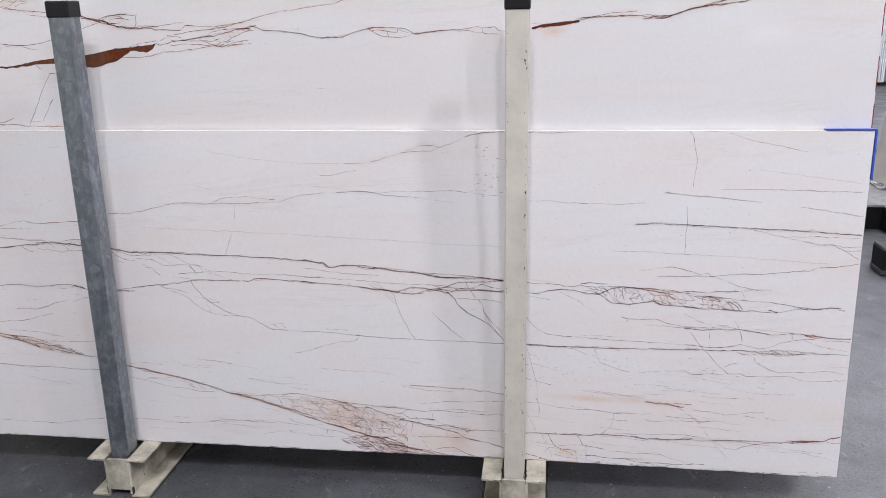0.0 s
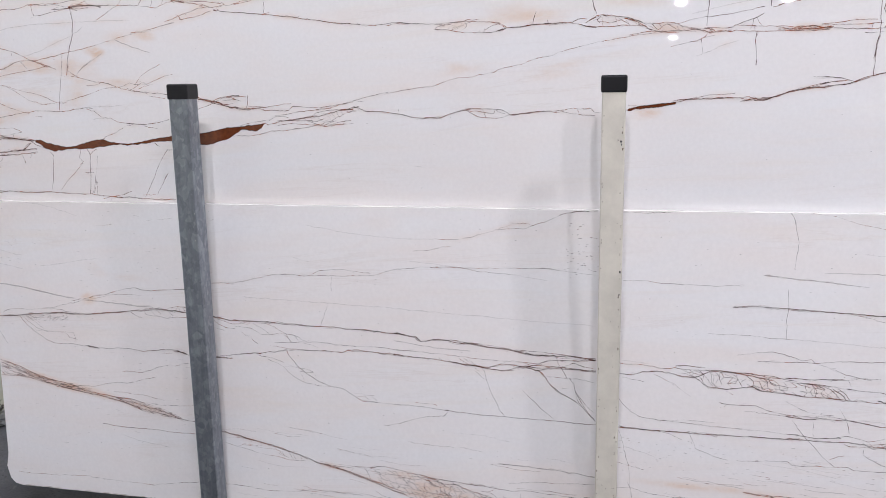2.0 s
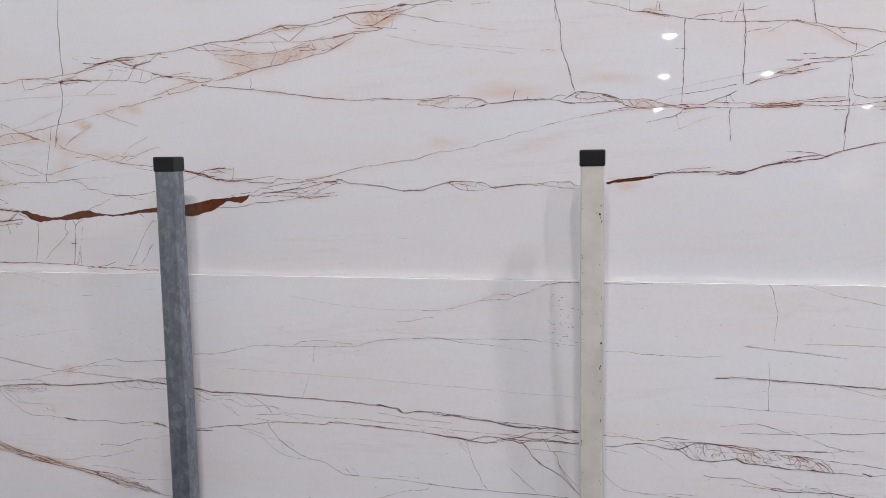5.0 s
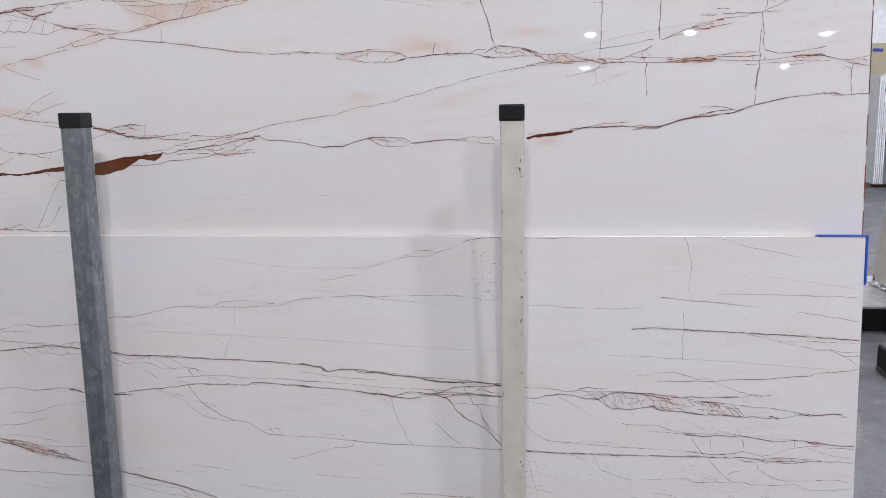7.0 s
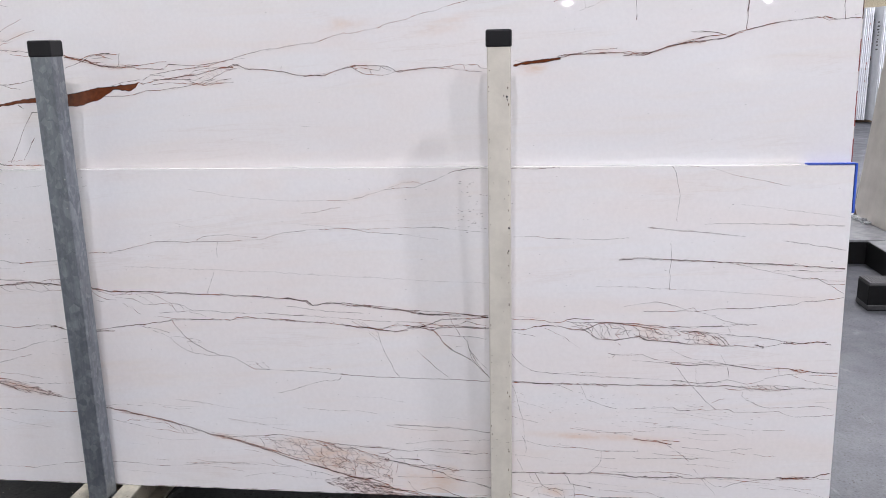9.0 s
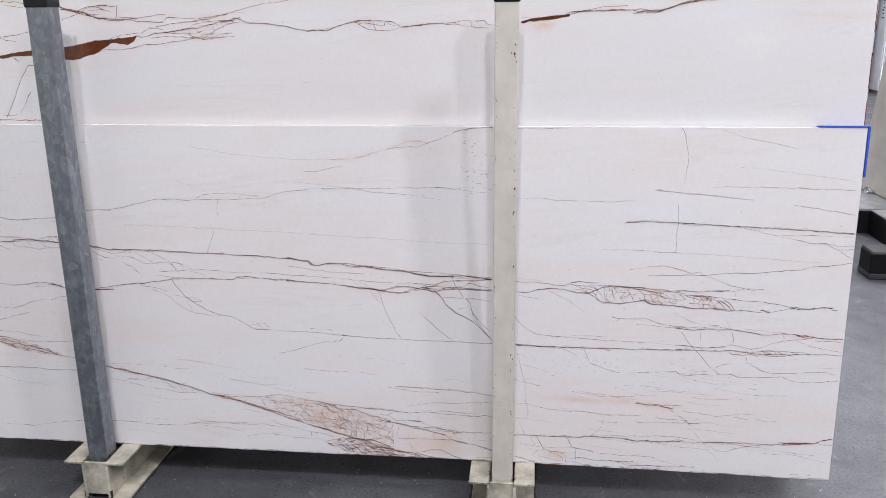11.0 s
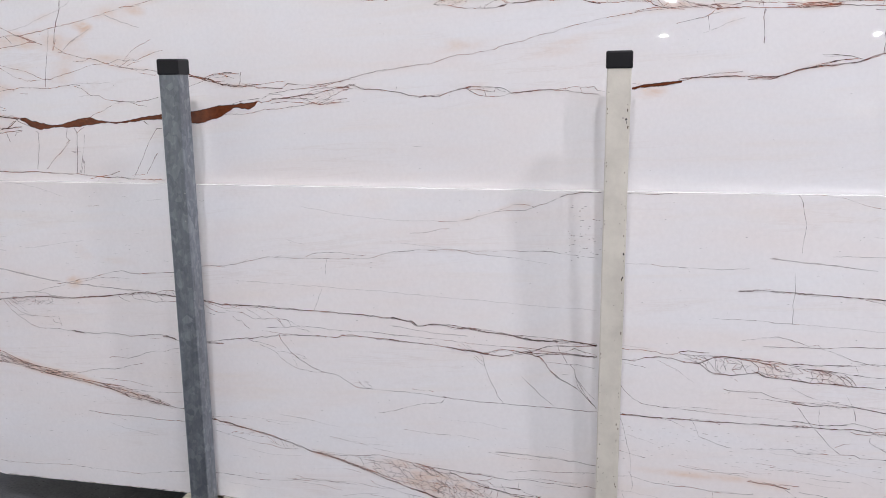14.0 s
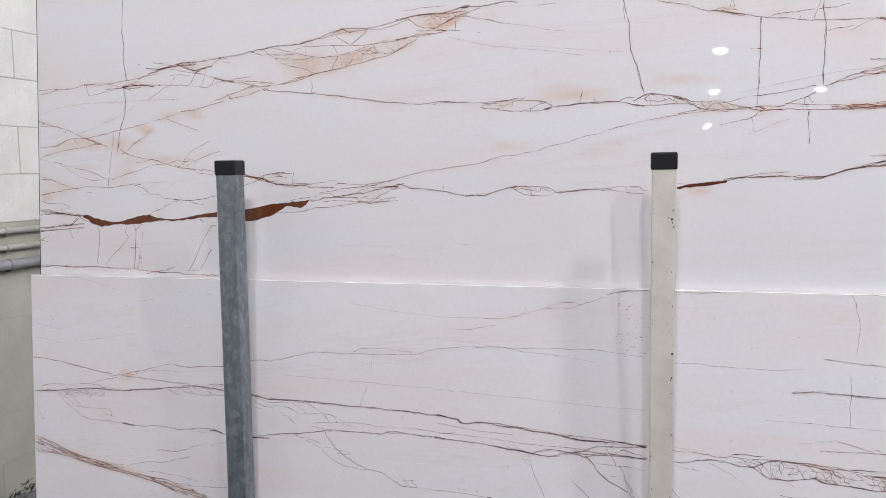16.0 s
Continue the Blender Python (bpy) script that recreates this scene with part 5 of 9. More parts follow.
crack(front_veins, "dark", 1.1, [(1.412, 0.825), (1.479, 0.845), (1.561, 0.855), (1.641, 0.859), (1.689, 0.857), (1.751, 0.858), (1.862, 0.862), (1.955, 0.862), (2.003, 0.857), (2.091, 0.849)])
crack(front_veins, "dark", 0.8, [(1.680, 0.859), (1.751, 0.847), (1.847, 0.842)])
crack(front_veins, "faint", 1, [(1.847, 0.842), (1.955, 0.825)])
crack(front_veins, "rust", 0.9, [(1.538, 0.905), (1.586, 0.908), (1.625, 0.919), (1.657, 0.923)])
crack(front_veins, "rust", 1, [(1.617, 0.944), (1.678, 0.944), (1.722, 0.953), (1.800, 0.976), (1.846, 0.997), (1.878, 0.999), (1.907, 0.992)])
crack(front_veins, "dark", 1.2, [(1.792, 0.976), (1.830, 0.980), (1.878, 0.981), (1.901, 0.990), (1.941, 1.002), (1.983, 1.022)])
crack(front_veins, "dark", 1.4, [(1.983, 1.022), (2.006, 1.031), (2.036, 1.035), (2.097, 1.037)])
crack(front_veins, "faint", 1.2, [(1.188, 0.979), (1.308, 0.958), (1.441, 0.945), (1.522, 0.942), (1.617, 0.944)])
crack(front_veins, "faint", 1, [(1.134, 0.876), (1.197, 0.860)])
crack(front_veins, "faint", 1.2, [(0.958, 0.738), (1.157, 0.732), (1.439, 0.724), (1.476, 0.720), (1.720, 0.710), (1.895, 0.701), (2.095, 0.695)])
crack(front_veins, "faint", 1, [(1.504, 0.874), (1.600, 0.867), (1.689, 0.857)])
crack(front_veins, "dark", 1, [(2.173, 0.835), (2.232, 0.836), (2.287, 0.831), (2.360, 0.830), (2.433, 0.827), (2.505, 0.833)])
crack(front_veins, "dark", 1.2, [(2.619, 1.040), (2.631, 1.020), (2.637, 0.989), (2.645, 0.958), (2.641, 0.922), (2.638, 0.882)])
crack(front_veins, "dark", 1.1, [(2.624, 0.824), (2.628, 0.773), (2.624, 0.740), (2.624, 0.681)])
crack(front_veins, "dark", 1.6, [(2.479, 0.768), (2.545, 0.774), (2.626, 0.770), (2.724, 0.765), (2.856, 0.760), (2.987, 0.754), (3.114, 0.747)])
crack(front_veins, "dark", 1, [(2.786, 0.763), (2.849, 0.749), (2.921, 0.732), (2.991, 0.719), (3.033, 0.717), (3.065, 0.700), (3.113, 0.701)])
crack(front_veins, "dark", 0.9, [(2.902, 0.739), (2.989, 0.740), (3.116, 0.738)])
crack(front_veins, "dark", 0.9, [(3.026, 0.717), (3.077, 0.711), (3.112, 0.710)])
crack(front_veins, "dark", 0.7, [(3.061, 0.702), (3.112, 0.673)])
crack(front_veins, "dark", 0.6, [(2.414, 0.689), (2.534, 0.687), (2.643, 0.682)])
crack(front_veins, "faint", 1.2, [(2.643, 0.682), (2.821, 0.674), (3.040, 0.660)])
crack(front_veins, "rust", 0.6, [(2.661, 1.041), (2.735, 1.033), (2.789, 1.014), (2.944, 0.982)])
crack(front_veins, "faint", 1.3, [(2.715, 0.874), (2.888, 0.875), (3.099, 0.869)])
crack(front_veins, "faint", 1.8, [(2.557, 0.863), (2.672, 0.854), (2.831, 0.838)])
crack(front_veins, "faint", 1.3, [(2.932, 0.827), (3.108, 0.801)])
crack(front_veins, "faint", 1.2, [(2.813, 0.931), (2.933, 0.915), (3.096, 0.894)])
crack(front_veins, "dark", 1.1, [(2.166, 1.036), (2.215, 1.033), (2.306, 1.038)])
crack(front_veins, "dark", 2, [(-0.012, 0.628), (0.034, 0.634), (0.092, 0.637), (0.139, 0.645), (0.209, 0.650), (0.277, 0.655), (0.322, 0.653), (0.366, 0.653), (0.433, 0.660), (0.499, 0.667), (0.564, 0.676), (0.617, 0.682), (0.649, 0.685), (0.680, 0.681), (0.711, 0.680), (0.753, 0.676)])
crack(front_veins, "dark", 1.1, [(0.032, 0.644), (0.052, 0.655), (0.083, 0.661), (0.141, 0.661), (0.199, 0.668), (0.233, 0.669), (0.267, 0.667), (0.289, 0.660), (0.311, 0.657)])
crack(front_veins, "faint", 2.4, [(-0.010, 0.749), (0.056, 0.748), (0.147, 0.735), (0.215, 0.724), (0.282, 0.712), (0.326, 0.708)])
crack(front_veins, "faint", 1.8, [(0.370, 0.704), (0.436, 0.701), (0.501, 0.696), (0.565, 0.691), (0.628, 0.688)])
crack(front_veins, "dark", 1, [(0.199, 0.668), (0.245, 0.673), (0.268, 0.680), (0.302, 0.688), (0.347, 0.697)])
crack(front_veins, "dark", 1.3, [(0.316, 0.700), (0.370, 0.708), (0.415, 0.720), (0.448, 0.725), (0.482, 0.736), (0.525, 0.747), (0.558, 0.754), (0.589, 0.747), (0.632, 0.747), (0.684, 0.751), (0.753, 0.755)])
crack(front_veins, "rust", 0.7, [(0.348, 0.701), (0.403, 0.709), (0.459, 0.723)])
crack(front_veins, "dark", 0.8, [(0.415, 0.722), (0.481, 0.726), (0.546, 0.729), (0.588, 0.728)])
crack(front_veins, "dark", 1.2, [(0.097, 0.641), (0.114, 0.620), (0.135, 0.599), (0.168, 0.576), (0.201, 0.556), (0.234, 0.546), (0.268, 0.545), (0.325, 0.545), (0.358, 0.540)])
crack(front_veins, "dark", 0.9, [(0.111, 0.642), (0.137, 0.617), (0.170, 0.596), (0.214, 0.583)])
crack(front_veins, "dark", 0.9, [(0.121, 0.644), (0.156, 0.620), (0.193, 0.597), (0.214, 0.583)])
crack(front_veins, "dark", 0.8, [(0.139, 0.643), (0.165, 0.624), (0.183, 0.613)])
crack(front_veins, "dark", 1, [(0.146, 0.587), (0.192, 0.587), (0.249, 0.586), (0.312, 0.586)])
crack(front_veins, "dark", 0.9, [(0.128, 0.644), (0.161, 0.632), (0.207, 0.636), (0.252, 0.630)])
crack(front_veins, "dark", 0.9, [(0.139, 0.641), (0.197, 0.642), (0.242, 0.636)])
crack(front_veins, "dark", 0.8, [(0.208, 0.648), (0.242, 0.636), (0.276, 0.641)])
crack(front_veins, "dark", 0.9, [(0.253, 0.640), (0.275, 0.629), (0.309, 0.635)])
cells(front_veins, "dark", 0.8, [(0.104, 0.639), (0.209, 0.650), (0.311, 0.653)], [(0.115, 0.626), (0.206, 0.624), (0.286, 0.630)])
crack(front_veins, "dark", 0.9, [(0.289, 0.578), (0.297, 0.567), (0.330, 0.561)])
crack(front_veins, "dark", 0.7, [(0.321, 0.554), (0.320, 0.568), (0.312, 0.588)])
crack(front_veins, "dark", 1.7, [(0.358, 0.542), (0.391, 0.536), (0.413, 0.536)])
crack(front_veins, "dark", 1.3, [(0.413, 0.536), (0.457, 0.536), (0.490, 0.540), (0.523, 0.540), (0.555, 0.538), (0.576, 0.535), (0.619, 0.537), (0.651, 0.543), (0.693, 0.545), (0.714, 0.543), (0.735, 0.534), (0.755, 0.530)])
crack(front_veins, "dark", 2.8, [(0.369, 0.541), (0.406, 0.535)])
crack(front_veins, "dark", 2.6, [(0.699, 0.540), (0.729, 0.538), (0.745, 0.531)])
crack(front_veins, "dark", 1, [(0.650, 0.531), (0.682, 0.531), (0.703, 0.536)])
crack(front_veins, "dark", 1.2, [(0.592, 0.679), (0.601, 0.664), (0.622, 0.659), (0.658, 0.659), (0.679, 0.652), (0.700, 0.657), (0.731, 0.658), (0.752, 0.659)])
crack(front_veins, "dark", 1, [(0.617, 0.682), (0.627, 0.671), (0.637, 0.658)])
crack(front_veins, "dark", 1, [(0.638, 0.683), (0.658, 0.666)])
crack(front_veins, "dark", 1, [(0.680, 0.681), (0.696, 0.670), (0.706, 0.661)])
crack(front_veins, "dark", 1.2, [(0.670, 0.680), (0.691, 0.689), (0.723, 0.696), (0.743, 0.695), (0.753, 0.690)])
crack(front_veins, "dark", 1, [(0.691, 0.683), (0.707, 0.676), (0.720, 0.694)])
crack(front_veins, "dark", 1, [(0.723, 0.694), (0.732, 0.677)])
crack(front_veins, "dark", 1, [(0.737, 0.695), (0.749, 0.678)])
crack(front_veins, "dark", 0.8, [(0.542, 0.669), (0.563, 0.658), (0.583, 0.651)])
crack(front_veins, "dark", 0.9, [(-0.015, 0.618), (-0.001, 0.594), (0.020, 0.569), (0.041, 0.533)])
crack(front_veins, "dark", 1.1, [(-0.008, 0.053), (0.052, 0.054), (0.099, 0.051), (0.159, 0.054), (0.206, 0.055), (0.264, 0.058), (0.334, 0.063), (0.345, 0.058), (0.401, 0.057), (0.468, 0.056), (0.546, 0.054), (0.590, 0.054), (0.645, 0.064), (0.720, 0.075), (0.768, 0.082)])
crack(front_veins, "dark", 1.3, [(0.405, 0.263), (0.460, 0.259), (0.537, 0.257), (0.602, 0.257), (0.666, 0.254), (0.719, 0.253), (0.764, 0.253)])
crack(front_veins, "faint", 1.2, [(0.473, 0.228), (0.534, 0.215), (0.599, 0.204), (0.663, 0.198)])
splinters(front_veins, "rust", 1.1, [(-0.017, 0.472), (0.030, 0.467), (0.076, 0.453), (0.121, 0.436), (0.189, 0.416), (0.257, 0.404), (0.325, 0.398), (0.369, 0.387)], [(-0.022, 0.427), (0.025, 0.417), (0.084, 0.415), (0.142, 0.408), (0.210, 0.393), (0.278, 0.381), (0.345, 0.374), (0.378, 0.364)])
wash(front_veins, 2.6, [(-0.022, 0.476), (0.076, 0.457), (0.189, 0.420), (0.369, 0.391), (0.522, 0.358), (0.712, 0.303)], [(-0.028, 0.414), (0.084, 0.413), (0.210, 0.391), (0.378, 0.362), (0.531, 0.331), (0.711, 0.290)])
crack(front_veins, "dark", 1.3, [(-0.022, 0.474), (0.017, 0.460), (0.063, 0.444), (0.120, 0.421), (0.188, 0.399), (0.267, 0.384), (0.345, 0.372), (0.412, 0.364), (0.466, 0.354), (0.520, 0.342), (0.563, 0.327), (0.617, 0.320), (0.670, 0.310), (0.722, 0.300), (0.766, 0.296)])
crack(front_veins, "rust", 1.3, [(-0.022, 0.474), (0.030, 0.467), (0.087, 0.450), (0.144, 0.427), (0.212, 0.411), (0.279, 0.399), (0.346, 0.378)])
crack(front_veins, "rust", 1.2, [(-0.022, 0.418), (0.025, 0.415), (0.084, 0.415), (0.142, 0.408), (0.210, 0.391), (0.278, 0.381), (0.345, 0.372)])
crack(front_veins, "rust", 1.5, [(0.346, 0.378), (0.412, 0.370), (0.467, 0.364), (0.522, 0.360)])
crack(front_veins, "rust", 1.4, [(0.390, 0.369), (0.455, 0.351), (0.510, 0.343), (0.563, 0.325)])
crack(front_veins, "rust", 1.4, [(0.532, 0.349), (0.585, 0.335), (0.638, 0.325), (0.680, 0.315)])
splinters(front_veins, "rust", 1, [(0.456, 0.369), (0.522, 0.362), (0.586, 0.347), (0.649, 0.332), (0.712, 0.309)], [(0.466, 0.350), (0.531, 0.331), (0.584, 0.315), (0.648, 0.308), (0.715, 0.298)])
crack(front_veins, "dark", 1, [(0.324, 0.396), (0.381, 0.396), (0.437, 0.412), (0.471, 0.416), (0.515, 0.417), (0.548, 0.425), (0.581, 0.435), (0.624, 0.446)])
crack(front_veins, "dark", 1.1, [(0.495, 0.456), (0.528, 0.460), (0.571, 0.458), (0.604, 0.468), (0.637, 0.482), (0.669, 0.488), (0.701, 0.488), (0.733, 0.500), (0.758, 0.505)])
crack(front_veins, "rust", 0.8, [(0.457, 0.383), (0.501, 0.383), (0.534, 0.379), (0.566, 0.379), (0.609, 0.372), (0.651, 0.364)])
crack(front_veins, "dark", 0.9, [(0.565, 0.351), (0.629, 0.348), (0.672, 0.349), (0.767, 0.353)])
wash(front_veins, 2, [(0.349, 0.723), (0.383, 0.728), (0.420, 0.722)], [(0.347, 0.692), (0.380, 0.689), (0.418, 0.698)])
# back slab
crack(back_veins, "dark", 1.4, [(0.016, 1.681), (0.060, 1.681), (0.107, 1.681), (0.153, 1.681), (0.188, 1.686), (0.218, 1.694), (0.268, 1.694), (0.312, 1.692), (0.357, 1.696), (0.390, 1.700), (0.423, 1.705), (0.456, 1.711), (0.489, 1.720), (0.521, 1.734), (0.554, 1.740), (0.586, 1.746), (0.617, 1.750), (0.659, 1.749), (0.701, 1.755), (0.755, 1.759)])
crack(back_veins, "dark", 1.2, [(0.015, 1.667), (0.048, 1.666), (0.084, 1.673), (0.119, 1.681), (0.165, 1.681)])
crack(back_veins, "dark", 1.3, [(0.218, 1.692), (0.279, 1.690), (0.335, 1.688), (0.361, 1.681), (0.390, 1.685), (0.423, 1.684), (0.488, 1.681), (0.552, 1.679), (0.616, 1.676), (0.627, 1.678), (0.637, 1.690), (0.648, 1.710), (0.663, 1.724), (0.684, 1.730), (0.709, 1.734), (0.726, 1.748), (0.746, 1.758)])
crack(back_veins, "dark", 1, [(0.229, 1.690), (0.229, 1.675), (0.237, 1.657), (0.267, 1.658), (0.301, 1.666), (0.334, 1.672), (0.374, 1.675), (0.412, 1.673), (0.444, 1.676)])
crack(back_veins, "faint", 0.9, [(0.221, 1.650), (0.244, 1.655)])
crack(back_veins, "dark", 1.2, [(0.374, 1.675), (0.405, 1.687), (0.434, 1.697), (0.445, 1.685)])
crack(back_veins, "dark", 1.2, [(0.374, 1.678), (0.396, 1.681), (0.434, 1.682), (0.449, 1.687)])
crack(back_veins, "rust", 1, [(0.370, 1.679), (0.390, 1.691), (0.423, 1.686), (0.444, 1.674)])
crack(back_veins, "dark", 1.8, [(0.379, 1.969), (0.375, 1.913), (0.374, 1.857), (0.378, 1.819), (0.378, 1.763), (0.384, 1.725), (0.386, 1.702)])
crack(back_veins, "dark", 1.6, [(0.376, 1.675), (0.382, 1.631), (0.379, 1.593), (0.365, 1.556), (0.355, 1.518), (0.350, 1.476)])
crack(back_veins, "rust", 2.2, [(0.472, 1.719), (0.500, 1.726), (0.532, 1.733), (0.554, 1.738)])
crack(back_veins, "dark", 1.8, [(0.500, 1.729), (0.536, 1.737), (0.564, 1.741)])
crack(back_veins, "rust", 1.4, [(0.434, 1.702), (0.467, 1.714), (0.510, 1.718)])
crack(back_veins, "dark", 2.4, [(0.579, 1.744), (0.607, 1.750), (0.638, 1.750), (0.659, 1.749)])
crack(back_veins, "dark", 1.6, [(0.592, 1.740), (0.613, 1.730), (0.638, 1.723), (0.655, 1.719)])
crack(back_veins, "rust", 1.4, [(0.579, 1.744), (0.607, 1.737), (0.627, 1.727), (0.648, 1.715), (0.669, 1.718)])
crack(back_veins, "dark", 2, [(0.648, 1.721), (0.669, 1.725), (0.690, 1.730), (0.713, 1.734)])
crack(back_veins, "dark", 1, [(0.553, 1.731), (0.585, 1.725), (0.617, 1.717), (0.642, 1.715), (0.669, 1.711), (0.710, 1.700), (0.753, 1.689)])
crack(back_veins, "dark", 1, [(0.494, 1.756), (0.522, 1.751), (0.558, 1.743)])
crack(back_veins, "dark", 1, [(0.424, 1.755), (0.446, 1.748)])
crack(back_veins, "dark", 0.9, [(0.553, 1.712), (0.595, 1.710), (0.627, 1.705)])
crack(back_veins, "dark", 1, [(0.574, 1.707), (0.559, 1.684), (0.548, 1.675), (0.520, 1.663), (0.498, 1.649), (0.472, 1.635)])
crack(back_veins, "dark", 1, [(0.690, 1.724), (0.683, 1.701), (0.673, 1.672)])
crack(back_veins, "dark", 1.1, [(0.637, 1.673), (0.668, 1.670), (0.691, 1.666), (0.716, 1.674), (0.733, 1.682), (0.753, 1.683)])
crack(back_veins, "dark", 1, [(0.712, 1.678), (0.719, 1.697), (0.737, 1.693)])
cells(back_veins, "dark", 0.8, [(0.592, 1.745), (0.649, 1.748), (0.705, 1.751)], [(0.600, 1.730), (0.654, 1.717), (0.709, 1.734)])
crack(back_veins, "faint", 1, [(0.013, 1.589), (0.082, 1.610), (0.152, 1.624), (0.221, 1.629), (0.333, 1.631), (0.465, 1.632), (0.594, 1.631)])
crack(back_veins, "rust", 1.3, [(0.013, 1.585), (0.045, 1.569), (0.080, 1.560), (0.115, 1.551), (0.150, 1.541), (0.184, 1.526), (0.218, 1.510), (0.251, 1.501), (0.274, 1.493), (0.307, 1.481)])
crack(back_veins, "dark", 1, [(0.012, 1.562), (0.045, 1.557), (0.092, 1.556)])
crack(back_veins, "dark", 0.9, [(0.140, 1.541), (0.140, 1.529)])
crack(back_veins, "rust", 1.1, [(0.013, 1.577), (0.057, 1.561)])
crack(back_veins, "rust", 1.6, [(0.218, 1.514), (0.251, 1.501), (0.267, 1.491), (0.285, 1.489)])
crack(back_veins, "rust", 1.2, [(0.092, 1.486), (0.137, 1.500), (0.167, 1.511), (0.218, 1.512), (0.263, 1.517), (0.308, 1.525), (0.353, 1.535), (0.420, 1.547), (0.475, 1.558), (0.518, 1.568), (0.550, 1.578), (0.593, 1.585), (0.646, 1.594), (0.698, 1.607), (0.752, 1.618)])
crack(back_veins, "faint", 1, [(0.184, 1.526), (0.241, 1.540), (0.309, 1.565), (0.377, 1.590), (0.421, 1.616)])
crack(back_veins, "dark", 0.9, [(0.172, 1.509), (0.194, 1.487)])
crack(back_veins, "rust", 1.2, [(0.593, 1.590), (0.636, 1.592), (0.669, 1.597)])
wash(back_veins, 2.8, [(0.589, 1.594), (0.646, 1.598), (0.690, 1.583)], [(0.604, 1.581), (0.646, 1.566), (0.689, 1.565)])
crack(back_veins, "faint", 1.3, [(0.535, 1.570), (0.561, 1.558), (0.614, 1.541), (0.660, 1.527)])
wash(back_veins, 2.4, [(0.409, 1.547), (0.464, 1.553), (0.496, 1.533), (0.452, 1.512)], [(0.402, 1.536), (0.441, 1.527), (0.452, 1.506), (0.410, 1.483)])
crack(back_veins, "faint", 1.2, [(0.410, 1.483), (0.441, 1.503), (0.485, 1.530)])
wash(back_veins, 2.2, [(0.149, 1.508), (0.240, 1.509), (0.296, 1.485)], [(0.160, 1.484), (0.239, 1.467), (0.307, 1.470)])
crack(back_veins, "dark", 1, [(0.010, 1.481), (0.055, 1.484), (0.102, 1.487), (0.144, 1.506), (0.167, 1.511)])
crack(back_veins, "rust", 1, [(0.009, 1.440), (0.054, 1.453), (0.101, 1.466), (0.171, 1.476), (0.240, 1.486), (0.274, 1.493)])
crack(back_veins, "rust", 0.9, [(0.009, 1.448), (0.065, 1.435), (0.123, 1.427), (0.169, 1.412)])
crack(back_veins, "dark", 1, [(0.169, 1.412), (0.215, 1.402), (0.249, 1.394), (0.278, 1.382), (0.305, 1.372), (0.327, 1.370)])
crack(back_veins, "rust", 1, [(0.112, 1.427), (0.191, 1.383), (0.237, 1.367), (0.293, 1.370)])
crack(back_veins, "dark", 1.1, [(0.335, 1.532), (0.328, 1.488), (0.320, 1.433), (0.312, 1.385), (0.309, 1.347)])
crack(back_veins, "dark", 0.9, [(0.350, 1.499), (0.345, 1.461), (0.361, 1.499)])
crack(back_veins, "rust", 1.4, [(0.352, 1.476), (0.374, 1.461), (0.391, 1.453)])
crack(back_veins, "dark", 1.2, [(0.363, 1.457), (0.407, 1.449), (0.450, 1.438), (0.483, 1.436), (0.515, 1.426), (0.547, 1.416), (0.579, 1.408), (0.622, 1.402), (0.664, 1.398), (0.716, 1.393)])
wash(back_veins, 2.6, [(0.341, 1.477), (0.385, 1.464), (0.418, 1.445)], [(0.340, 1.452), (0.384, 1.432), (0.428, 1.431)])
crack(back_veins, "faint", 1.6, [(0.385, 1.464), (0.407, 1.483), (0.441, 1.507)])
crack(back_veins, "rust", 1, [(0.483, 1.436), (0.450, 1.427), (0.417, 1.426)])
crack(back_veins, "rust", 0.9, [(0.547, 1.420), (0.483, 1.415), (0.428, 1.399), (0.383, 1.388), (0.350, 1.379), (0.327, 1.370)])
crack(back_veins, "dark", 1, [(0.541, 1.418), (0.580, 1.431), (0.601, 1.428), (0.643, 1.428), (0.675, 1.440), (0.706, 1.451), (0.737, 1.457)])
crack(back_veins, "dark", 1, [(0.579, 1.408), (0.601, 1.419), (0.622, 1.432), (0.637, 1.431)])
crack(back_veins, "dark", 0.9, [(0.611, 1.411), (0.633, 1.422), (0.664, 1.425)])
crack(back_veins, "dark", 0.9, [(0.601, 1.432), (0.622, 1.437)])
crack(back_veins, "dark", 1, [(0.569, 1.414), (0.600, 1.406), (0.643, 1.396)])
crack(back_veins, "rust", 0.8, [(0.601, 1.430), (0.622, 1.452), (0.644, 1.467), (0.697, 1.491)])
crack(back_veins, "dark", 1.1, [(0.649, 1.389), (0.674, 1.385), (0.707, 1.382)])
crack(back_veins, "rust", 1, [(0.005, 1.310), (0.038, 1.320), (0.074, 1.325)])
crack(back_veins, "dark", 1.3, [(0.038, 1.320), (0.085, 1.327), (0.132, 1.335), (0.167, 1.340), (0.213, 1.346), (0.259, 1.345), (0.309, 1.343), (0.360, 1.348), (0.405, 1.354), (0.437, 1.350)])
crack(back_veins, "faint", 0.9, [(0.405, 1.354), (0.470, 1.357), (0.546, 1.360)])
crack(back_veins, "dark", 1, [(0.409, 1.350), (0.437, 1.344), (0.455, 1.331), (0.472, 1.319), (0.502, 1.319), (0.524, 1.307), (0.556, 1.302), (0.588, 1.300)])
crack(back_veins, "faint", 0.9, [(0.428, 1.317), (0.472, 1.319)])
crack(back_veins, "dark", 1.4, [(0.556, 1.302), (0.598, 1.298), (0.630, 1.298), (0.673, 1.303), (0.714, 1.312)])
crack(back_veins, "dark", 0.9, [(0.609, 1.300), (0.641, 1.288), (0.672, 1.284)])
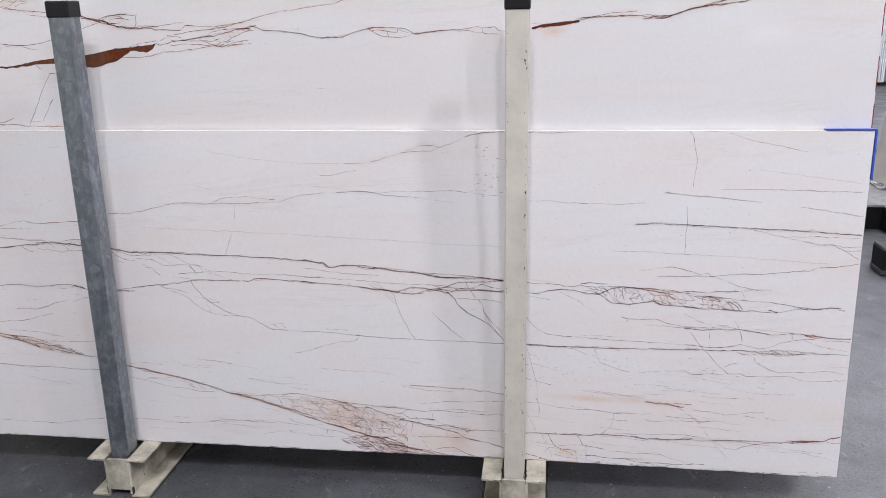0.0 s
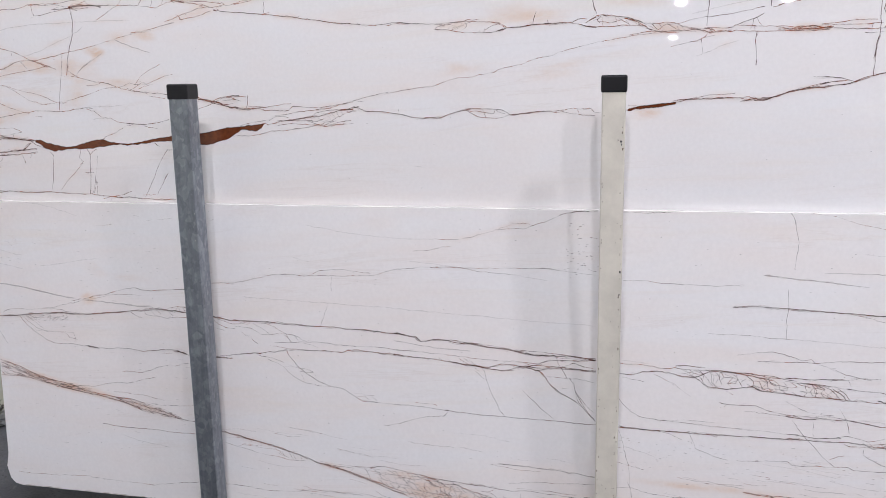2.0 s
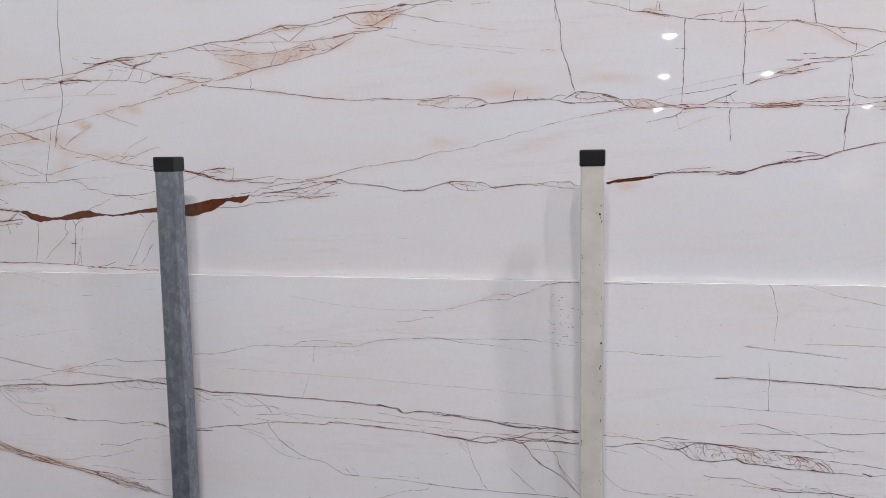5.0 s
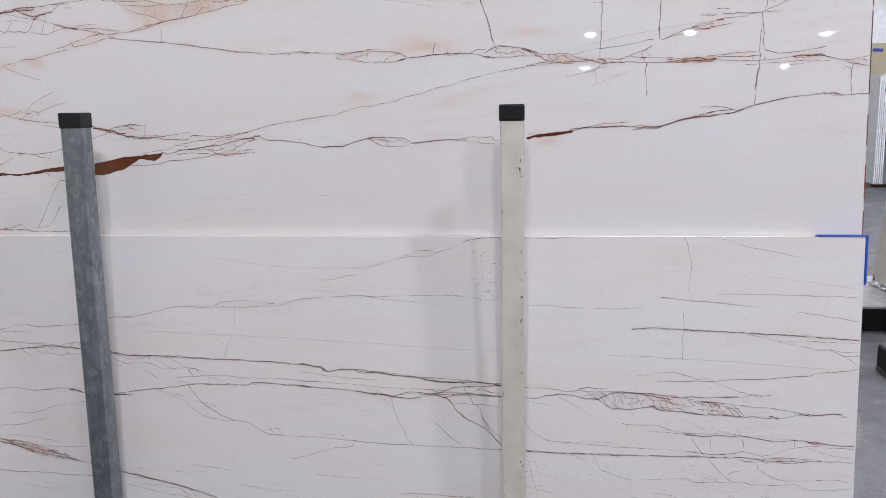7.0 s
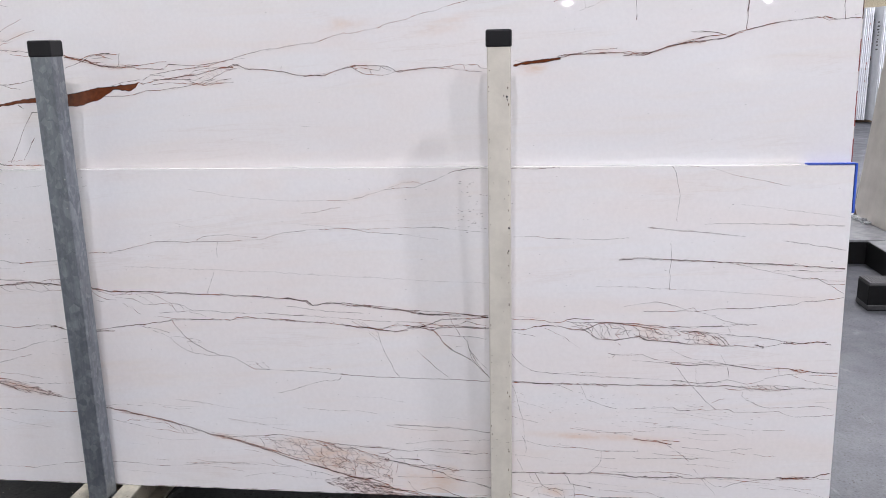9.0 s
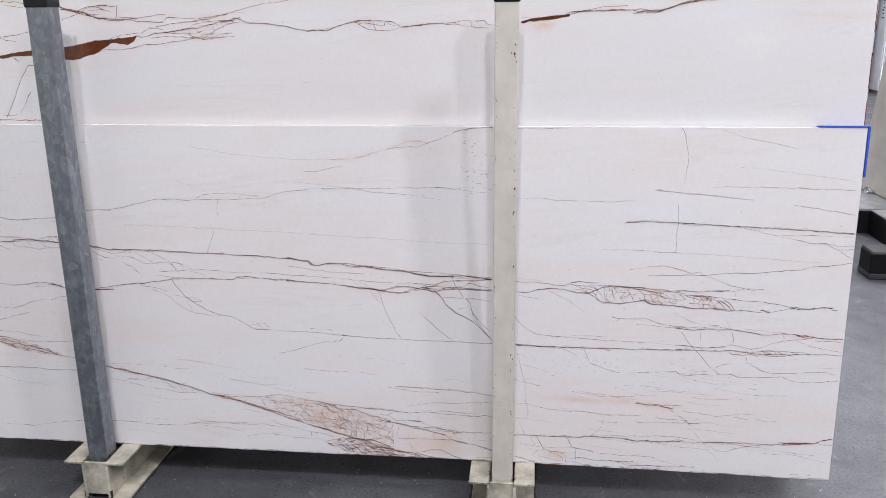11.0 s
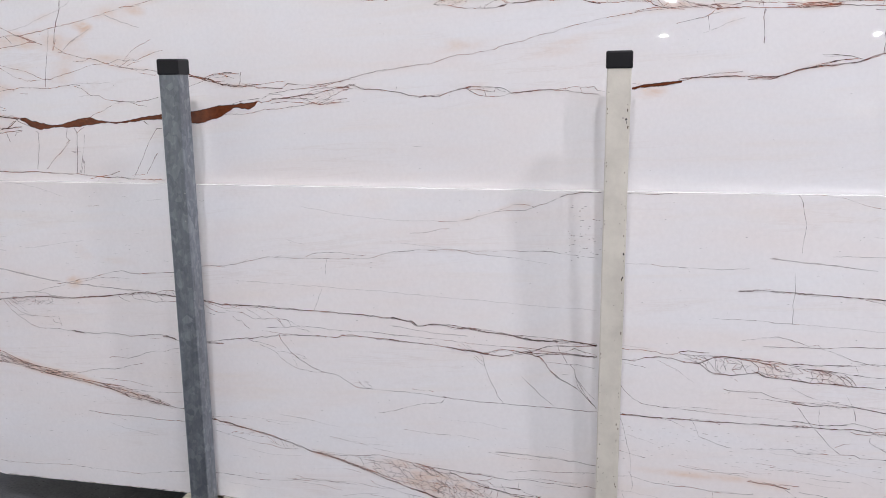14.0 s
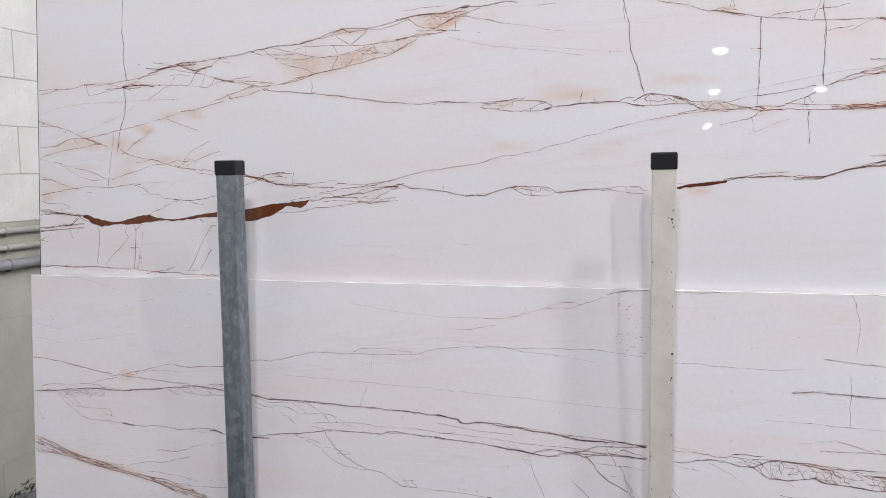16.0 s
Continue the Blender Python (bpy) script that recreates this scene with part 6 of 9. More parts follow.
crack(back_veins, "dark", 1.2, [(0.588, 1.300), (0.556, 1.292), (0.534, 1.281), (0.512, 1.270), (0.479, 1.258), (0.462, 1.249)])
crack(back_veins, "rust", 1, [(0.007, 1.373), (0.075, 1.372), (0.144, 1.348), (0.190, 1.338)])
crack(back_veins, "rust", 0.8, [(0.007, 1.389), (0.052, 1.379), (0.098, 1.364)])
wash(back_veins, 3, [(0.003, 1.349), (0.050, 1.337), (0.097, 1.319)], [(0.002, 1.286), (0.049, 1.294), (0.097, 1.310)])
crack(back_veins, "rust", 1, [(0.006, 1.340), (0.031, 1.320), (0.007, 1.306)])
crack(back_veins, "dark", 0.8, [(0.213, 1.328), (0.240, 1.326)])
crack(back_veins, "dark", 1.2, [(0.004, 1.274), (0.036, 1.262), (0.072, 1.257), (0.130, 1.255), (0.176, 1.251), (0.206, 1.247)])
crack(back_veins, "rust", 1.3, [(0.044, 1.260), (0.095, 1.257), (0.153, 1.251), (0.199, 1.245)])
crack(back_veins, "dark", 1.8, [(0.039, 1.257), (0.072, 1.255), (0.095, 1.257)])
crack(back_veins, "dark", 0.9, [(0.003, 1.239), (0.029, 1.247), (0.048, 1.255)])
crack(back_veins, "dark", 0.8, [(0.060, 1.264), (0.107, 1.266), (0.154, 1.274)])
crack(back_veins, "rust", 0.8, [(0.005, 1.306), (0.061, 1.290), (0.119, 1.288), (0.154, 1.278)])
crack(back_veins, "dark", 0.8, [(0.119, 1.272), (0.119, 1.257)])
crack(back_veins, "dark", 2, [(0.188, 1.239), (0.171, 1.225), (0.155, 1.215)])
crack(back_veins, "dark", 1.2, [(0.094, 1.215), (0.141, 1.215), (0.175, 1.216)])
crack(back_veins, "rust", 1.2, [(0.001, 1.201), (0.047, 1.203), (0.094, 1.207)])
crack(back_veins, "dark", 1.6, [(0.001, 1.193), (0.058, 1.197), (0.117, 1.200), (0.175, 1.204), (0.210, 1.208)])
crack(back_veins, "dark", 1.8, [(0.001, 1.189), (0.046, 1.193), (0.105, 1.198)])
brown_vein(back_veins, 1, [(0.206, 1.247), (0.225, 1.249), (0.245, 1.239), (0.268, 1.235), (0.286, 1.230), (0.324, 1.224), (0.357, 1.226), (0.380, 1.234), (0.413, 1.241), (0.435, 1.247), (0.468, 1.249), (0.490, 1.241), (0.522, 1.236), (0.565, 1.234), (0.608, 1.240), (0.651, 1.249), (0.693, 1.255), (0.722, 1.258)], [(0.204, 1.243), (0.224, 1.233), (0.242, 1.222), (0.260, 1.214), (0.278, 1.210), (0.296, 1.212), (0.335, 1.220), (0.379, 1.218), (0.424, 1.220), (0.468, 1.226), (0.500, 1.232), (0.533, 1.232), (0.569, 1.230), (0.608, 1.234), (0.650, 1.240), (0.692, 1.244), (0.722, 1.244)])
crack(back_veins, "dark", 1.4, [(0.188, 1.243), (0.210, 1.231), (0.244, 1.220)])
crack(back_veins, "dark", 1.4, [(0.462, 1.249), (0.446, 1.241), (0.431, 1.245)])
crack(back_veins, "dark", 0.9, [(0.070, 1.191), (0.065, 1.180), (0.046, 1.170), (0.029, 1.161)])
crack(back_veins, "dark", 0.9, [(0.000, 1.163), (0.033, 1.160), (0.057, 1.156)])
crack(back_veins, "dark", 0.9, [(0.147, 1.202), (0.154, 1.182), (0.160, 1.169)])
crack(back_veins, "dark", 0.9, [(0.187, 1.206), (0.179, 1.188)])
crack(back_veins, "dark", 1, [(0.260, 1.206), (0.271, 1.197), (0.268, 1.173), (0.265, 1.134), (0.262, 1.105), (0.257, 1.082)])
crack(back_veins, "dark", 1.1, [(0.385, 1.172), (0.371, 1.155), (0.344, 1.132), (0.316, 1.106), (0.293, 1.081)])
crack(back_veins, "dark", 0.9, [(0.379, 1.216), (0.372, 1.189), (0.385, 1.174)])
crack(back_veins, "dark", 0.9, [(0.372, 1.165), (0.390, 1.178)])
crack(back_veins, "dark", 1.6, [(0.404, 1.216), (0.412, 1.203), (0.412, 1.174), (0.411, 1.136), (0.408, 1.098), (0.403, 1.067)])
crack(back_veins, "dark", 1, [(0.412, 1.197), (0.426, 1.211), (0.441, 1.219)])
crack(back_veins, "dark", 1.3, [(0.389, 1.140), (0.424, 1.140)])
crack(back_veins, "dark", 1, [(0.441, 1.194), (0.436, 1.156), (0.428, 1.117), (0.416, 1.071)])
crack(back_veins, "dark", 1, [(0.432, 1.117), (0.427, 1.089), (0.420, 1.069)])
crack(back_veins, "dark", 0.9, [(0.434, 1.108), (0.431, 1.064)])
crack(back_veins, "dark", 1, [(0.705, 1.216), (0.683, 1.192), (0.659, 1.148), (0.642, 1.111), (0.626, 1.082), (0.613, 1.060)])
crack(back_veins, "dark", 0.8, [(0.658, 1.068), (0.701, 1.138), (0.686, 1.121)])
crack(back_veins, "dark", 1.1, [(0.698, 1.214), (0.721, 1.216)])
crack(back_veins, "dark", 0.8, [(0.657, 1.238), (0.675, 1.225)])
crack(back_veins, "dark", 1.5, [(-0.002, 1.072), (0.043, 1.070), (0.090, 1.073), (0.137, 1.070), (0.195, 1.069), (0.241, 1.072), (0.297, 1.069), (0.354, 1.068), (0.409, 1.065), (0.453, 1.062), (0.508, 1.057), (0.562, 1.057), (0.615, 1.052), (0.658, 1.051), (0.723, 1.052)])
crack(back_veins, "rust", 1.2, [(0.125, 1.072), (0.160, 1.068), (0.206, 1.067)])
crack(back_veins, "dark", 1, [(0.449, 1.051), (0.486, 1.059), (0.530, 1.065), (0.562, 1.076)])
crack(back_veins, "dark", 0.9, [(0.479, 1.042), (0.486, 1.055)])
crack(back_veins, "dark", 0.8, [(0.605, 1.065), (0.652, 1.068)])
crack(back_veins, "dark", 1.5, [(0.722, 1.759), (0.763, 1.761), (0.804, 1.764), (0.854, 1.774), (0.894, 1.779), (0.924, 1.785), (0.963, 1.786), (1.003, 1.786), (1.032, 1.790), (1.061, 1.795), (1.090, 1.804)])
crack(back_veins, "dark", 2.4, [(1.026, 1.790), (1.051, 1.796), (1.067, 1.798)])
crack(back_veins, "dark", 1.3, [(1.084, 1.801), (1.109, 1.812), (1.137, 1.821), (1.166, 1.826), (1.203, 1.827), (1.250, 1.824), (1.277, 1.826), (1.305, 1.831), (1.341, 1.839), (1.377, 1.849)])
crack(back_veins, "rust", 2, [(1.137, 1.817), (1.166, 1.824), (1.184, 1.818), (1.197, 1.814)])
crack(back_veins, "dark", 1.1, [(1.065, 1.797), (1.109, 1.805), (1.156, 1.813), (1.212, 1.818), (1.250, 1.821), (1.296, 1.818), (1.332, 1.826), (1.377, 1.844)])
crack(back_veins, "dark", 1.2, [(0.721, 1.743), (0.742, 1.755), (0.767, 1.755)])
crack(back_veins, "dark", 1, [(0.752, 1.745), (0.777, 1.742)])
crack(back_veins, "dark", 1, [(0.894, 1.778), (0.914, 1.762), (0.933, 1.749), (0.953, 1.735), (0.982, 1.723), (1.021, 1.713), (1.050, 1.704), (1.069, 1.693)])
crack(back_veins, "rust", 1.1, [(0.924, 1.783), (0.944, 1.775), (0.973, 1.768), (1.012, 1.759), (1.041, 1.752), (1.079, 1.747)])
crack(back_veins, "dark", 1, [(0.854, 1.772), (0.894, 1.761), (0.963, 1.756), (1.002, 1.756)])
crack(back_veins, "dark", 1, [(0.937, 1.747), (0.983, 1.743), (1.031, 1.739), (1.060, 1.743), (1.108, 1.742), (1.146, 1.742), (1.193, 1.752), (1.231, 1.764), (1.268, 1.774), (1.323, 1.779), (1.377, 1.786)])
crack(back_veins, "dark", 1, [(1.032, 1.781), (1.080, 1.778), (1.137, 1.777), (1.193, 1.776), (1.240, 1.773), (1.277, 1.775)])
crack(back_veins, "dark", 1, [(1.002, 1.756), (0.998, 1.765), (1.010, 1.773), (1.028, 1.776)])
crack(back_veins, "dark", 0.9, [(1.045, 1.778), (1.043, 1.757), (1.037, 1.749)])
crack(back_veins, "dark", 0.9, [(1.133, 1.779), (1.146, 1.761), (1.156, 1.747)])
crack(back_veins, "dark", 1.3, [(1.253, 1.822), (1.240, 1.808), (1.222, 1.795), (1.208, 1.784), (1.197, 1.776)])
crack(back_veins, "rust", 1, [(1.145, 1.806), (1.165, 1.793), (1.190, 1.779)])
crack(back_veins, "rust", 1.2, [(1.253, 1.759), (1.277, 1.775), (1.305, 1.782), (1.341, 1.780), (1.377, 1.790)])
crack(back_veins, "dark", 1.2, [(1.152, 1.740), (1.140, 1.723), (1.133, 1.709), (1.125, 1.697)])
crack(back_veins, "dark", 1.1, [(1.203, 1.732), (1.189, 1.719), (1.178, 1.711)])
crack(back_veins, "rust", 1.2, [(1.268, 1.772), (1.277, 1.754), (1.286, 1.749), (1.258, 1.743), (1.231, 1.748)])
crack(back_veins, "rust", 1.2, [(1.203, 1.749), (1.231, 1.757), (1.258, 1.755), (1.282, 1.744)])
crack(back_veins, "rust", 1.4, [(0.962, 1.664), (1.011, 1.672), (1.050, 1.685), (1.079, 1.694), (1.108, 1.698), (1.155, 1.705), (1.193, 1.713), (1.230, 1.720), (1.268, 1.729), (1.314, 1.737), (1.341, 1.748), (1.377, 1.763)])
crack(back_veins, "dark", 1.2, [(0.903, 1.659), (0.952, 1.666), (1.001, 1.675), (1.040, 1.685), (1.079, 1.694), (1.127, 1.699), (1.174, 1.707)])
crack(back_veins, "rust", 1.2, [(1.001, 1.680), (1.021, 1.684), (1.050, 1.687)])
crack(back_veins, "rust", 1, [(1.323, 1.760), (1.341, 1.748), (1.304, 1.744)])
cells(back_veins, "rust", 0.35, [(0.904, 1.777), (1.041, 1.749), (1.156, 1.747), (1.268, 1.765)], [(0.963, 1.735), (1.079, 1.694), (1.174, 1.707), (1.277, 1.730)])
cells(back_veins, "rust", 0.5, [(1.156, 1.748), (1.249, 1.759), (1.341, 1.775), (1.413, 1.795)], [(1.155, 1.705), (1.249, 1.725), (1.323, 1.742), (1.413, 1.773)])
wash(back_veins, 3, [(1.050, 1.731), (1.156, 1.743), (1.268, 1.765), (1.413, 1.795)], [(1.001, 1.676), (1.117, 1.698), (1.249, 1.723), (1.422, 1.767)])
wash(back_veins, 1.6, [(0.924, 1.772), (1.022, 1.750), (1.079, 1.738)], [(0.962, 1.682), (1.021, 1.679), (1.079, 1.694)])
wash(back_veins, 2.4, [(1.041, 1.798), (1.156, 1.826), (1.268, 1.820), (1.377, 1.844)], [(1.041, 1.787), (1.156, 1.809), (1.268, 1.806), (1.377, 1.827)])
crack(back_veins, "rust", 1.2, [(0.721, 1.692), (0.762, 1.685), (0.802, 1.678), (0.843, 1.669), (0.879, 1.662)])
crack(back_veins, "dark", 2.6, [(0.745, 1.685), (0.772, 1.682), (0.792, 1.678)])
crack(back_veins, "dark", 1.2, [(0.716, 1.696), (0.751, 1.685), (0.792, 1.682), (0.843, 1.678), (0.883, 1.674), (0.919, 1.669)])
crack(back_veins, "rust", 1, [(0.782, 1.684), (0.802, 1.690), (0.853, 1.692)])
crack(back_veins, "rust", 1.2, [(0.873, 1.660), (0.903, 1.661), (0.932, 1.667), (0.919, 1.673)])
crack(back_veins, "dark", 2.6, [(0.891, 1.651), (0.902, 1.648), (0.910, 1.650)])
crack(back_veins, "dark", 1, [(0.812, 1.677), (0.853, 1.670), (0.879, 1.660)])
crack(back_veins, "rust", 1.4, [(0.719, 1.621), (0.750, 1.629), (0.781, 1.642), (0.812, 1.648), (0.842, 1.658), (0.873, 1.662)])
crack(back_veins, "rust", 1.2, [(0.771, 1.626), (0.822, 1.632), (0.852, 1.639), (0.883, 1.649)])
crack(back_veins, "rust", 1.2, [(0.761, 1.643), (0.781, 1.624)])
crack(back_veins, "rust", 1, [(0.843, 1.663), (0.863, 1.659)])
crack(back_veins, "dark", 1.6, [(0.910, 1.648), (0.962, 1.642), (1.011, 1.637), (1.063, 1.631), (1.107, 1.626), (1.155, 1.621), (1.192, 1.614), (1.239, 1.607), (1.285, 1.599), (1.340, 1.594), (1.377, 1.589)])
crack(back_veins, "dark", 1, [(1.063, 1.669), (1.065, 1.651), (1.059, 1.633)])
crack(back_veins, "dark", 0.8, [(1.059, 1.633), (1.082, 1.636)])
crack(back_veins, "dark", 1.6, [(1.341, 1.843), (1.368, 1.846), (1.386, 1.849), (1.413, 1.854), (1.449, 1.855), (1.484, 1.854), (1.519, 1.860), (1.545, 1.867), (1.571, 1.869), (1.597, 1.867), (1.631, 1.868), (1.657, 1.873), (1.682, 1.878)])
crack(back_veins, "dark", 2.6, [(1.545, 1.867), (1.563, 1.867), (1.576, 1.868)])
crack(back_veins, "rust", 1.6, [(1.350, 1.842), (1.377, 1.847), (1.413, 1.852), (1.458, 1.853), (1.502, 1.853), (1.537, 1.854)])
crack(back_veins, "dark", 1.4, [(1.377, 1.847), (1.404, 1.825), (1.431, 1.815), (1.458, 1.812), (1.475, 1.816), (1.493, 1.822), (1.510, 1.831), (1.528, 1.840), (1.545, 1.847), (1.571, 1.852), (1.606, 1.863)])
crack(back_veins, "dark", 2.2, [(1.493, 1.824), (1.514, 1.834), (1.533, 1.843)])
crack(back_veins, "rust", 1.6, [(1.502, 1.830), (1.528, 1.836), (1.545, 1.842), (1.563, 1.841)])
crack(back_veins, "rust", 1.4, [(1.341, 1.785), (1.377, 1.788), (1.413, 1.795), (1.440, 1.795), (1.466, 1.795), (1.484, 1.797), (1.502, 1.803)])
crack(back_veins, "dark", 1.2, [(1.341, 1.785), (1.386, 1.789), (1.422, 1.792), (1.466, 1.795)])
crack(back_veins, "rust", 1.2, [(1.404, 1.809), (1.431, 1.805), (1.458, 1.805), (1.493, 1.803)])
crack(back_veins, "rust", 1.2, [(1.341, 1.751), (1.377, 1.766), (1.404, 1.778), (1.413, 1.791)])
crack(back_veins, "dark", 1, [(1.458, 1.812), (1.493, 1.803), (1.519, 1.800), (1.545, 1.799)])
crack(back_veins, "dark", 0.9, [(1.530, 1.828), (1.530, 1.803)])
crack(back_veins, "dark", 1, [(1.554, 1.843), (1.580, 1.838), (1.614, 1.829), (1.640, 1.825), (1.665, 1.816), (1.699, 1.811)])
crack(back_veins, "faint", 1.2, [(1.699, 1.811), (1.758, 1.800), (1.807, 1.787), (1.856, 1.779)])
crack(back_veins, "dark", 0.9, [(1.589, 1.795), (1.606, 1.792)])
crack(back_veins, "rust", 0.8, [(1.363, 1.869), (1.404, 1.871), (1.449, 1.875), (1.502, 1.875)])
crack(back_veins, "faint", 1, [(1.657, 1.863), (1.707, 1.861), (1.732, 1.861)])
crack(back_veins, "dark", 0.8, [(1.774, 1.860), (1.807, 1.861), (1.831, 1.861)])
cells(back_veins, "rust", 1.2, [(1.413, 1.849), (1.502, 1.851), (1.571, 1.862)], [(1.431, 1.817), (1.502, 1.826), (1.571, 1.849)])
wash(back_veins, 2.8, [(1.377, 1.847), (1.484, 1.853), (1.588, 1.864)], [(1.404, 1.792), (1.484, 1.801), (1.589, 1.848)])
wash(back_veins, 2.8, [(1.341, 1.785), (1.386, 1.789), (1.422, 1.791)], [(1.341, 1.737), (1.381, 1.756), (1.413, 1.781)])
wash(back_veins, 2, [(1.606, 1.856), (1.648, 1.850), (1.657, 1.827)], [(1.614, 1.836), (1.640, 1.825), (1.657, 1.820)])
crack(back_veins, "dark", 1.4, [(1.682, 1.878), (1.699, 1.875), (1.716, 1.869)])
crack(back_veins, "dark", 1.6, [(0.822, 1.375), (0.849, 1.372), (0.879, 1.368), (0.899, 1.364), (0.919, 1.354), (0.958, 1.345), (0.998, 1.341), (1.037, 1.343), (1.056, 1.337), (1.095, 1.337), (1.133, 1.336)])
crack(back_veins, "dark", 2.6, [(0.873, 1.369), (0.891, 1.366), (0.907, 1.360)])
crack(back_veins, "dark", 1.2, [(0.883, 1.366), (0.899, 1.376), (0.919, 1.380), (0.939, 1.383), (0.969, 1.383), (0.992, 1.381)])
crack(back_veins, "dark", 1, [(0.909, 1.371), (0.939, 1.372), (0.963, 1.370)])
crack(back_veins, "dark", 1, [(0.919, 1.382), (0.939, 1.381), (0.959, 1.374), (0.975, 1.368)])
crack(back_veins, "dark", 1.2, [(0.899, 1.362), (0.919, 1.358), (0.945, 1.360)])
crack(back_veins, "dark", 0.9, [(0.822, 1.344), (0.848, 1.353), (0.875, 1.362)])
crack(back_veins, "dark", 0.9, [(0.998, 1.386), (0.994, 1.356), (0.988, 1.345)])
crack(back_veins, "rust", 1, [(0.968, 1.338), (0.998, 1.350), (1.027, 1.350), (1.056, 1.348)])
crack(back_veins, "dark", 1, [(1.008, 1.345), (1.056, 1.348), (1.105, 1.354), (1.143, 1.359)])
crack(back_veins, "dark", 1.1, [(1.133, 1.336), (1.149, 1.349), (1.181, 1.347), (1.228, 1.344), (1.275, 1.348), (1.321, 1.356), (1.358, 1.366), (1.394, 1.374), (1.430, 1.382), (1.466, 1.388)])
crack(back_veins, "dark", 1.3, [(1.066, 1.294), (1.095, 1.301), (1.133, 1.306), (1.171, 1.311), (1.209, 1.318), (1.228, 1.329), (1.256, 1.334), (1.302, 1.339), (1.339, 1.338), (1.367, 1.347)])
crack(back_veins, "dark", 1, [(0.954, 1.286), (0.997, 1.298), (1.017, 1.303), (1.056, 1.305)])
crack(back_veins, "dark", 1.1, [(1.066, 1.305), (1.095, 1.319), (1.133, 1.326), (1.171, 1.333), (1.209, 1.336), (1.247, 1.341), (1.275, 1.341)])
crack(back_veins, "dark", 1, [(1.089, 1.321), (1.114, 1.317), (1.133, 1.315)])
crack(back_veins, "rust", 1.2, [(1.133, 1.308), (1.171, 1.310), (1.200, 1.315), (1.228, 1.320)])
crack(back_veins, "dark", 1.5, [(1.152, 1.308), (1.200, 1.315), (1.237, 1.318), (1.265, 1.325), (1.293, 1.332), (1.321, 1.337), (1.348, 1.338)])
crack(back_veins, "dark", 1.1, [(1.095, 1.305), (1.152, 1.305), (1.200, 1.304), (1.228, 1.302), (1.256, 1.313)])
crack(back_veins, "dark", 1, [(1.095, 1.291), (1.133, 1.296), (1.171, 1.294), (1.209, 1.290), (1.237, 1.292)])
crack(back_veins, "dark", 1.3, [(0.938, 1.258), (0.987, 1.258), (1.036, 1.262), (1.075, 1.273), (1.114, 1.274), (1.162, 1.280), (1.200, 1.285), (1.237, 1.290)])
crack(back_veins, "dark", 1, [(1.026, 1.260), (1.052, 1.271), (1.062, 1.264)])
crack(back_veins, "dark", 1, [(1.200, 1.303), (1.218, 1.297), (1.237, 1.290), (1.256, 1.299), (1.275, 1.304), (1.302, 1.316), (1.321, 1.326), (1.348, 1.333)])
crack(back_veins, "dark", 1, [(1.246, 1.287), (1.275, 1.299), (1.293, 1.306)])
crack(back_veins, "rust", 1, [(1.228, 1.292), (1.256, 1.286), (1.284, 1.290), (1.321, 1.295)])
crack(back_veins, "dark", 0.9, [(1.265, 1.290), (1.302, 1.300), (1.339, 1.304)])
crack(back_veins, "dark", 1, [(1.274, 1.286), (1.321, 1.293), (1.348, 1.295)])
crack(back_veins, "rust", 1.4, [(1.228, 1.295), (1.243, 1.288)])
crack(back_veins, "dark", 1.6, [(1.330, 1.337), (1.348, 1.345), (1.367, 1.342), (1.385, 1.334), (1.412, 1.331), (1.448, 1.327), (1.469, 1.324)])
cells(back_veins, "dark", 1, [(1.325, 1.338), (1.348, 1.345), (1.372, 1.341)], [(1.325, 1.331), (1.350, 1.333), (1.372, 1.333)])
cells(back_veins, "dark", 0.8, [(1.152, 1.312), (1.228, 1.322), (1.302, 1.337), (1.339, 1.342)], [(1.152, 1.305), (1.228, 1.297), (1.302, 1.312), (1.339, 1.328)])
crack(back_veins, "rust", 0.9, [(1.171, 1.333), (1.228, 1.337), (1.284, 1.346), (1.339, 1.359), (1.385, 1.362)])
brown_vein(back_veins, 1, [(0.821, 1.266), (0.857, 1.271), (0.888, 1.278), (0.918, 1.284), (0.958, 1.286), (0.997, 1.291), (1.027, 1.293), (1.050, 1.296)], [(0.820, 1.231), (0.867, 1.233), (0.887, 1.240), (0.918, 1.249), (0.942, 1.260), (0.968, 1.277), (0.987, 1.278), (1.017, 1.273), (1.040, 1.284)])
crack(back_veins, "dark", 1.6, [(1.036, 1.293), (1.052, 1.298), (1.066, 1.292)])
crack(back_veins, "dark", 1.5, [(1.469, 1.325), (1.501, 1.320), (1.528, 1.313), (1.563, 1.308), (1.589, 1.309), (1.624, 1.309), (1.649, 1.319), (1.675, 1.327), (1.692, 1.330), (1.717, 1.335)])
crack(back_veins, "rust", 1, [(1.572, 1.308), (1.606, 1.312), (1.641, 1.317)])
crack(back_veins, "dark", 1.5, [(1.692, 1.330), (1.712, 1.334), (1.734, 1.335), (1.768, 1.335), (1.793, 1.333), (1.809, 1.331), (1.823, 1.324), (1.834, 1.316)])
crack(back_veins, "dark", 1.3, [(1.701, 1.332), (1.717, 1.322), (1.734, 1.312), (1.760, 1.308), (1.793, 1.306), (1.818, 1.310), (1.834, 1.316)])
crack(back_veins, "dark", 1.2, [(1.706, 1.329), (1.719, 1.335)])
crack(back_veins, "dark", 1, [(1.712, 1.325), (1.734, 1.327), (1.768, 1.321), (1.785, 1.321), (1.789, 1.333)])
crack(back_veins, "dark", 0.9, [(1.751, 1.333), (1.761, 1.310)])
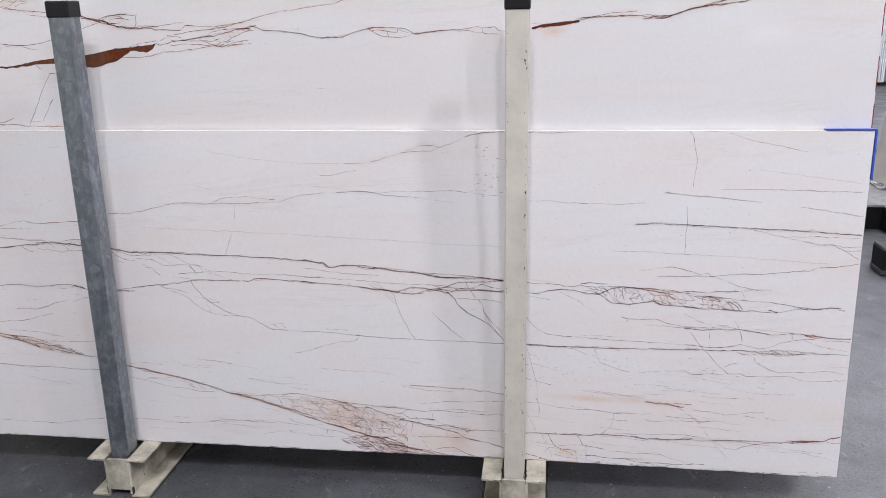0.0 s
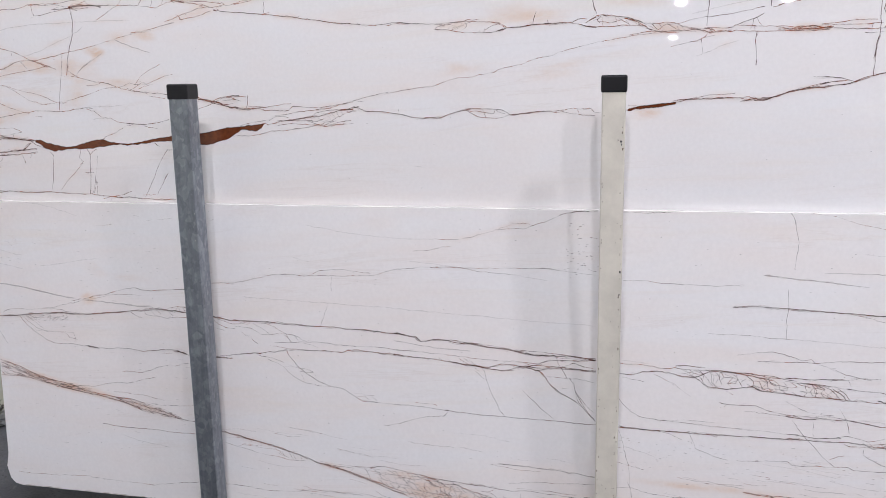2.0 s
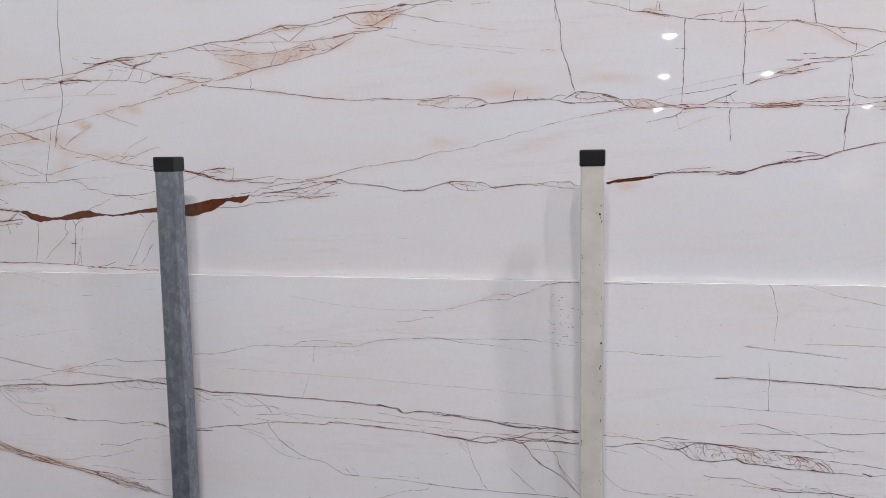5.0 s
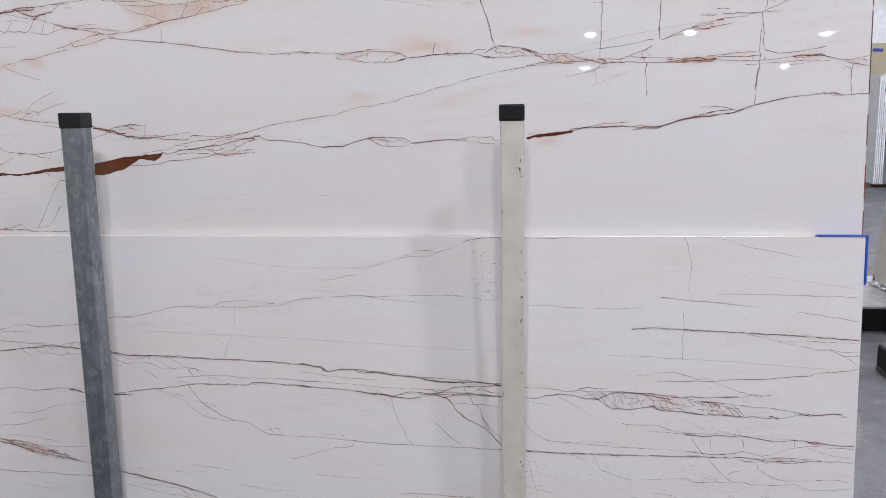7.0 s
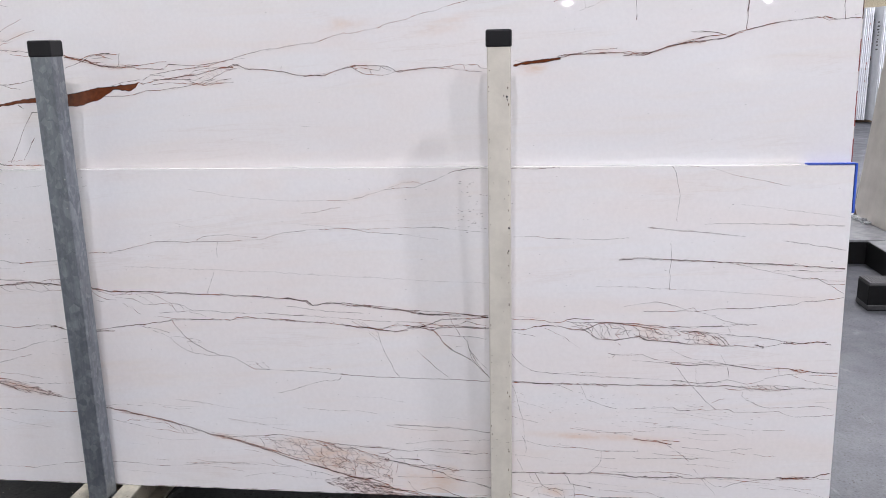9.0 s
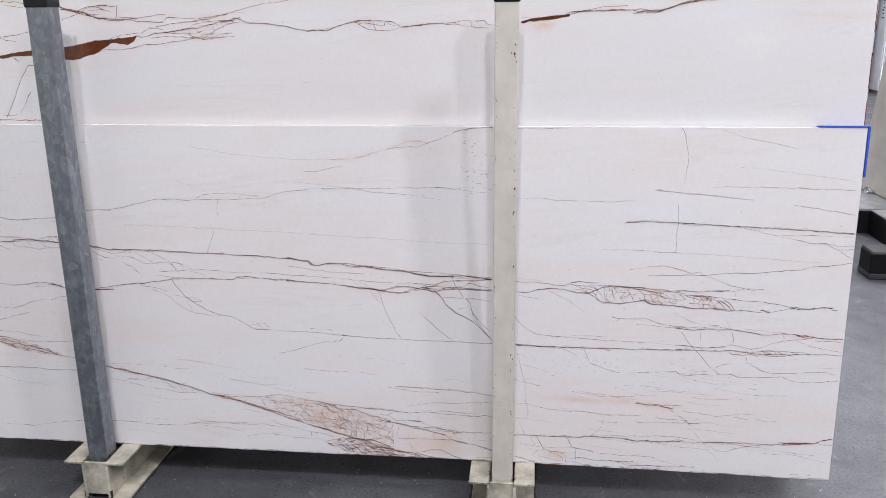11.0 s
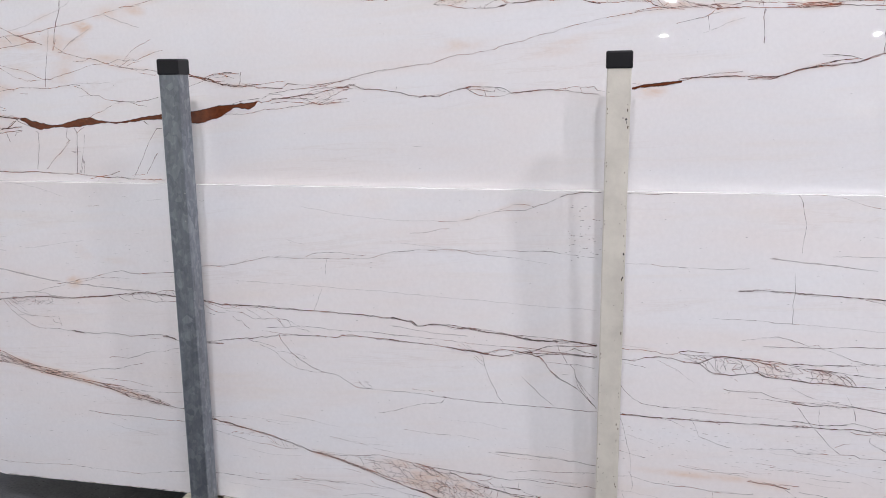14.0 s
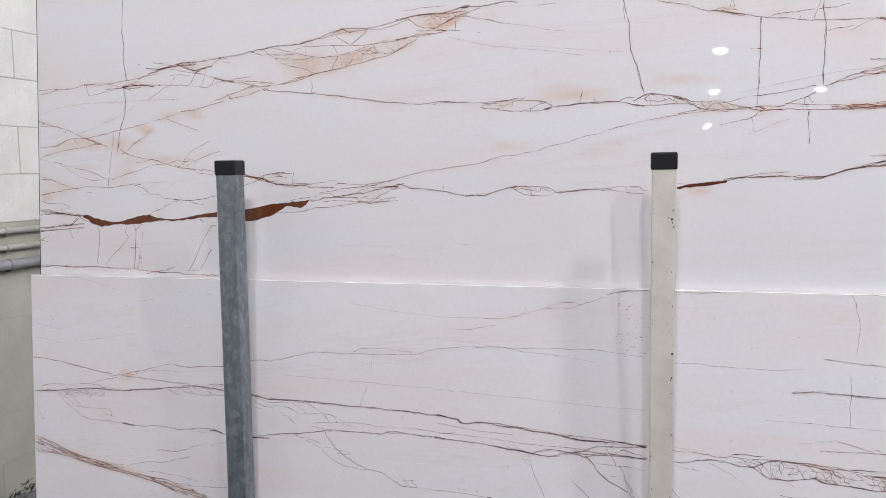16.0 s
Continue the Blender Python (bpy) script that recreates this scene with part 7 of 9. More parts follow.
crack(back_veins, "dark", 0.9, [(1.790, 1.331), (1.806, 1.323), (1.818, 1.319)])
crack(back_veins, "dark", 2, [(1.834, 1.316), (1.859, 1.318), (1.883, 1.321), (1.916, 1.324), (1.956, 1.325)])
crack(back_veins, "rust", 1.4, [(1.834, 1.316), (1.875, 1.321), (1.924, 1.325)])
crack(back_veins, "dark", 1.2, [(1.956, 1.325), (1.988, 1.330), (2.020, 1.333), (2.051, 1.332), (2.070, 1.332)])
crack(back_veins, "dark", 1.1, [(1.956, 1.323), (1.988, 1.322), (2.020, 1.318), (2.051, 1.313), (2.083, 1.311)])
crack(back_veins, "dark", 0.9, [(1.988, 1.330), (1.991, 1.320)])
crack(back_veins, "rust", 0.9, [(2.028, 1.331), (2.032, 1.318)])
crack(back_veins, "rust", 1, [(2.070, 1.332), (2.079, 1.323), (2.098, 1.319)])
crack(back_veins, "dark", 0.8, [(1.492, 1.330), (1.494, 1.337)])
crack(back_veins, "dark", 1.4, [(1.377, 1.589), (1.422, 1.586), (1.448, 1.588), (1.475, 1.591), (1.501, 1.591), (1.537, 1.587), (1.571, 1.585), (1.606, 1.584), (1.640, 1.586), (1.683, 1.588)])
crack(back_veins, "rust", 1.2, [(1.457, 1.583), (1.480, 1.589), (1.505, 1.589), (1.528, 1.587)])
crack(back_veins, "dark", 1.2, [(1.606, 1.584), (1.632, 1.580), (1.666, 1.585), (1.700, 1.588), (1.742, 1.586), (1.775, 1.585), (1.800, 1.577), (1.816, 1.567), (1.833, 1.566)])
crack(back_veins, "dark", 1.3, [(1.606, 1.569), (1.640, 1.566), (1.674, 1.560), (1.708, 1.556), (1.759, 1.554), (1.792, 1.555), (1.812, 1.564)])
crack(back_veins, "rust", 1.3, [(1.609, 1.571), (1.632, 1.580), (1.657, 1.581)])
crack(back_veins, "rust", 1.1, [(1.654, 1.563), (1.674, 1.572), (1.700, 1.581), (1.717, 1.585)])
crack(back_veins, "dark", 1, [(1.738, 1.555), (1.745, 1.560)])
crack(back_veins, "dark", 0.9, [(1.757, 1.566), (1.755, 1.553)])
crack(back_veins, "dark", 0.9, [(1.759, 1.561), (1.783, 1.575), (1.803, 1.579)])
crack(back_veins, "dark", 2, [(1.797, 1.558), (1.812, 1.562), (1.821, 1.565)])
crack(back_veins, "rust", 1.2, [(1.767, 1.585), (1.800, 1.581), (1.821, 1.569)])
crack(back_veins, "rust", 0.8, [(1.683, 1.585), (1.708, 1.591), (1.742, 1.593)])
cells(back_veins, "rust", 0.8, [(1.609, 1.582), (1.666, 1.585), (1.717, 1.587)], [(1.615, 1.571), (1.657, 1.564), (1.691, 1.558)])
crack(back_veins, "dark", 2, [(1.833, 1.566), (1.866, 1.567), (1.898, 1.571), (1.938, 1.573), (1.978, 1.574), (2.010, 1.573)])
crack(back_veins, "rust", 1.2, [(1.874, 1.568), (1.914, 1.573)])
crack(back_veins, "dark", 1, [(1.909, 1.609), (1.903, 1.590), (1.900, 1.572)])
crack(back_veins, "dark", 0.9, [(1.941, 1.584), (1.943, 1.572)])
crack(back_veins, "dark", 1.4, [(2.010, 1.573), (2.025, 1.581), (2.036, 1.583), (2.052, 1.583)])
crack(back_veins, "dark", 1.4, [(2.010, 1.572), (2.033, 1.568), (2.057, 1.562), (2.080, 1.558)])
wash(back_veins, 1.8, [(1.808, 1.605), (1.906, 1.609), (2.002, 1.586)], [(1.808, 1.574), (1.906, 1.577), (2.002, 1.577)])
crack(back_veins, "rust", 0.8, [(1.469, 1.387), (1.501, 1.390), (1.540, 1.398), (1.558, 1.399), (1.589, 1.400), (1.615, 1.408), (1.649, 1.419), (1.683, 1.427), (1.717, 1.428), (1.751, 1.434), (1.784, 1.440), (1.817, 1.451), (1.866, 1.461), (1.882, 1.469), (1.915, 1.478), (1.947, 1.482), (1.971, 1.490), (1.994, 1.497), (2.026, 1.504), (2.065, 1.513), (2.096, 1.518)])
crack(back_veins, "faint", 1, [(1.448, 1.382), (1.501, 1.393), (1.572, 1.401), (1.598, 1.404)])
crack(back_veins, "dark", 1.5, [(2.020, 1.858), (2.026, 1.829), (2.036, 1.794), (2.039, 1.747), (2.041, 1.715), (2.051, 1.691), (2.060, 1.670), (2.065, 1.650), (2.076, 1.606), (2.080, 1.596)])
crack(back_veins, "dark", 0.9, [(2.020, 1.842), (2.023, 1.803)])
crack(back_veins, "rust", 1, [(2.115, 1.850), (2.146, 1.842), (2.176, 1.837), (2.199, 1.831), (2.229, 1.819), (2.254, 1.812)])
crack(back_veins, "dark", 1.3, [(2.254, 1.812), (2.281, 1.813), (2.303, 1.807), (2.325, 1.801), (2.347, 1.797), (2.369, 1.792), (2.390, 1.788), (2.419, 1.783), (2.462, 1.779), (2.504, 1.773), (2.546, 1.771), (2.587, 1.768), (2.628, 1.769), (2.668, 1.768), (2.692, 1.765)])
crack(back_veins, "rust", 1.8, [(2.256, 1.812), (2.274, 1.812), (2.296, 1.807), (2.318, 1.801), (2.344, 1.798)])
crack(back_veins, "rust", 1.2, [(2.266, 1.811), (2.276, 1.818), (2.303, 1.816), (2.325, 1.810)])
crack(back_veins, "dark", 0.9, [(2.314, 1.838), (2.315, 1.815), (2.322, 1.810)])
crack(back_veins, "dark", 0.9, [(2.306, 1.817), (2.311, 1.838)])
crack(back_veins, "dark", 0.8, [(2.232, 1.844), (2.233, 1.819)])
crack(back_veins, "dark", 1.3, [(2.397, 1.784), (2.419, 1.791), (2.447, 1.795), (2.475, 1.796), (2.503, 1.799), (2.517, 1.801)])
crack(back_veins, "dark", 1, [(2.531, 1.800), (2.572, 1.803), (2.607, 1.810)])
crack(back_veins, "dark", 0.9, [(2.483, 1.778), (2.487, 1.786)])
crack(back_veins, "dark", 1.2, [(2.518, 1.774), (2.524, 1.787), (2.531, 1.809), (2.535, 1.823)])
crack(back_veins, "dark", 1.6, [(2.542, 1.823), (2.541, 1.805), (2.545, 1.781), (2.550, 1.763), (2.550, 1.736), (2.548, 1.704), (2.546, 1.659), (2.545, 1.599)])
crack(back_veins, "dark", 1.5, [(2.386, 1.790), (2.385, 1.743), (2.385, 1.682), (2.383, 1.644), (2.383, 1.606), (2.381, 1.551)])
crack(back_veins, "dark", 1, [(2.360, 1.704), (2.371, 1.704)])
crack(back_veins, "dark", 1, [(2.377, 1.704), (2.392, 1.701)])
crack(back_veins, "rust", 0.9, [(2.553, 1.741), (2.580, 1.746), (2.615, 1.750)])
crack(back_veins, "dark", 0.9, [(2.608, 1.739), (2.628, 1.749), (2.648, 1.760), (2.662, 1.764)])
crack(back_veins, "dark", 0.9, [(2.657, 1.660), (2.695, 1.658)])
crack(back_veins, "dark", 1.2, [(2.549, 1.596), (2.570, 1.601), (2.587, 1.611), (2.604, 1.618), (2.624, 1.624), (2.651, 1.630), (2.695, 1.637)])
crack(back_veins, "rust", 1, [(2.563, 1.601), (2.590, 1.608), (2.617, 1.611), (2.651, 1.620), (2.696, 1.625)])
crack(back_veins, "rust", 1.2, [(2.610, 1.623), (2.631, 1.625), (2.651, 1.632)])
crack(back_veins, "rust", 1, [(2.096, 1.518), (2.134, 1.526), (2.172, 1.530), (2.218, 1.536), (2.263, 1.539), (2.307, 1.536)])
crack(back_veins, "rust", 0.8, [(2.172, 1.535), (2.218, 1.541), (2.248, 1.543)])
crack(back_veins, "dark", 0.9, [(2.270, 1.558), (2.307, 1.561), (2.336, 1.569), (2.372, 1.574), (2.408, 1.579), (2.451, 1.583), (2.493, 1.591), (2.528, 1.598)])
crack(back_veins, "dark", 1.5, [(2.049, 1.572), (2.080, 1.590), (2.095, 1.592), (2.118, 1.590), (2.149, 1.586), (2.172, 1.582), (2.195, 1.573), (2.210, 1.566)])
crack(back_veins, "dark", 1.2, [(2.095, 1.591), (2.080, 1.580), (2.088, 1.570)])
crack(back_veins, "dark", 2.2, [(2.098, 1.591), (2.114, 1.590)])
crack(back_veins, "dark", 2, [(2.157, 1.581), (2.172, 1.574), (2.183, 1.575)])
crack(back_veins, "dark", 1.2, [(2.049, 1.562), (2.080, 1.560), (2.119, 1.560), (2.149, 1.562), (2.180, 1.561), (2.202, 1.560)])
crack(back_veins, "dark", 1, [(2.080, 1.576), (2.119, 1.569), (2.149, 1.576), (2.172, 1.563)])
crack(back_veins, "dark", 1, [(2.134, 1.588), (2.157, 1.573), (2.187, 1.573)])
crack(back_veins, "rust", 2, [(2.195, 1.564), (2.205, 1.557), (2.217, 1.560)])
crack(back_veins, "rust", 1.4, [(2.172, 1.582), (2.202, 1.563), (2.221, 1.553)])
crack(back_veins, "dark", 1.1, [(2.210, 1.566), (2.240, 1.565), (2.270, 1.566), (2.292, 1.565), (2.307, 1.557), (2.336, 1.548), (2.365, 1.542)])
crack(back_veins, "dark", 1.3, [(2.218, 1.552), (2.245, 1.543), (2.265, 1.541), (2.292, 1.542), (2.322, 1.542), (2.344, 1.545), (2.365, 1.544)])
crack(back_veins, "dark", 1, [(2.232, 1.564), (2.248, 1.546)])
crack(back_veins, "dark", 1, [(2.248, 1.545), (2.262, 1.557), (2.274, 1.562), (2.292, 1.551), (2.307, 1.543)])
cells(back_veins, "rust", 0.9, [(2.210, 1.565), (2.270, 1.564), (2.329, 1.551), (2.373, 1.544)], [(2.218, 1.552), (2.265, 1.541), (2.329, 1.540), (2.373, 1.537)])
cells(back_veins, "rust", 0.8, [(2.057, 1.575), (2.111, 1.589), (2.172, 1.580), (2.210, 1.565)], [(2.057, 1.562), (2.111, 1.559), (2.172, 1.561), (2.210, 1.558)])
crack(back_veins, "rust", 2.2, [(2.373, 1.545), (2.387, 1.546), (2.402, 1.540), (2.387, 1.534)])
crack(back_veins, "rust", 1.6, [(2.365, 1.541), (2.387, 1.534), (2.416, 1.536), (2.445, 1.537)])
crack(back_veins, "dark", 1.3, [(2.373, 1.547), (2.401, 1.546), (2.430, 1.543), (2.452, 1.548)])
crack(back_veins, "dark", 1.2, [(2.387, 1.532), (2.423, 1.537), (2.466, 1.537), (2.508, 1.534), (2.550, 1.533), (2.592, 1.533), (2.619, 1.534)])
crack(back_veins, "rust", 1, [(2.451, 1.552), (2.494, 1.550), (2.536, 1.547), (2.578, 1.546), (2.612, 1.541)])
crack(back_veins, "dark", 1.2, [(2.451, 1.550), (2.480, 1.560), (2.508, 1.569), (2.528, 1.580)])
crack(back_veins, "dark", 0.9, [(2.501, 1.568), (2.501, 1.553), (2.494, 1.541)])
crack(back_veins, "dark", 0.9, [(2.508, 1.571), (2.515, 1.558), (2.522, 1.551)])
crack(back_veins, "dark", 0.8, [(2.505, 1.550), (2.505, 1.536)])
crack(back_veins, "rust", 1.8, [(2.605, 1.534), (2.626, 1.538), (2.653, 1.536), (2.673, 1.538), (2.698, 1.539)])
crack(back_veins, "rust", 1.4, [(2.612, 1.543), (2.639, 1.542), (2.667, 1.535), (2.698, 1.536)])
crack(back_veins, "dark", 1.2, [(2.605, 1.531), (2.646, 1.531), (2.698, 1.534)])
cells(back_veins, "rust", 1, [(2.598, 1.542), (2.646, 1.543), (2.697, 1.543)], [(2.603, 1.531), (2.646, 1.531), (2.698, 1.533)])
wash(back_veins, 2.6, [(2.210, 1.566), (2.321, 1.556), (2.394, 1.550), (2.452, 1.545)], [(2.218, 1.541), (2.322, 1.538), (2.395, 1.529), (2.452, 1.536)])
wash(back_veins, 2.6, [(2.591, 1.550), (2.646, 1.548), (2.697, 1.546)], [(2.592, 1.529), (2.646, 1.527), (2.698, 1.528)])
crack(back_veins, "dark", 1.1, [(2.383, 1.532), (2.377, 1.523), (2.366, 1.518), (2.348, 1.511), (2.322, 1.507), (2.285, 1.498)])
crack(back_veins, "dark", 1, [(2.366, 1.518), (2.368, 1.499), (2.372, 1.479)])
crack(back_veins, "rust", 0.8, [(2.402, 1.527), (2.373, 1.521)])
crack(back_veins, "dark", 0.9, [(2.355, 1.472), (2.374, 1.479), (2.395, 1.486)])
crack(back_veins, "faint", 1, [(2.395, 1.486), (2.431, 1.502), (2.466, 1.512)])
crack(back_veins, "dark", 0.9, [(2.512, 1.534), (2.510, 1.518), (2.514, 1.531)])
crack(back_veins, "dark", 1.3, [(2.511, 1.531), (2.509, 1.510), (2.512, 1.480), (2.513, 1.442)])
brown_vein(back_veins, 1, [(2.172, 1.328), (2.205, 1.336), (2.235, 1.339), (2.265, 1.343), (2.288, 1.344), (2.305, 1.347)], [(2.172, 1.325), (2.205, 1.329), (2.235, 1.332), (2.265, 1.334), (2.288, 1.337), (2.305, 1.343)])
crack(back_veins, "dark", 1.4, [(2.305, 1.346), (2.332, 1.352), (2.361, 1.354), (2.390, 1.354), (2.419, 1.355), (2.469, 1.356)])
crack(back_veins, "dark", 1, [(2.295, 1.349), (2.324, 1.353), (2.368, 1.359), (2.404, 1.365), (2.462, 1.369)])
crack(back_veins, "rust", 1, [(2.172, 1.339), (2.198, 1.337)])
crack(back_veins, "dark", 1, [(2.476, 1.356), (2.497, 1.358), (2.515, 1.350)])
crack(back_veins, "dark", 1.2, [(2.505, 1.356), (2.526, 1.351), (2.547, 1.351)])
crack(back_veins, "dark", 1.7, [(2.512, 1.348), (2.533, 1.348), (2.561, 1.357), (2.581, 1.363), (2.602, 1.370), (2.629, 1.374), (2.656, 1.378), (2.701, 1.382)])
crack(back_veins, "dark", 1.1, [(2.568, 1.357), (2.595, 1.368), (2.622, 1.374)])
crack(back_veins, "dark", 0.9, [(2.629, 1.374), (2.656, 1.384), (2.701, 1.395)])
crack(back_veins, "faint", 0.9, [(2.663, 1.406), (2.701, 1.404)])
wash(back_veins, 1.6, [(2.175, 1.350), (2.220, 1.344), (2.280, 1.330)], [(2.175, 1.308), (2.221, 1.299), (2.281, 1.315)])
crack(back_veins, "faint", 1, [(1.540, 1.163), (1.572, 1.162)])
crack(back_veins, "dark", 1.6, [(2.722, 1.829), (2.727, 1.790), (2.732, 1.758)])
crack(back_veins, "dark", 1.4, [(2.677, 1.770), (2.692, 1.764), (2.722, 1.758), (2.751, 1.751), (2.781, 1.743), (2.818, 1.740), (2.869, 1.734), (2.912, 1.725), (2.956, 1.723), (2.984, 1.720), (3.017, 1.714)])
crack(back_veins, "rust", 1, [(2.669, 1.770), (2.699, 1.759), (2.744, 1.748), (2.774, 1.731), (2.803, 1.710), (2.833, 1.696), (2.870, 1.685)])
crack(back_veins, "dark", 1.1, [(2.829, 1.673), (2.833, 1.682), (2.834, 1.701)])
crack(back_veins, "dark", 1.2, [(2.819, 1.664), (2.841, 1.673), (2.862, 1.680), (2.891, 1.694), (2.913, 1.703), (2.949, 1.714), (2.977, 1.722)])
crack(back_veins, "dark", 0.9, [(2.788, 1.741), (2.796, 1.729), (2.805, 1.727)])
crack(back_veins, "dark", 1, [(2.920, 1.724), (2.949, 1.714), (2.970, 1.708), (3.006, 1.716), (3.017, 1.714)])
crack(back_veins, "dark", 0.9, [(2.927, 1.703), (2.941, 1.708), (2.956, 1.709)])
crack(back_veins, "dark", 1.2, [(2.633, 1.628), (2.656, 1.635), (2.693, 1.643), (2.723, 1.650), (2.753, 1.652), (2.775, 1.652), (2.790, 1.658), (2.819, 1.663)])
crack(back_veins, "rust", 2, [(2.701, 1.644), (2.713, 1.647), (2.719, 1.645)])
crack(back_veins, "dark", 1, [(2.658, 1.662), (2.700, 1.660)])
crack(back_veins, "dark", 1.1, [(2.715, 1.661), (2.753, 1.661), (2.782, 1.661), (2.819, 1.663), (2.848, 1.663), (2.877, 1.665)])
crack(back_veins, "dark", 1, [(2.700, 1.676), (2.733, 1.676)])
crack(back_veins, "dark", 0.9, [(2.752, 1.667), (2.775, 1.654)])
crack(back_veins, "rust", 1, [(2.638, 1.625), (2.671, 1.624), (2.701, 1.630), (2.745, 1.637)])
crack(back_veins, "dark", 0.8, [(2.687, 1.637), (2.686, 1.628)])
crack(back_veins, "dark", 1.3, [(2.822, 1.661), (2.825, 1.632), (2.829, 1.601), (2.825, 1.581), (2.832, 1.559), (2.850, 1.555), (2.868, 1.550)])
crack(back_veins, "dark", 1.1, [(2.820, 1.617), (2.817, 1.578), (2.819, 1.547), (2.818, 1.516), (2.811, 1.493), (2.807, 1.454)])
crack(back_veins, "dark", 1, [(2.872, 1.550), (2.916, 1.552), (2.952, 1.560), (2.995, 1.566)])
wash(back_veins, 2, [(2.684, 1.766), (2.744, 1.751), (2.833, 1.693)], [(2.684, 1.757), (2.744, 1.733), (2.833, 1.679)])
crack(back_veins, "rust", 1.8, [(2.566, 1.540), (2.597, 1.538), (2.628, 1.542), (2.651, 1.544), (2.675, 1.539), (2.705, 1.540)])
crack(back_veins, "dark", 1.4, [(2.566, 1.536), (2.613, 1.534), (2.659, 1.536), (2.690, 1.537), (2.736, 1.534), (2.774, 1.532), (2.819, 1.532), (2.849, 1.533), (2.879, 1.537), (2.909, 1.540), (2.946, 1.541), (2.976, 1.542)])
crack(back_veins, "dark", 1.2, [(2.674, 1.545), (2.720, 1.546), (2.766, 1.544), (2.804, 1.546), (2.826, 1.546)])
crack(back_veins, "dark", 0.9, [(2.801, 1.545), (2.798, 1.534)])
crack(back_veins, "dark", 1, [(2.836, 1.542), (2.827, 1.533)])
crack(back_veins, "rust", 1, [(2.674, 1.547), (2.712, 1.550), (2.766, 1.555), (2.811, 1.555)])
crack(back_veins, "rust", 1.8, [(2.906, 1.542), (2.924, 1.543), (2.946, 1.543), (2.968, 1.545), (2.983, 1.546)])
crack(back_veins, "rust", 1.4, [(2.909, 1.537), (2.939, 1.537), (2.954, 1.541), (2.991, 1.540)])
crack(back_veins, "dark", 1.4, [(2.976, 1.542), (2.988, 1.544), (2.995, 1.538), (3.013, 1.535), (3.036, 1.529), (3.058, 1.521), (3.080, 1.515), (3.110, 1.508)])
crack(back_veins, "dark", 1.2, [(2.961, 1.542), (2.979, 1.546), (2.991, 1.541)])
crack(back_veins, "dark", 1.2, [(3.043, 1.529), (3.065, 1.529), (3.082, 1.533), (3.101, 1.535), (3.110, 1.538)])
crack(back_veins, "dark", 1.1, [(3.072, 1.530), (3.087, 1.528), (3.111, 1.523)])
cells(back_veins, "rust", 0.9, [(3.050, 1.528), (3.080, 1.533), (3.110, 1.535)], [(3.058, 1.521), (3.080, 1.515), (3.111, 1.508)])
wash(back_veins, 2.6, [(2.901, 1.550), (2.946, 1.550), (2.991, 1.546)], [(2.902, 1.535), (2.947, 1.533), (2.991, 1.537)])
wash(back_veins, 2, [(3.050, 1.532), (3.079, 1.534), (3.110, 1.535)], [(3.058, 1.518), (3.080, 1.512), (3.112, 1.505)])
crack(back_veins, "dark", 1, [(2.782, 1.522), (2.820, 1.521), (2.865, 1.525), (2.910, 1.528), (2.947, 1.530)])
crack(back_veins, "rust", 0.8, [(2.895, 1.519), (2.932, 1.521), (2.962, 1.528), (3.006, 1.527)])
crack(back_veins, "dark", 0.9, [(3.038, 1.514), (3.051, 1.509), (3.062, 1.501)])
crack(back_veins, "dark", 1.2, [(3.066, 1.515), (3.061, 1.498), (3.062, 1.468), (3.064, 1.445), (3.066, 1.432)])
crack(back_veins, "dark", 1.2, [(2.819, 1.531), (2.820, 1.512), (2.813, 1.489), (2.811, 1.450), (2.809, 1.411)])
crack(back_veins, "dark", 1.7, [(2.476, 1.346), (2.515, 1.353), (2.554, 1.354), (2.570, 1.359), (2.601, 1.371), (2.632, 1.377), (2.663, 1.381), (2.709, 1.385), (2.740, 1.387), (2.763, 1.393), (2.785, 1.404), (2.816, 1.411), (2.846, 1.418), (2.876, 1.424), (2.906, 1.430), (2.950, 1.433), (2.988, 1.439), (3.017, 1.440), (3.040, 1.433), (3.069, 1.432), (3.115, 1.436)])
crack(back_veins, "dark", 1.4, [(2.640, 1.378), (2.694, 1.384), (2.755, 1.390)])
crack(back_veins, "dark", 1.1, [(2.655, 1.381), (2.686, 1.390), (2.717, 1.396), (2.755, 1.398)])
crack(back_veins, "dark", 0.9, [(2.662, 1.409), (2.701, 1.407), (2.732, 1.405), (2.763, 1.395)])
crack(back_veins, "dark", 1.2, [(2.755, 1.392), (2.770, 1.395), (2.801, 1.405)])
crack(back_veins, "rust", 1, [(2.853, 1.420), (2.883, 1.427), (2.898, 1.430)])
crack(back_veins, "dark", 1.2, [(3.004, 1.437), (3.014, 1.441), (3.032, 1.435)])
crack(back_veins, "dark", 1, [(3.007, 1.438), (3.025, 1.430), (3.047, 1.431)])
crack(back_veins, "dark", 0.8, [(3.089, 1.443), (3.101, 1.444)])
wash(back_veins, 1.3, [(0.258, 1.508), (0.368, 1.52), (0.489, 1.478)], [(0.282, 1.454), (0.381, 1.443), (0.496, 1.44)])
wash(back_veins, 1.3, [(0.009, 1.383), (0.1, 1.373), (0.193, 1.355)], [(0.002, 1.287), (0.095, 1.302), (0.181, 1.316)])
wash(back_veins, 1.3, [(0.318, 1.437), (0.434, 1.442)], [(0.312, 1.353), (0.43, 1.358)])
wash(back_veins, 1.3, [(0.478, 1.59), (0.583, 1.608), (0.692, 1.596)], [(0.485, 1.553), (0.597, 1.548), (0.682, 1.555)])
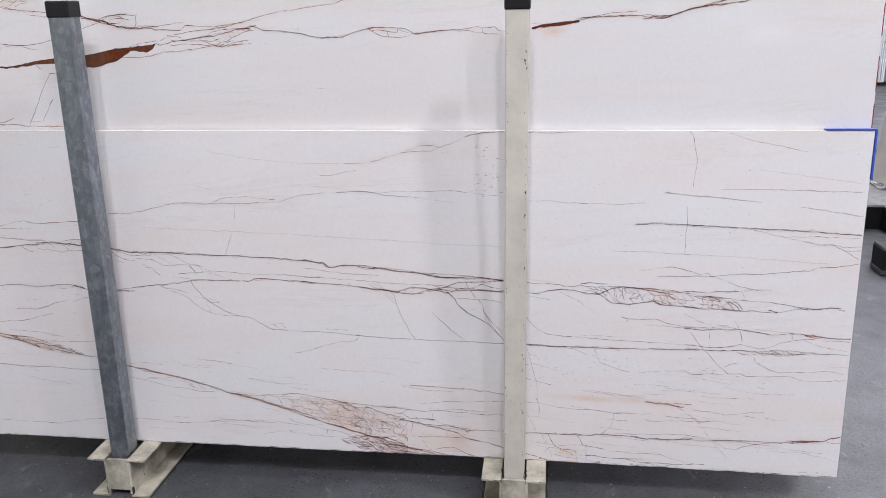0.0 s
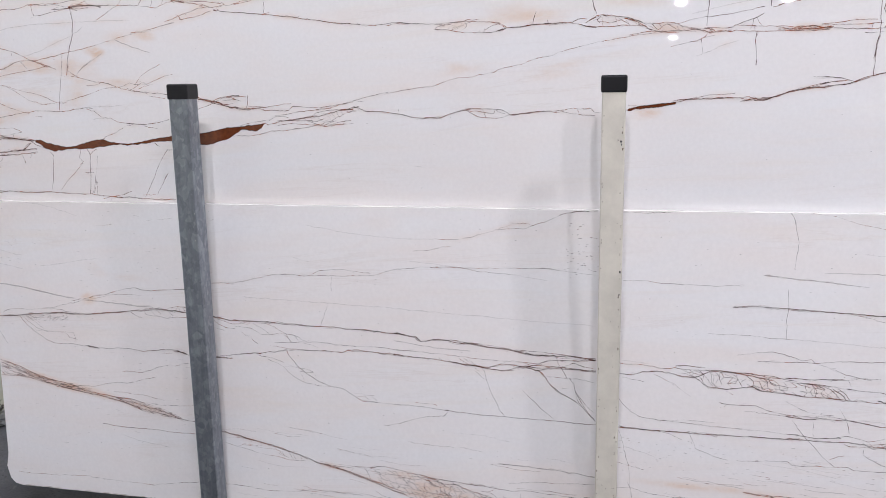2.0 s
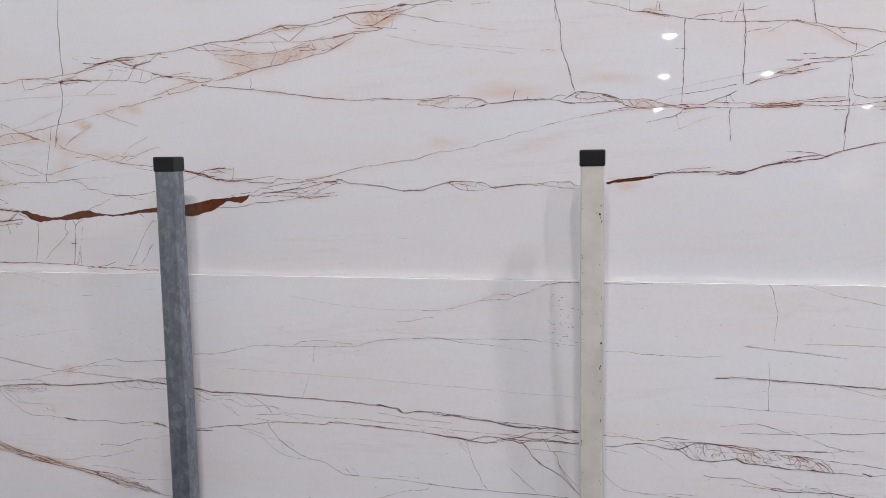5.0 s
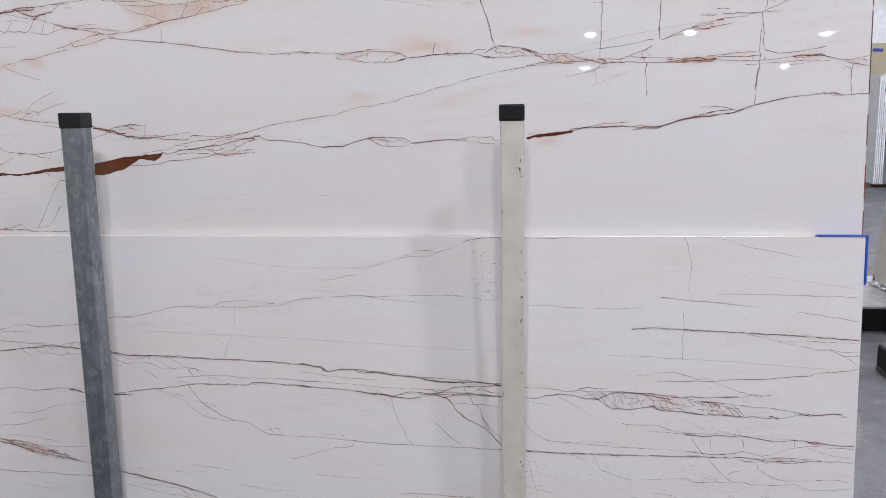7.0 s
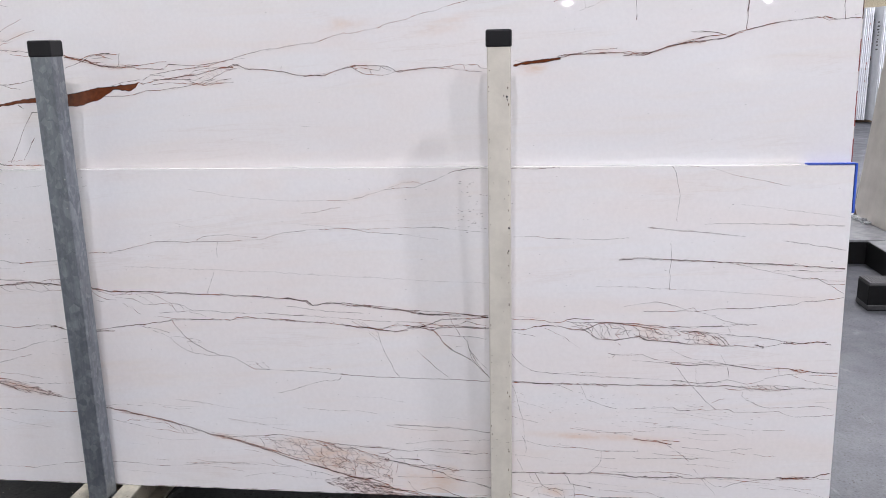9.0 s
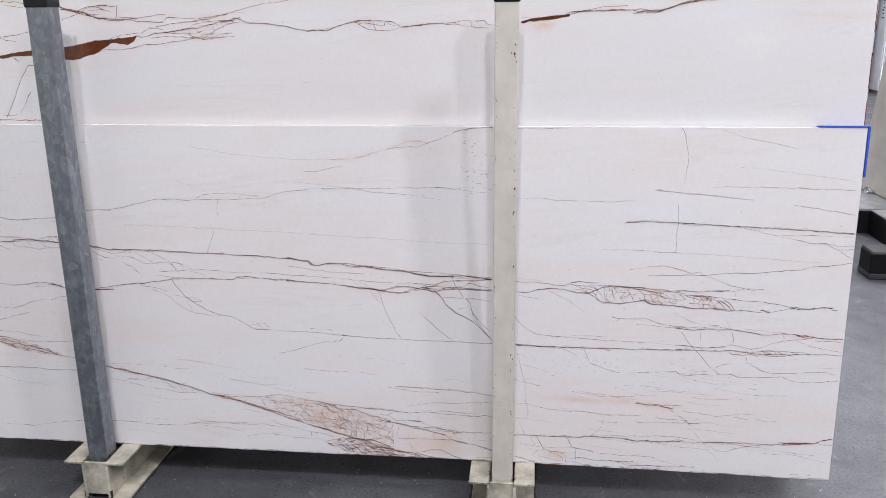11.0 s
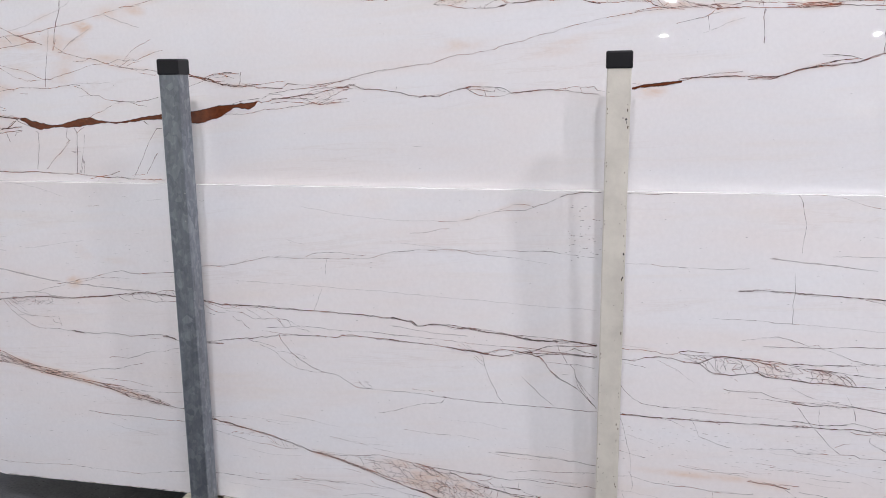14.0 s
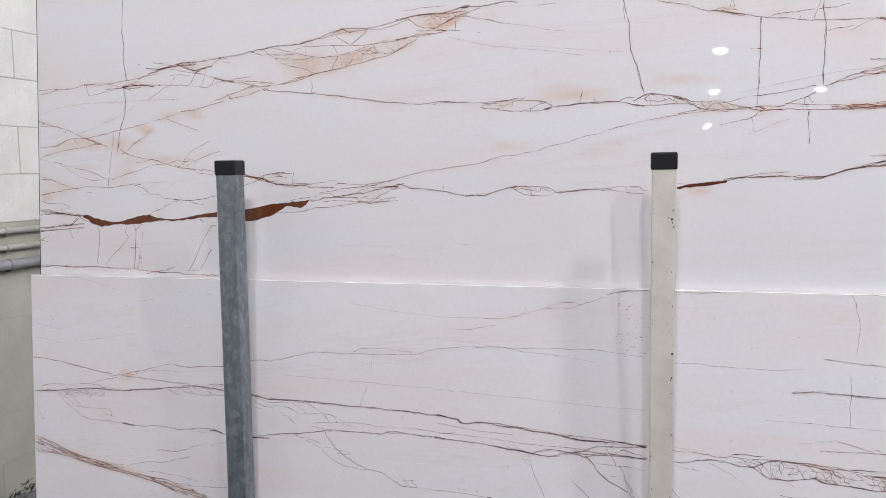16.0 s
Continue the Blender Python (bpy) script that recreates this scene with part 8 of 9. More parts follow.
wash(back_veins, 1.3, [(0.042, 1.484), (0.166, 1.511), (0.304, 1.514)], [(0.039, 1.445), (0.182, 1.472), (0.302, 1.484)])
wash(back_veins, 1.3, [(0.409, 1.465), (0.523, 1.447), (0.642, 1.436)], [(0.416, 1.435), (0.521, 1.412), (0.641, 1.409)])
wash(back_veins, 1.3, [(0.651, 1.605), (0.819, 1.655), (0.981, 1.696)], [(0.658, 1.583), (0.826, 1.626), (0.979, 1.661)])
wash(back_veins, 1.3, [(0.888, 1.765), (1.03, 1.763), (1.233, 1.75)], [(0.95, 1.711), (1.074, 1.677), (1.232, 1.695)])
crack(back_veins, "dark", 1.1, [(2.306, 1.351), (2.37, 1.356), (2.449, 1.359), (2.491, 1.352), (2.519, 1.353)])
crack(back_veins, "faint", 1.1, [(1.504, 1.782), (1.649, 1.747), (1.782, 1.731), (1.911, 1.708)])
crack(back_veins, "faint", 0.9, [(1.733, 1.745), (1.863, 1.731), (1.959, 1.719)])
crack(back_veins, "rust", 1.0, [(1.982, 1.715), (2.002, 1.717), (2.024, 1.712)])
crack(back_veins, "faint", 1.0, [(2.337, 1.585), (2.451, 1.61), (2.561, 1.628), (2.668, 1.642)])
wash(back_veins, 1.2, [(1.733, 1.626), (1.864, 1.632), (2.022, 1.603)], [(1.733, 1.584), (1.88, 1.577), (2.03, 1.58)])
wash(back_veins, 0.9, [(2.068, 1.641), (2.189, 1.647), (2.293, 1.633)], [(2.076, 1.619), (2.19, 1.616), (2.293, 1.611)])
wash(back_veins, 0.9, [(2.53, 1.753), (2.599, 1.748), (2.665, 1.744)], [(2.531, 1.732), (2.599, 1.725), (2.666, 1.723)])
wash(back_veins, 1.1, [(1.615, 1.478), (1.716, 1.463), (1.783, 1.465)], [(1.614, 1.433), (1.716, 1.44), (1.783, 1.448)])
wash(back_veins, 1.1, [(1.864, 1.438), (1.976, 1.467), (2.085, 1.487)], [(1.873, 1.406), (1.984, 1.424), (2.086, 1.437)])
crack(front_veins, "faint", 1.2, [(0.136, 1.036), (0.21, 1.032), (0.282, 1.017), (0.364, 0.993)])
crack(front_veins, "faint", 1.0, [(0.005, 0.875), (0.074, 0.861), (0.136, 0.852)])
crack(front_veins, "faint", 1.0, [(0.195, 0.815), (0.282, 0.828), (0.367, 0.843), (0.427, 0.85)])
crack(front_veins, "faint", 1.0, [(0.007, 0.822), (0.07, 0.815), (0.133, 0.804)])
crack(front_veins, "faint", 0.9, [(0.664, 0.987), (0.72, 0.991)])
crack(front_veins, "rust", 0.6, [(0.433, 0.963), (0.492, 0.967)])
wash(front_veins, 1.0, [(0.355, 0.838), (0.414, 0.832), (0.471, 0.8)], [(0.353, 0.806), (0.411, 0.787), (0.47, 0.784)])
wash(front_veins, 1.0, [(0.483, 0.797), (0.552, 0.797), (0.632, 0.785)], [(0.482, 0.783), (0.551, 0.777), (0.631, 0.775)])
crack(back_veins, "dark", 2.6, [(0.809, 1.384), (0.853, 1.372), (0.884, 1.363)])
crack(back_veins, "dark", 1.6, [(0.868, 1.367), (0.909, 1.382), (0.968, 1.386)])
crack(back_veins, "dark", 1.8, [(0.878, 1.363), (0.927, 1.351), (1.015, 1.342)])
crack(back_veins, "dark", 2.2, [(0.464, 1.737), (0.515, 1.732), (0.589, 1.741), (0.652, 1.742)])
crack(back_veins, "dark", 2.2, [(0.37, 1.678), (0.431, 1.684), (0.493, 1.676)])
crack(back_veins, "dark", 1.6, [(0.306, 1.674), (0.37, 1.677), (0.404, 1.667)])
crack(back_veins, "dark", 1.8, [(-0.001, 1.271), (0.085, 1.26), (0.197, 1.242)])
crack(back_veins, "dark", 2.0, [(0.003, 1.202), (0.091, 1.208), (0.209, 1.219)])
crack(back_veins, "dark", 1.6, [(0.049, 1.251), (0.12, 1.254), (0.211, 1.244)])
for _ in range(70):
    u, v = rng.uniform(0.9, 2.95), rng.uniform(0.04, 0.33)
    n = rng.uniform(0.04, 0.22)
    crack(front_veins, "rust" if rng.random() < 0.6 else "faint", rng.uniform(0.35, 0.7), [(u, v), (u + n * 0.5, v - n * rng.uniform(0.0, 0.08)), (u + n, v - n * rng.uniform(0.02, 0.14))])
stain(front_stains, 150, [(1.00, 0.12), (1.70, 0.10), (2.40, 0.12), (3.20, 0.12)])
stain(front_stains, 60, [(2.05, 0.24), (2.40, 0.22), (2.80, 0.21), (3.15, 0.20)])
stain(front_stains, 90, [(1.90, 0.47), (2.40, 0.46), (2.80, 0.44), (3.20, 0.43)])
stain(front_stains, 80, [(-0.05, 0.53), (0.30, 0.50), (0.75, 0.47), (1.20, 0.44)])
stain(front_stains, 60, [(0.05, 0.74), (0.35, 0.72), (0.75, 0.74)])
stain(front_stains, 70, [(0.85, 0.46), (1.20, 0.43), (1.60, 0.33), (2.05, 0.30)])
stain(front_stains, 60, [(2.30, 0.93), (2.70, 0.90), (3.20, 0.84)])
stain(back_stains, 60, [(1.55, 1.80), (1.90, 1.76), (2.30, 1.70)])
stain(back_stains, 80, [(2.45, 1.75), (2.75, 1.72), (3.05, 1.74)])
stain(back_stains, 70, [(-0.001, 1.133), (0.278, 1.146), (0.542, 1.139), (0.733, 1.160)])

for veins, stains, slab_thing, dx in ((front_veins, front_stains, front_slab, 0.0), (back_veins, back_stains, back_slab, -0.012)):
    made = [veins.dark.build("dark_veining", VEIN_DARK, slab_thing, "fine dark brown veining"),
            veins.rust.build("rust_veining", VEIN_RUST, slab_thing, "rust-brown veining"),
            veins.faint.build("faint_veining", VEIN_FAINT, slab_thing, "pale beige veining")]
    build_brown(veins, slab_thing)
    iron, rose = build_blush(veins, stains, FRONT_W, FRONT_H if dx == 0 else BACK_H)
    if dx == 0:
        polished_face(iron, rose, MARBLE_FRONT, slab_thing, dx, (0.005, FRONT_W - 0.005, 0.015, FRONT_H - 0.005), (0.06, 0.14))
    else:
        polished_face(iron, rose, MARBLE_BACK, slab_thing, dx, (0.04, FRONT_W - 0.012, 1.0, BACK_H - 0.005), (0.0, 0.0))
    for o in slab_thing.children:
        if o.name.split(".")[0] in ("dark_veining", "rust_veining", "faint_veining", "brown_seam"):
            o.location.x = dx


corner = thing("blue_tape", lean_at(0, 0), "strip of blue masking tape round the slab's upper corner", "tape")
part("strip", box(2.985, FRONT_W + 0.004, -0.002, 0.021, FRONT_H + 0.0005, FRONT_H + 0.0040), TAPE, corner)
part("strip", box(FRONT_W + 0.001, FRONT_W + 0.006, -0.003, 0.021, FRONT_H - 0.135, FRONT_H + 0.0035), TAPE, corner)


# ---- the rack: base beams and posts ----
def base_beam(x):
    """Two cream channels back to back with a gap for the post, closed by a welded plate."""
    t = thing("rack_beam", pose(x, 0, 0), "scuffed cream steel double-channel rack beam on the floor", "rack beam", "rack beams")
    y0, y1, h = FLANGE_Y, 1.6, BASE
    for s in (-1, 1):
        bm = bmesh.new()
        web = POST / 2 + 0.006
        reach = POST / 2 + 0.0673
        a, b = sorted((s * web, s * (web + 0.007)))
        box(a, b, y0 + 0.004, y1, 0.004, h - 0.003, bm=bm)
        a, b = sorted((s * web, s * reach))
        box(a, b, y0, y1, h - 0.009, h, 0.002, bm=bm)
        box(a, b, y0, y1, 0.0, 0.010, 0.002, bm=bm)
        channel = part("channel", bm, CREAM_DIRTY, t)
        bead = bmesh.new()
        for i in range(14):
            z = 0.016 + i * (h - 0.03) / 14
            r = 0.0058 + 0.0022 * noise.noise((i * 1.7, s, 0))
            made = bmesh.ops.create_icosphere(bead, subdivisions=1, radius=r)["verts"]
            bmesh.ops.translate(bead, vec=(s * (web + 0.001), y0 + 0.004, z), verts=made)
        part("weld_bead", bead, CREAM_DIRTY, channel, "lumpy painted weld")
        # a black strip drawn on the web where its foot is cut
        part("cut_end", box(*sorted((s * (web - 0.0006), s * (web + 0.0076))), y0 + 0.0015, y0 + 0.012, 0.010, 0.036), DIRT, channel, "black strip for the cut in the web's foot")
        stub = bmesh.new()
        for i in range(8):
            u = rng.uniform(web, reach)
            made = bmesh.ops.create_icosphere(stub, subdivisions=1, radius=0.5)["verts"]
            wide, deep = rng.uniform(0.002, 0.014), rng.uniform(0.0006, 0.0016)
            top = rng.random() < 0.5
            for v in made:
                v.co = Vector((s * u + v.co.x * wide, y0 + v.co.y * deep, (h - 0.0045 if top else 0.005) + v.co.z * deep * 1.6))
        tagged(part("chipped_paint", stub, DIRT, channel, "black chips along the flange's edge"), kind="stuff")
    part("end_plate", box(-POST / 2 - 0.005, POST / 2 + 0.005, y0 + 0.006, y0 + 0.014, 0.022, h - 0.004, 0.0015), CREAM_DIRTY, t)
    return t


FLANGE_Y = POST_Y - 0.028


def square_tube(w, z0, z1, r=0.004):
    bm = box(-w / 2, w / 2, 0, w, z0, z1)
    up = [e for e in bm.edges if abs(e.verts[0].co.z - e.verts[1].co.z) > 0.1]
    bmesh.ops.bevel(bm, geom=up, offset=r, segments=4, affect="EDGES", profile=0.5)
    return bm


def post(x, mat, label, lean):
    t = thing("rack_post", pose(x + 0.0005, POST_Y, 0, 0, lean, 0), label, "rack post", "rack posts")
    part("tube", square_tube(POST, 0.03, POST_TOP - 0.02), mat, t)
    cap = box(-POST / 2 - 0.003, POST / 2 + 0.003, -0.003, POST + 0.003, POST_TOP - 0.0455, POST_TOP, 0.005, 3)
    part("end_cap", cap, CAP, t, "black plastic end cap")
    return t


for x in (LEFT_X + POST / 2, RIGHT_X + POST / 2):
    base_beam(x)
left_post = post(LEFT_X + POST / 2, GALV, "galvanised square steel post with a black cap", 0.24)
right_post = post(RIGHT_X + POST / 2, CREAM, "cream painted square steel post with a black cap", 0.0)


# ---- west wall: blocks and conduits ----
block_me = {}


def block(w, mat):
    if (w, mat.name) not in block_me:
        bm = box(-0.02, 0.0, 0, w, 0, COURSE - 0.0025, 0.0007 if mat is LOWER_BLOCK else 0.0025)
        me = bpy.data.meshes.new("block")
        bm.to_mesh(me)
        bm.free()
        me.materials.append(mat)
        block_me[w, mat.name] = me
    return block_me[w, mat.name]


COURSE = 0.2237
for row in range(0, 18):
    y = -0.405 if row % 2 else -0.182
    y -= COURSE * 12
    while y < 3.9:
        b = new("block", block(COURSE * 2 - (0.0004 if row < 6 else 0.003), LOWER_BLOCK if row < 6 else BLOCK))
        b.location = (WALL_X, y, -0.037 + row * COURSE)
        b.parent = wall_west
        y += COURSE * 2

for z, r in ((1.267, 0.014), (1.190, 0.014), (1.112, 0.024)):
    t = thing("conduit", pose(WALL_X + r + 0.004, 0, z), "cream painted steel conduit run along the block wall", "conduit", "wall conduits")
    part("pipe", tube((0, -3, 0), (0, 3.5, 0), r), CONDUIT if r < 0.02 else CONDUIT_GREY, t, smooth=True)
    for y in (-0.6, 0.79, 2.2):
        paint = CONDUIT if r < 0.02 else CONDUIT_GREY
        clamp = part("clamp", tube((0, y, 0), (0, y + 0.030, 0), r + 0.002), paint, t, smooth=True)
        part("strap", box(-r - 0.003, 0.004, y + 0.008, y + 0.022, -r - 0.012, -r + 0.004, 0.002), paint, clamp)
bm = bmesh.new()
for _ in range(150):
    y = rng.uniform(0.58, 0.98)
    z = 0.004 + abs(rng.gauss(0.0, 0.010 + 0.022 * math.exp(-((y - 0.84) / 0.06) ** 2)))
    made = bmesh.ops.create_circle(bm, cap_ends=True, segments=7, radius=0.5)["verts"]
    wide, high = rng.uniform(0.004, 0.026), rng.uniform(0.003, 0.010)
    for v in made:
        k = 1 + 0.8 * noise.noise((v.co.x * 4, v.co.y * 4, y * 70 + z * 50))
        v.co = Vector((WALL_X + 0.0012, y + v.co.x * wide * k, max(0.001, z + v.co.y * high * k + v.co.x * wide * 0.5)))
tagged(link("splashed_dirt", bm, DIRT), "black tar splashed on the foot of the wall", "dirt", kind="stuff")

# crumpled wrap and dirt at the foot of the wall
bm = bmesh.new()
bmesh.ops.create_icosphere(bm, subdivisions=4, radius=0.06)
for v in bm.verts:
    n = noise.noise(v.co * 28) * 0.024 + noise.noise(v.co * 75) * 0.014
    v.co += v.co.normalized() * n
    v.co.x *= 1.25
    v.co.z = max(v.co.z * 0.42 + 0.018, 0.0)
wrap = tagged(link("plastic_wrap", bm, FILM), "crumpled clear plastic wrap on the floor by the wall", "plastic wrap")
wrap.location = (-0.70, 0.76, 0.0)
bm = bmesh.new()
for i in range(60):
    made = bmesh.ops.create_icosphere(bm, subdivisions=1, radius=rng.uniform(0.0015, 0.005))["verts"]
    bmesh.ops.translate(bm, vec=(WALL_X + rng.uniform(0.0, 0.05), rng.uniform(0.55, 1.1), rng.uniform(0, 0.04) * rng.random() + 0.003), verts=made)
tagged(link("dirt_heap", bm, DIRT), "black dirt gathered along the foot of the wall", "dirt", kind="stuff")

# grit on the floor before the rack
bm = bmesh.new()
for i in range(190):
    made = bmesh.ops.create_icosphere(bm, subdivisions=1, radius=rng.uniform(0.0006, 0.0019))["verts"]
    bmesh.ops.translate(bm, vec=(rng.uniform(0.2, 3.2), rng.uniform(-0.15, 0.5), 0.001), verts=made)
tagged(link("stone_grit", bm, RAW_EDGE), "pale stone grit scattered on the floor", "grit", kind="stuff")


# ---- other racks beyond ----
def low_beam(name, m, length, w, h, label):
    t = thing(name, m, label, "rack beam", "black rack beams")
    part("beam", box(0, length, 0, w, 0, h, 0.004), STEEL_BLACK, t)
    bm = box(0.004, length - 0.004, 0.004, w - 0.004, h, h + 0.012)
    studs = [(i, j) for i in range(int(length / 0.016)) for j in range(int(w / 0.016))]
    for i, j in studs:
        box(i * 0.016 + 0.005, i * 0.016 + 0.015, j * 0.016 + 0.005, j * 0.016 + 0.015, h + 0.012, h + 0.0145, bm=bm)
    part("rubber_pad", bm, RUBBER, t, "ribbed grey rubber pad")
    part("foot_band", box(-0.002, length, -0.003, w + 0.002, 0.006, 0.034, 0.002), BAND, t, "worn grey band along the foot")
    return t


low_beam("rack_beam", pose(4.117, 2.388, 0), 0.60, 0.165, 0.150, "short black steel rack beam with a ribbed pad")
far_base = thing("stone_rack", pose(3.7, 3.425, 0), "low black steel rack base lying on the floor", "rack base")
part("rail", box(0, 2.4, 0.0, 0.08, 0, 0.155, 0.003), STEEL_BLACK, far_base)
part("deck", box(0, 2.4, -0.004, 1.05, 0.155, 0.172, 0.003), DECK_PLATE, far_base, "grey dusty deck plate")
part("cross_beam", box(0.787, 0.93, -0.95, -0.002, 0, 0.160, 0.004), STEEL_BLACK, far_base)
part("cross_plate", box(0.790, 0.928, -0.95, -0.006, 0.160, 0.166, 0.002), DECK_PLATE, far_base, "worn grey top of the beam")
beige = thing("beige_slab", pose(4.672, 4.215, 0.174, -5.5, 0, -86.8), "beige stone slab leaning on a rack, back side out", "stone slab")
part("body", prism([(0.005, 0.075), (0.075, 0.004), (1.1, 0.0), (1.1, 2.1), (0.012, 2.1), (0.0, 1.1)], 0, 0.03, 0.002), BEIGE, beige)
part("corner_guard", prism([(-0.006, 0.0), (0.085, 0.0), (0.085, 0.015), (0.0, 0.085)], 0.006, 0.034), WOOD, beige, "dark brown broken corner")
bm = bmesh.new()
bmesh.ops.create_grid(bm, x_segments=26, y_segments=8, size=0.5)
for v in bm.verts:
    fold = noise.noise(v.co * 9) * 0.022 + noise.noise(v.co * 24) * 0.010
    v.co = Vector((v.co.x * 0.30 + 0.17, -0.022 + v.co.y * 0.05 + fold, 0.018 + v.co.y * 0.02 + abs(noise.noise(v.co * 8 + Vector((3, 1, 2)))) * 0.03 - 0.012))
part("wrap", bm, SILVER, beige, "torn silvery wrap")

# bundle of upright slabs far behind
for i in range(7):
    s = thing("marble_slab", pose(7.945 + i * 0.0232, 13.27 - 0.03 * (i % 3), 0.06, 0, 0.25 * (i - 3), 90), "white marble slab packed upright in a bundle, dark marks on its edge", "stone slab", "bundled slabs")
    body = part("body", prism(slab_outline(1.9, 1.90 + 0.015 * (i % 3), 40 + i), 0, 0.0195, 0.0015), BUNDLED, s)
    for _ in range(5):
        z = rng.uniform(0.5, 1.75)
        part("edge_mark", box(-0.0012, 0.0, -0.014, -0.004, z, z + rng.uniform(0.02, 0.09)), CAP if i % 2 else RED_EDGE, body, "dark wax mark on the edge")
bearer = tagged(link("timber_bearer", box(7.86, 8.9, 13.40, 13.50, 0.0, 0.058, 0.004), WOOD), "dark timber bearer under the bundled slabs", "bearer")
grey = thing("marble_slab", pose(8.128, 12.98, 0.06, 0, 0, 90), "grey-white marble slab standing in the bundle with hand-drawn marks", "stone slab", "bundled slabs")
body = part("body", prism(slab_outline(2.1, 1.93, 61), -0.02, 0.0, 0.0015), GREYSLAB, grey)
for k in range(9):
    z = 1.22 + 0.055 * k + rng.uniform(-0.01, 0.01)
    part("pen_mark", box(0.10 + rng.uniform(0, 0.05), 0.19 + rng.uniform(0, 0.05), 0.0, 0.0012, z, z + 0.022), CAP, body, "dark pen stroke")
for i in range(3):
    s = thing("marble_slab", pose(8.155 + i * 0.026, 12.93 - 0.02 * i, 0.06, 0, 0.5 + 0.4 * i, 90), "white marble slab packed upright in a bundle", "stone slab", "bundled slabs")
    part("body", prism(slab_outline(1.9, 1.94, 64 + i), 0, 0.0195, 0.0015), BUNDLED, s)
granite = thing("granite_slab", pose(7.4, 15.0, 0.0, -1.5, 0, 0), "speckled tan granite slab leaning at the back", "stone slab")
body = part("body", prism(slab_outline(3.2, 2.63, 70), 0, 0.03, 0.002), GRANITE, granite)
part("blue_mark", prism([(1.00, 2.475), (1.19, 2.465), (1.20, 2.525), (1.01, 2.535)], -0.002, 0.0), BLUE_INK, body, "strip of blue tape")
pale = thing("marble_slab", pose(7.2, 15.25, 0.0, -1.5, 0, 0), "white marble slab with thin dark veins at the back", "stone slab")
part("body", prism(slab_outline(3.4, 3.3, 71), 0, 0.03, 0.002), BUNDLED, pale)

# white slab leaning on the block wall, end on
wall_slab = thing("marble_slab", pose(-0.483, 0.287, 0.0, -1, 0, 90), "pale marble slab standing beside the block wall", "stone slab")
part("body", prism([(-2.4, 0), (0, 0), (0, 0.95), (-2.4, 0.95)], 0, 0.022, 0.001), GREYWHITE, wall_slab)

# spilt white paint on the floor beyond
bm = bmesh.new()
ring = [bm.verts.new((math.cos(a) * (0.028 + 0.02 * noise.noise((a * 2, 1, 1))), math.sin(a) * (0.26 + 0.08 * noise.noise((a * 3, 4, 1))), 0.0)) for a in (k * math.tau / 28 for k in range(28))]
bm.faces.new(ring)
patch = tagged(link("floor_patch", bm, FLAKED), "flaking white patch on the concrete floor", "floor patch")
patch.location = (3.69, 1.63, 0.0015)
patch.rotation_euler.z = radians(-19)

# rust crumbs in the sockets
for x in (LEFT_X + POST / 2, RIGHT_X + POST / 2):
    bm = bmesh.new()
    for _ in range(34):
        made = bmesh.ops.create_icosphere(bm, subdivisions=1, radius=rng.uniform(0.0008, 0.0024))["verts"]
        sx = rng.choice((-1, 1))
        bmesh.ops.translate(bm, vec=(x + sx * (POST / 2 + rng.uniform(-0.004, 0.010)), POST_Y + rng.uniform(-0.012, 0.03), BASE + rng.uniform(0.0, 0.004)), verts=made)
    tagged(link("rust_crumbs", bm, DIRT), "dark rust crumbs round the post's socket", "rust", kind="stuff")

# black grime along the beams' feet
for x in (LEFT_X + POST / 2, RIGHT_X + POST / 2):
    bm = bmesh.new()
    for side in (-1, 1):
        y = FLANGE_Y + 0.004
        while y < 0.75:
            step = rng.uniform(0.012, 0.03)
            w = rng.uniform(0.004, 0.009)
            edge = x + side * (POST / 2 + 0.0673)
            box(min(edge, edge + side * w), max(edge, edge + side * w), y, y + step, 0.0, rng.uniform(0.0015, 0.003), bm=bm)
            y += step
    tagged(link("floor_grime", bm, DIRT), "black grime gathered along the beam's foot", "dirt", kind="stuff")


# ---- small marks ----
# paint chips and holes on the cream post, bright nicks on the galvanised one
def marks(parent, name, spots, mat, label=""):
    bm = bmesh.new()
    for x, z, w, h in spots:
        made = bmesh.ops.create_circle(bm, cap_ends=True, segments=7, radius=0.5)["verts"]
        for v in made:
            k = 1 + 0.5 * noise.noise((v.co.x * 3, v.co.y * 3, x * 90 + z * 40))
            v.co = Vector((x + v.co.x * w * k, -0.0006, z + v.co.y * h * k))
    return part(name, bm, mat, parent, label)


half = POST / 2
holes = [(half - 0.005, 1.029, 0.004, 0.007), (half - 0.006, 0.964, 0.004, 0.006), (half - 0.010, 1.386, 0.004, 0.007)]
chips = [(half - 0.004 - abs(rng.gauss(0, 0.003)), rng.uniform(0.2, 1.48), rng.uniform(0.001, 0.003), rng.uniform(0.002, 0.010)) for _ in range(26)]
chips += [(-half + 0.004 + abs(rng.gauss(0, 0.002)), rng.uniform(0.2, 1.48), rng.uniform(0.001, 0.0025), rng.uniform(0.002, 0.008)) for _ in range(18)]
chips += [(rng.uniform(-half, half) * 0.8, rng.uniform(0.2, 1.48), rng.uniform(0.001, 0.0025), rng.uniform(0.001, 0.003)) for _ in range(16)]
for h in holes:
    marks(right_post, "bolt_hole", [h], CAP, "small dark hole")
tagged(marks(right_post, "paint_chips", chips, WOOD, "dark chips in the paint"), kind="stuff")
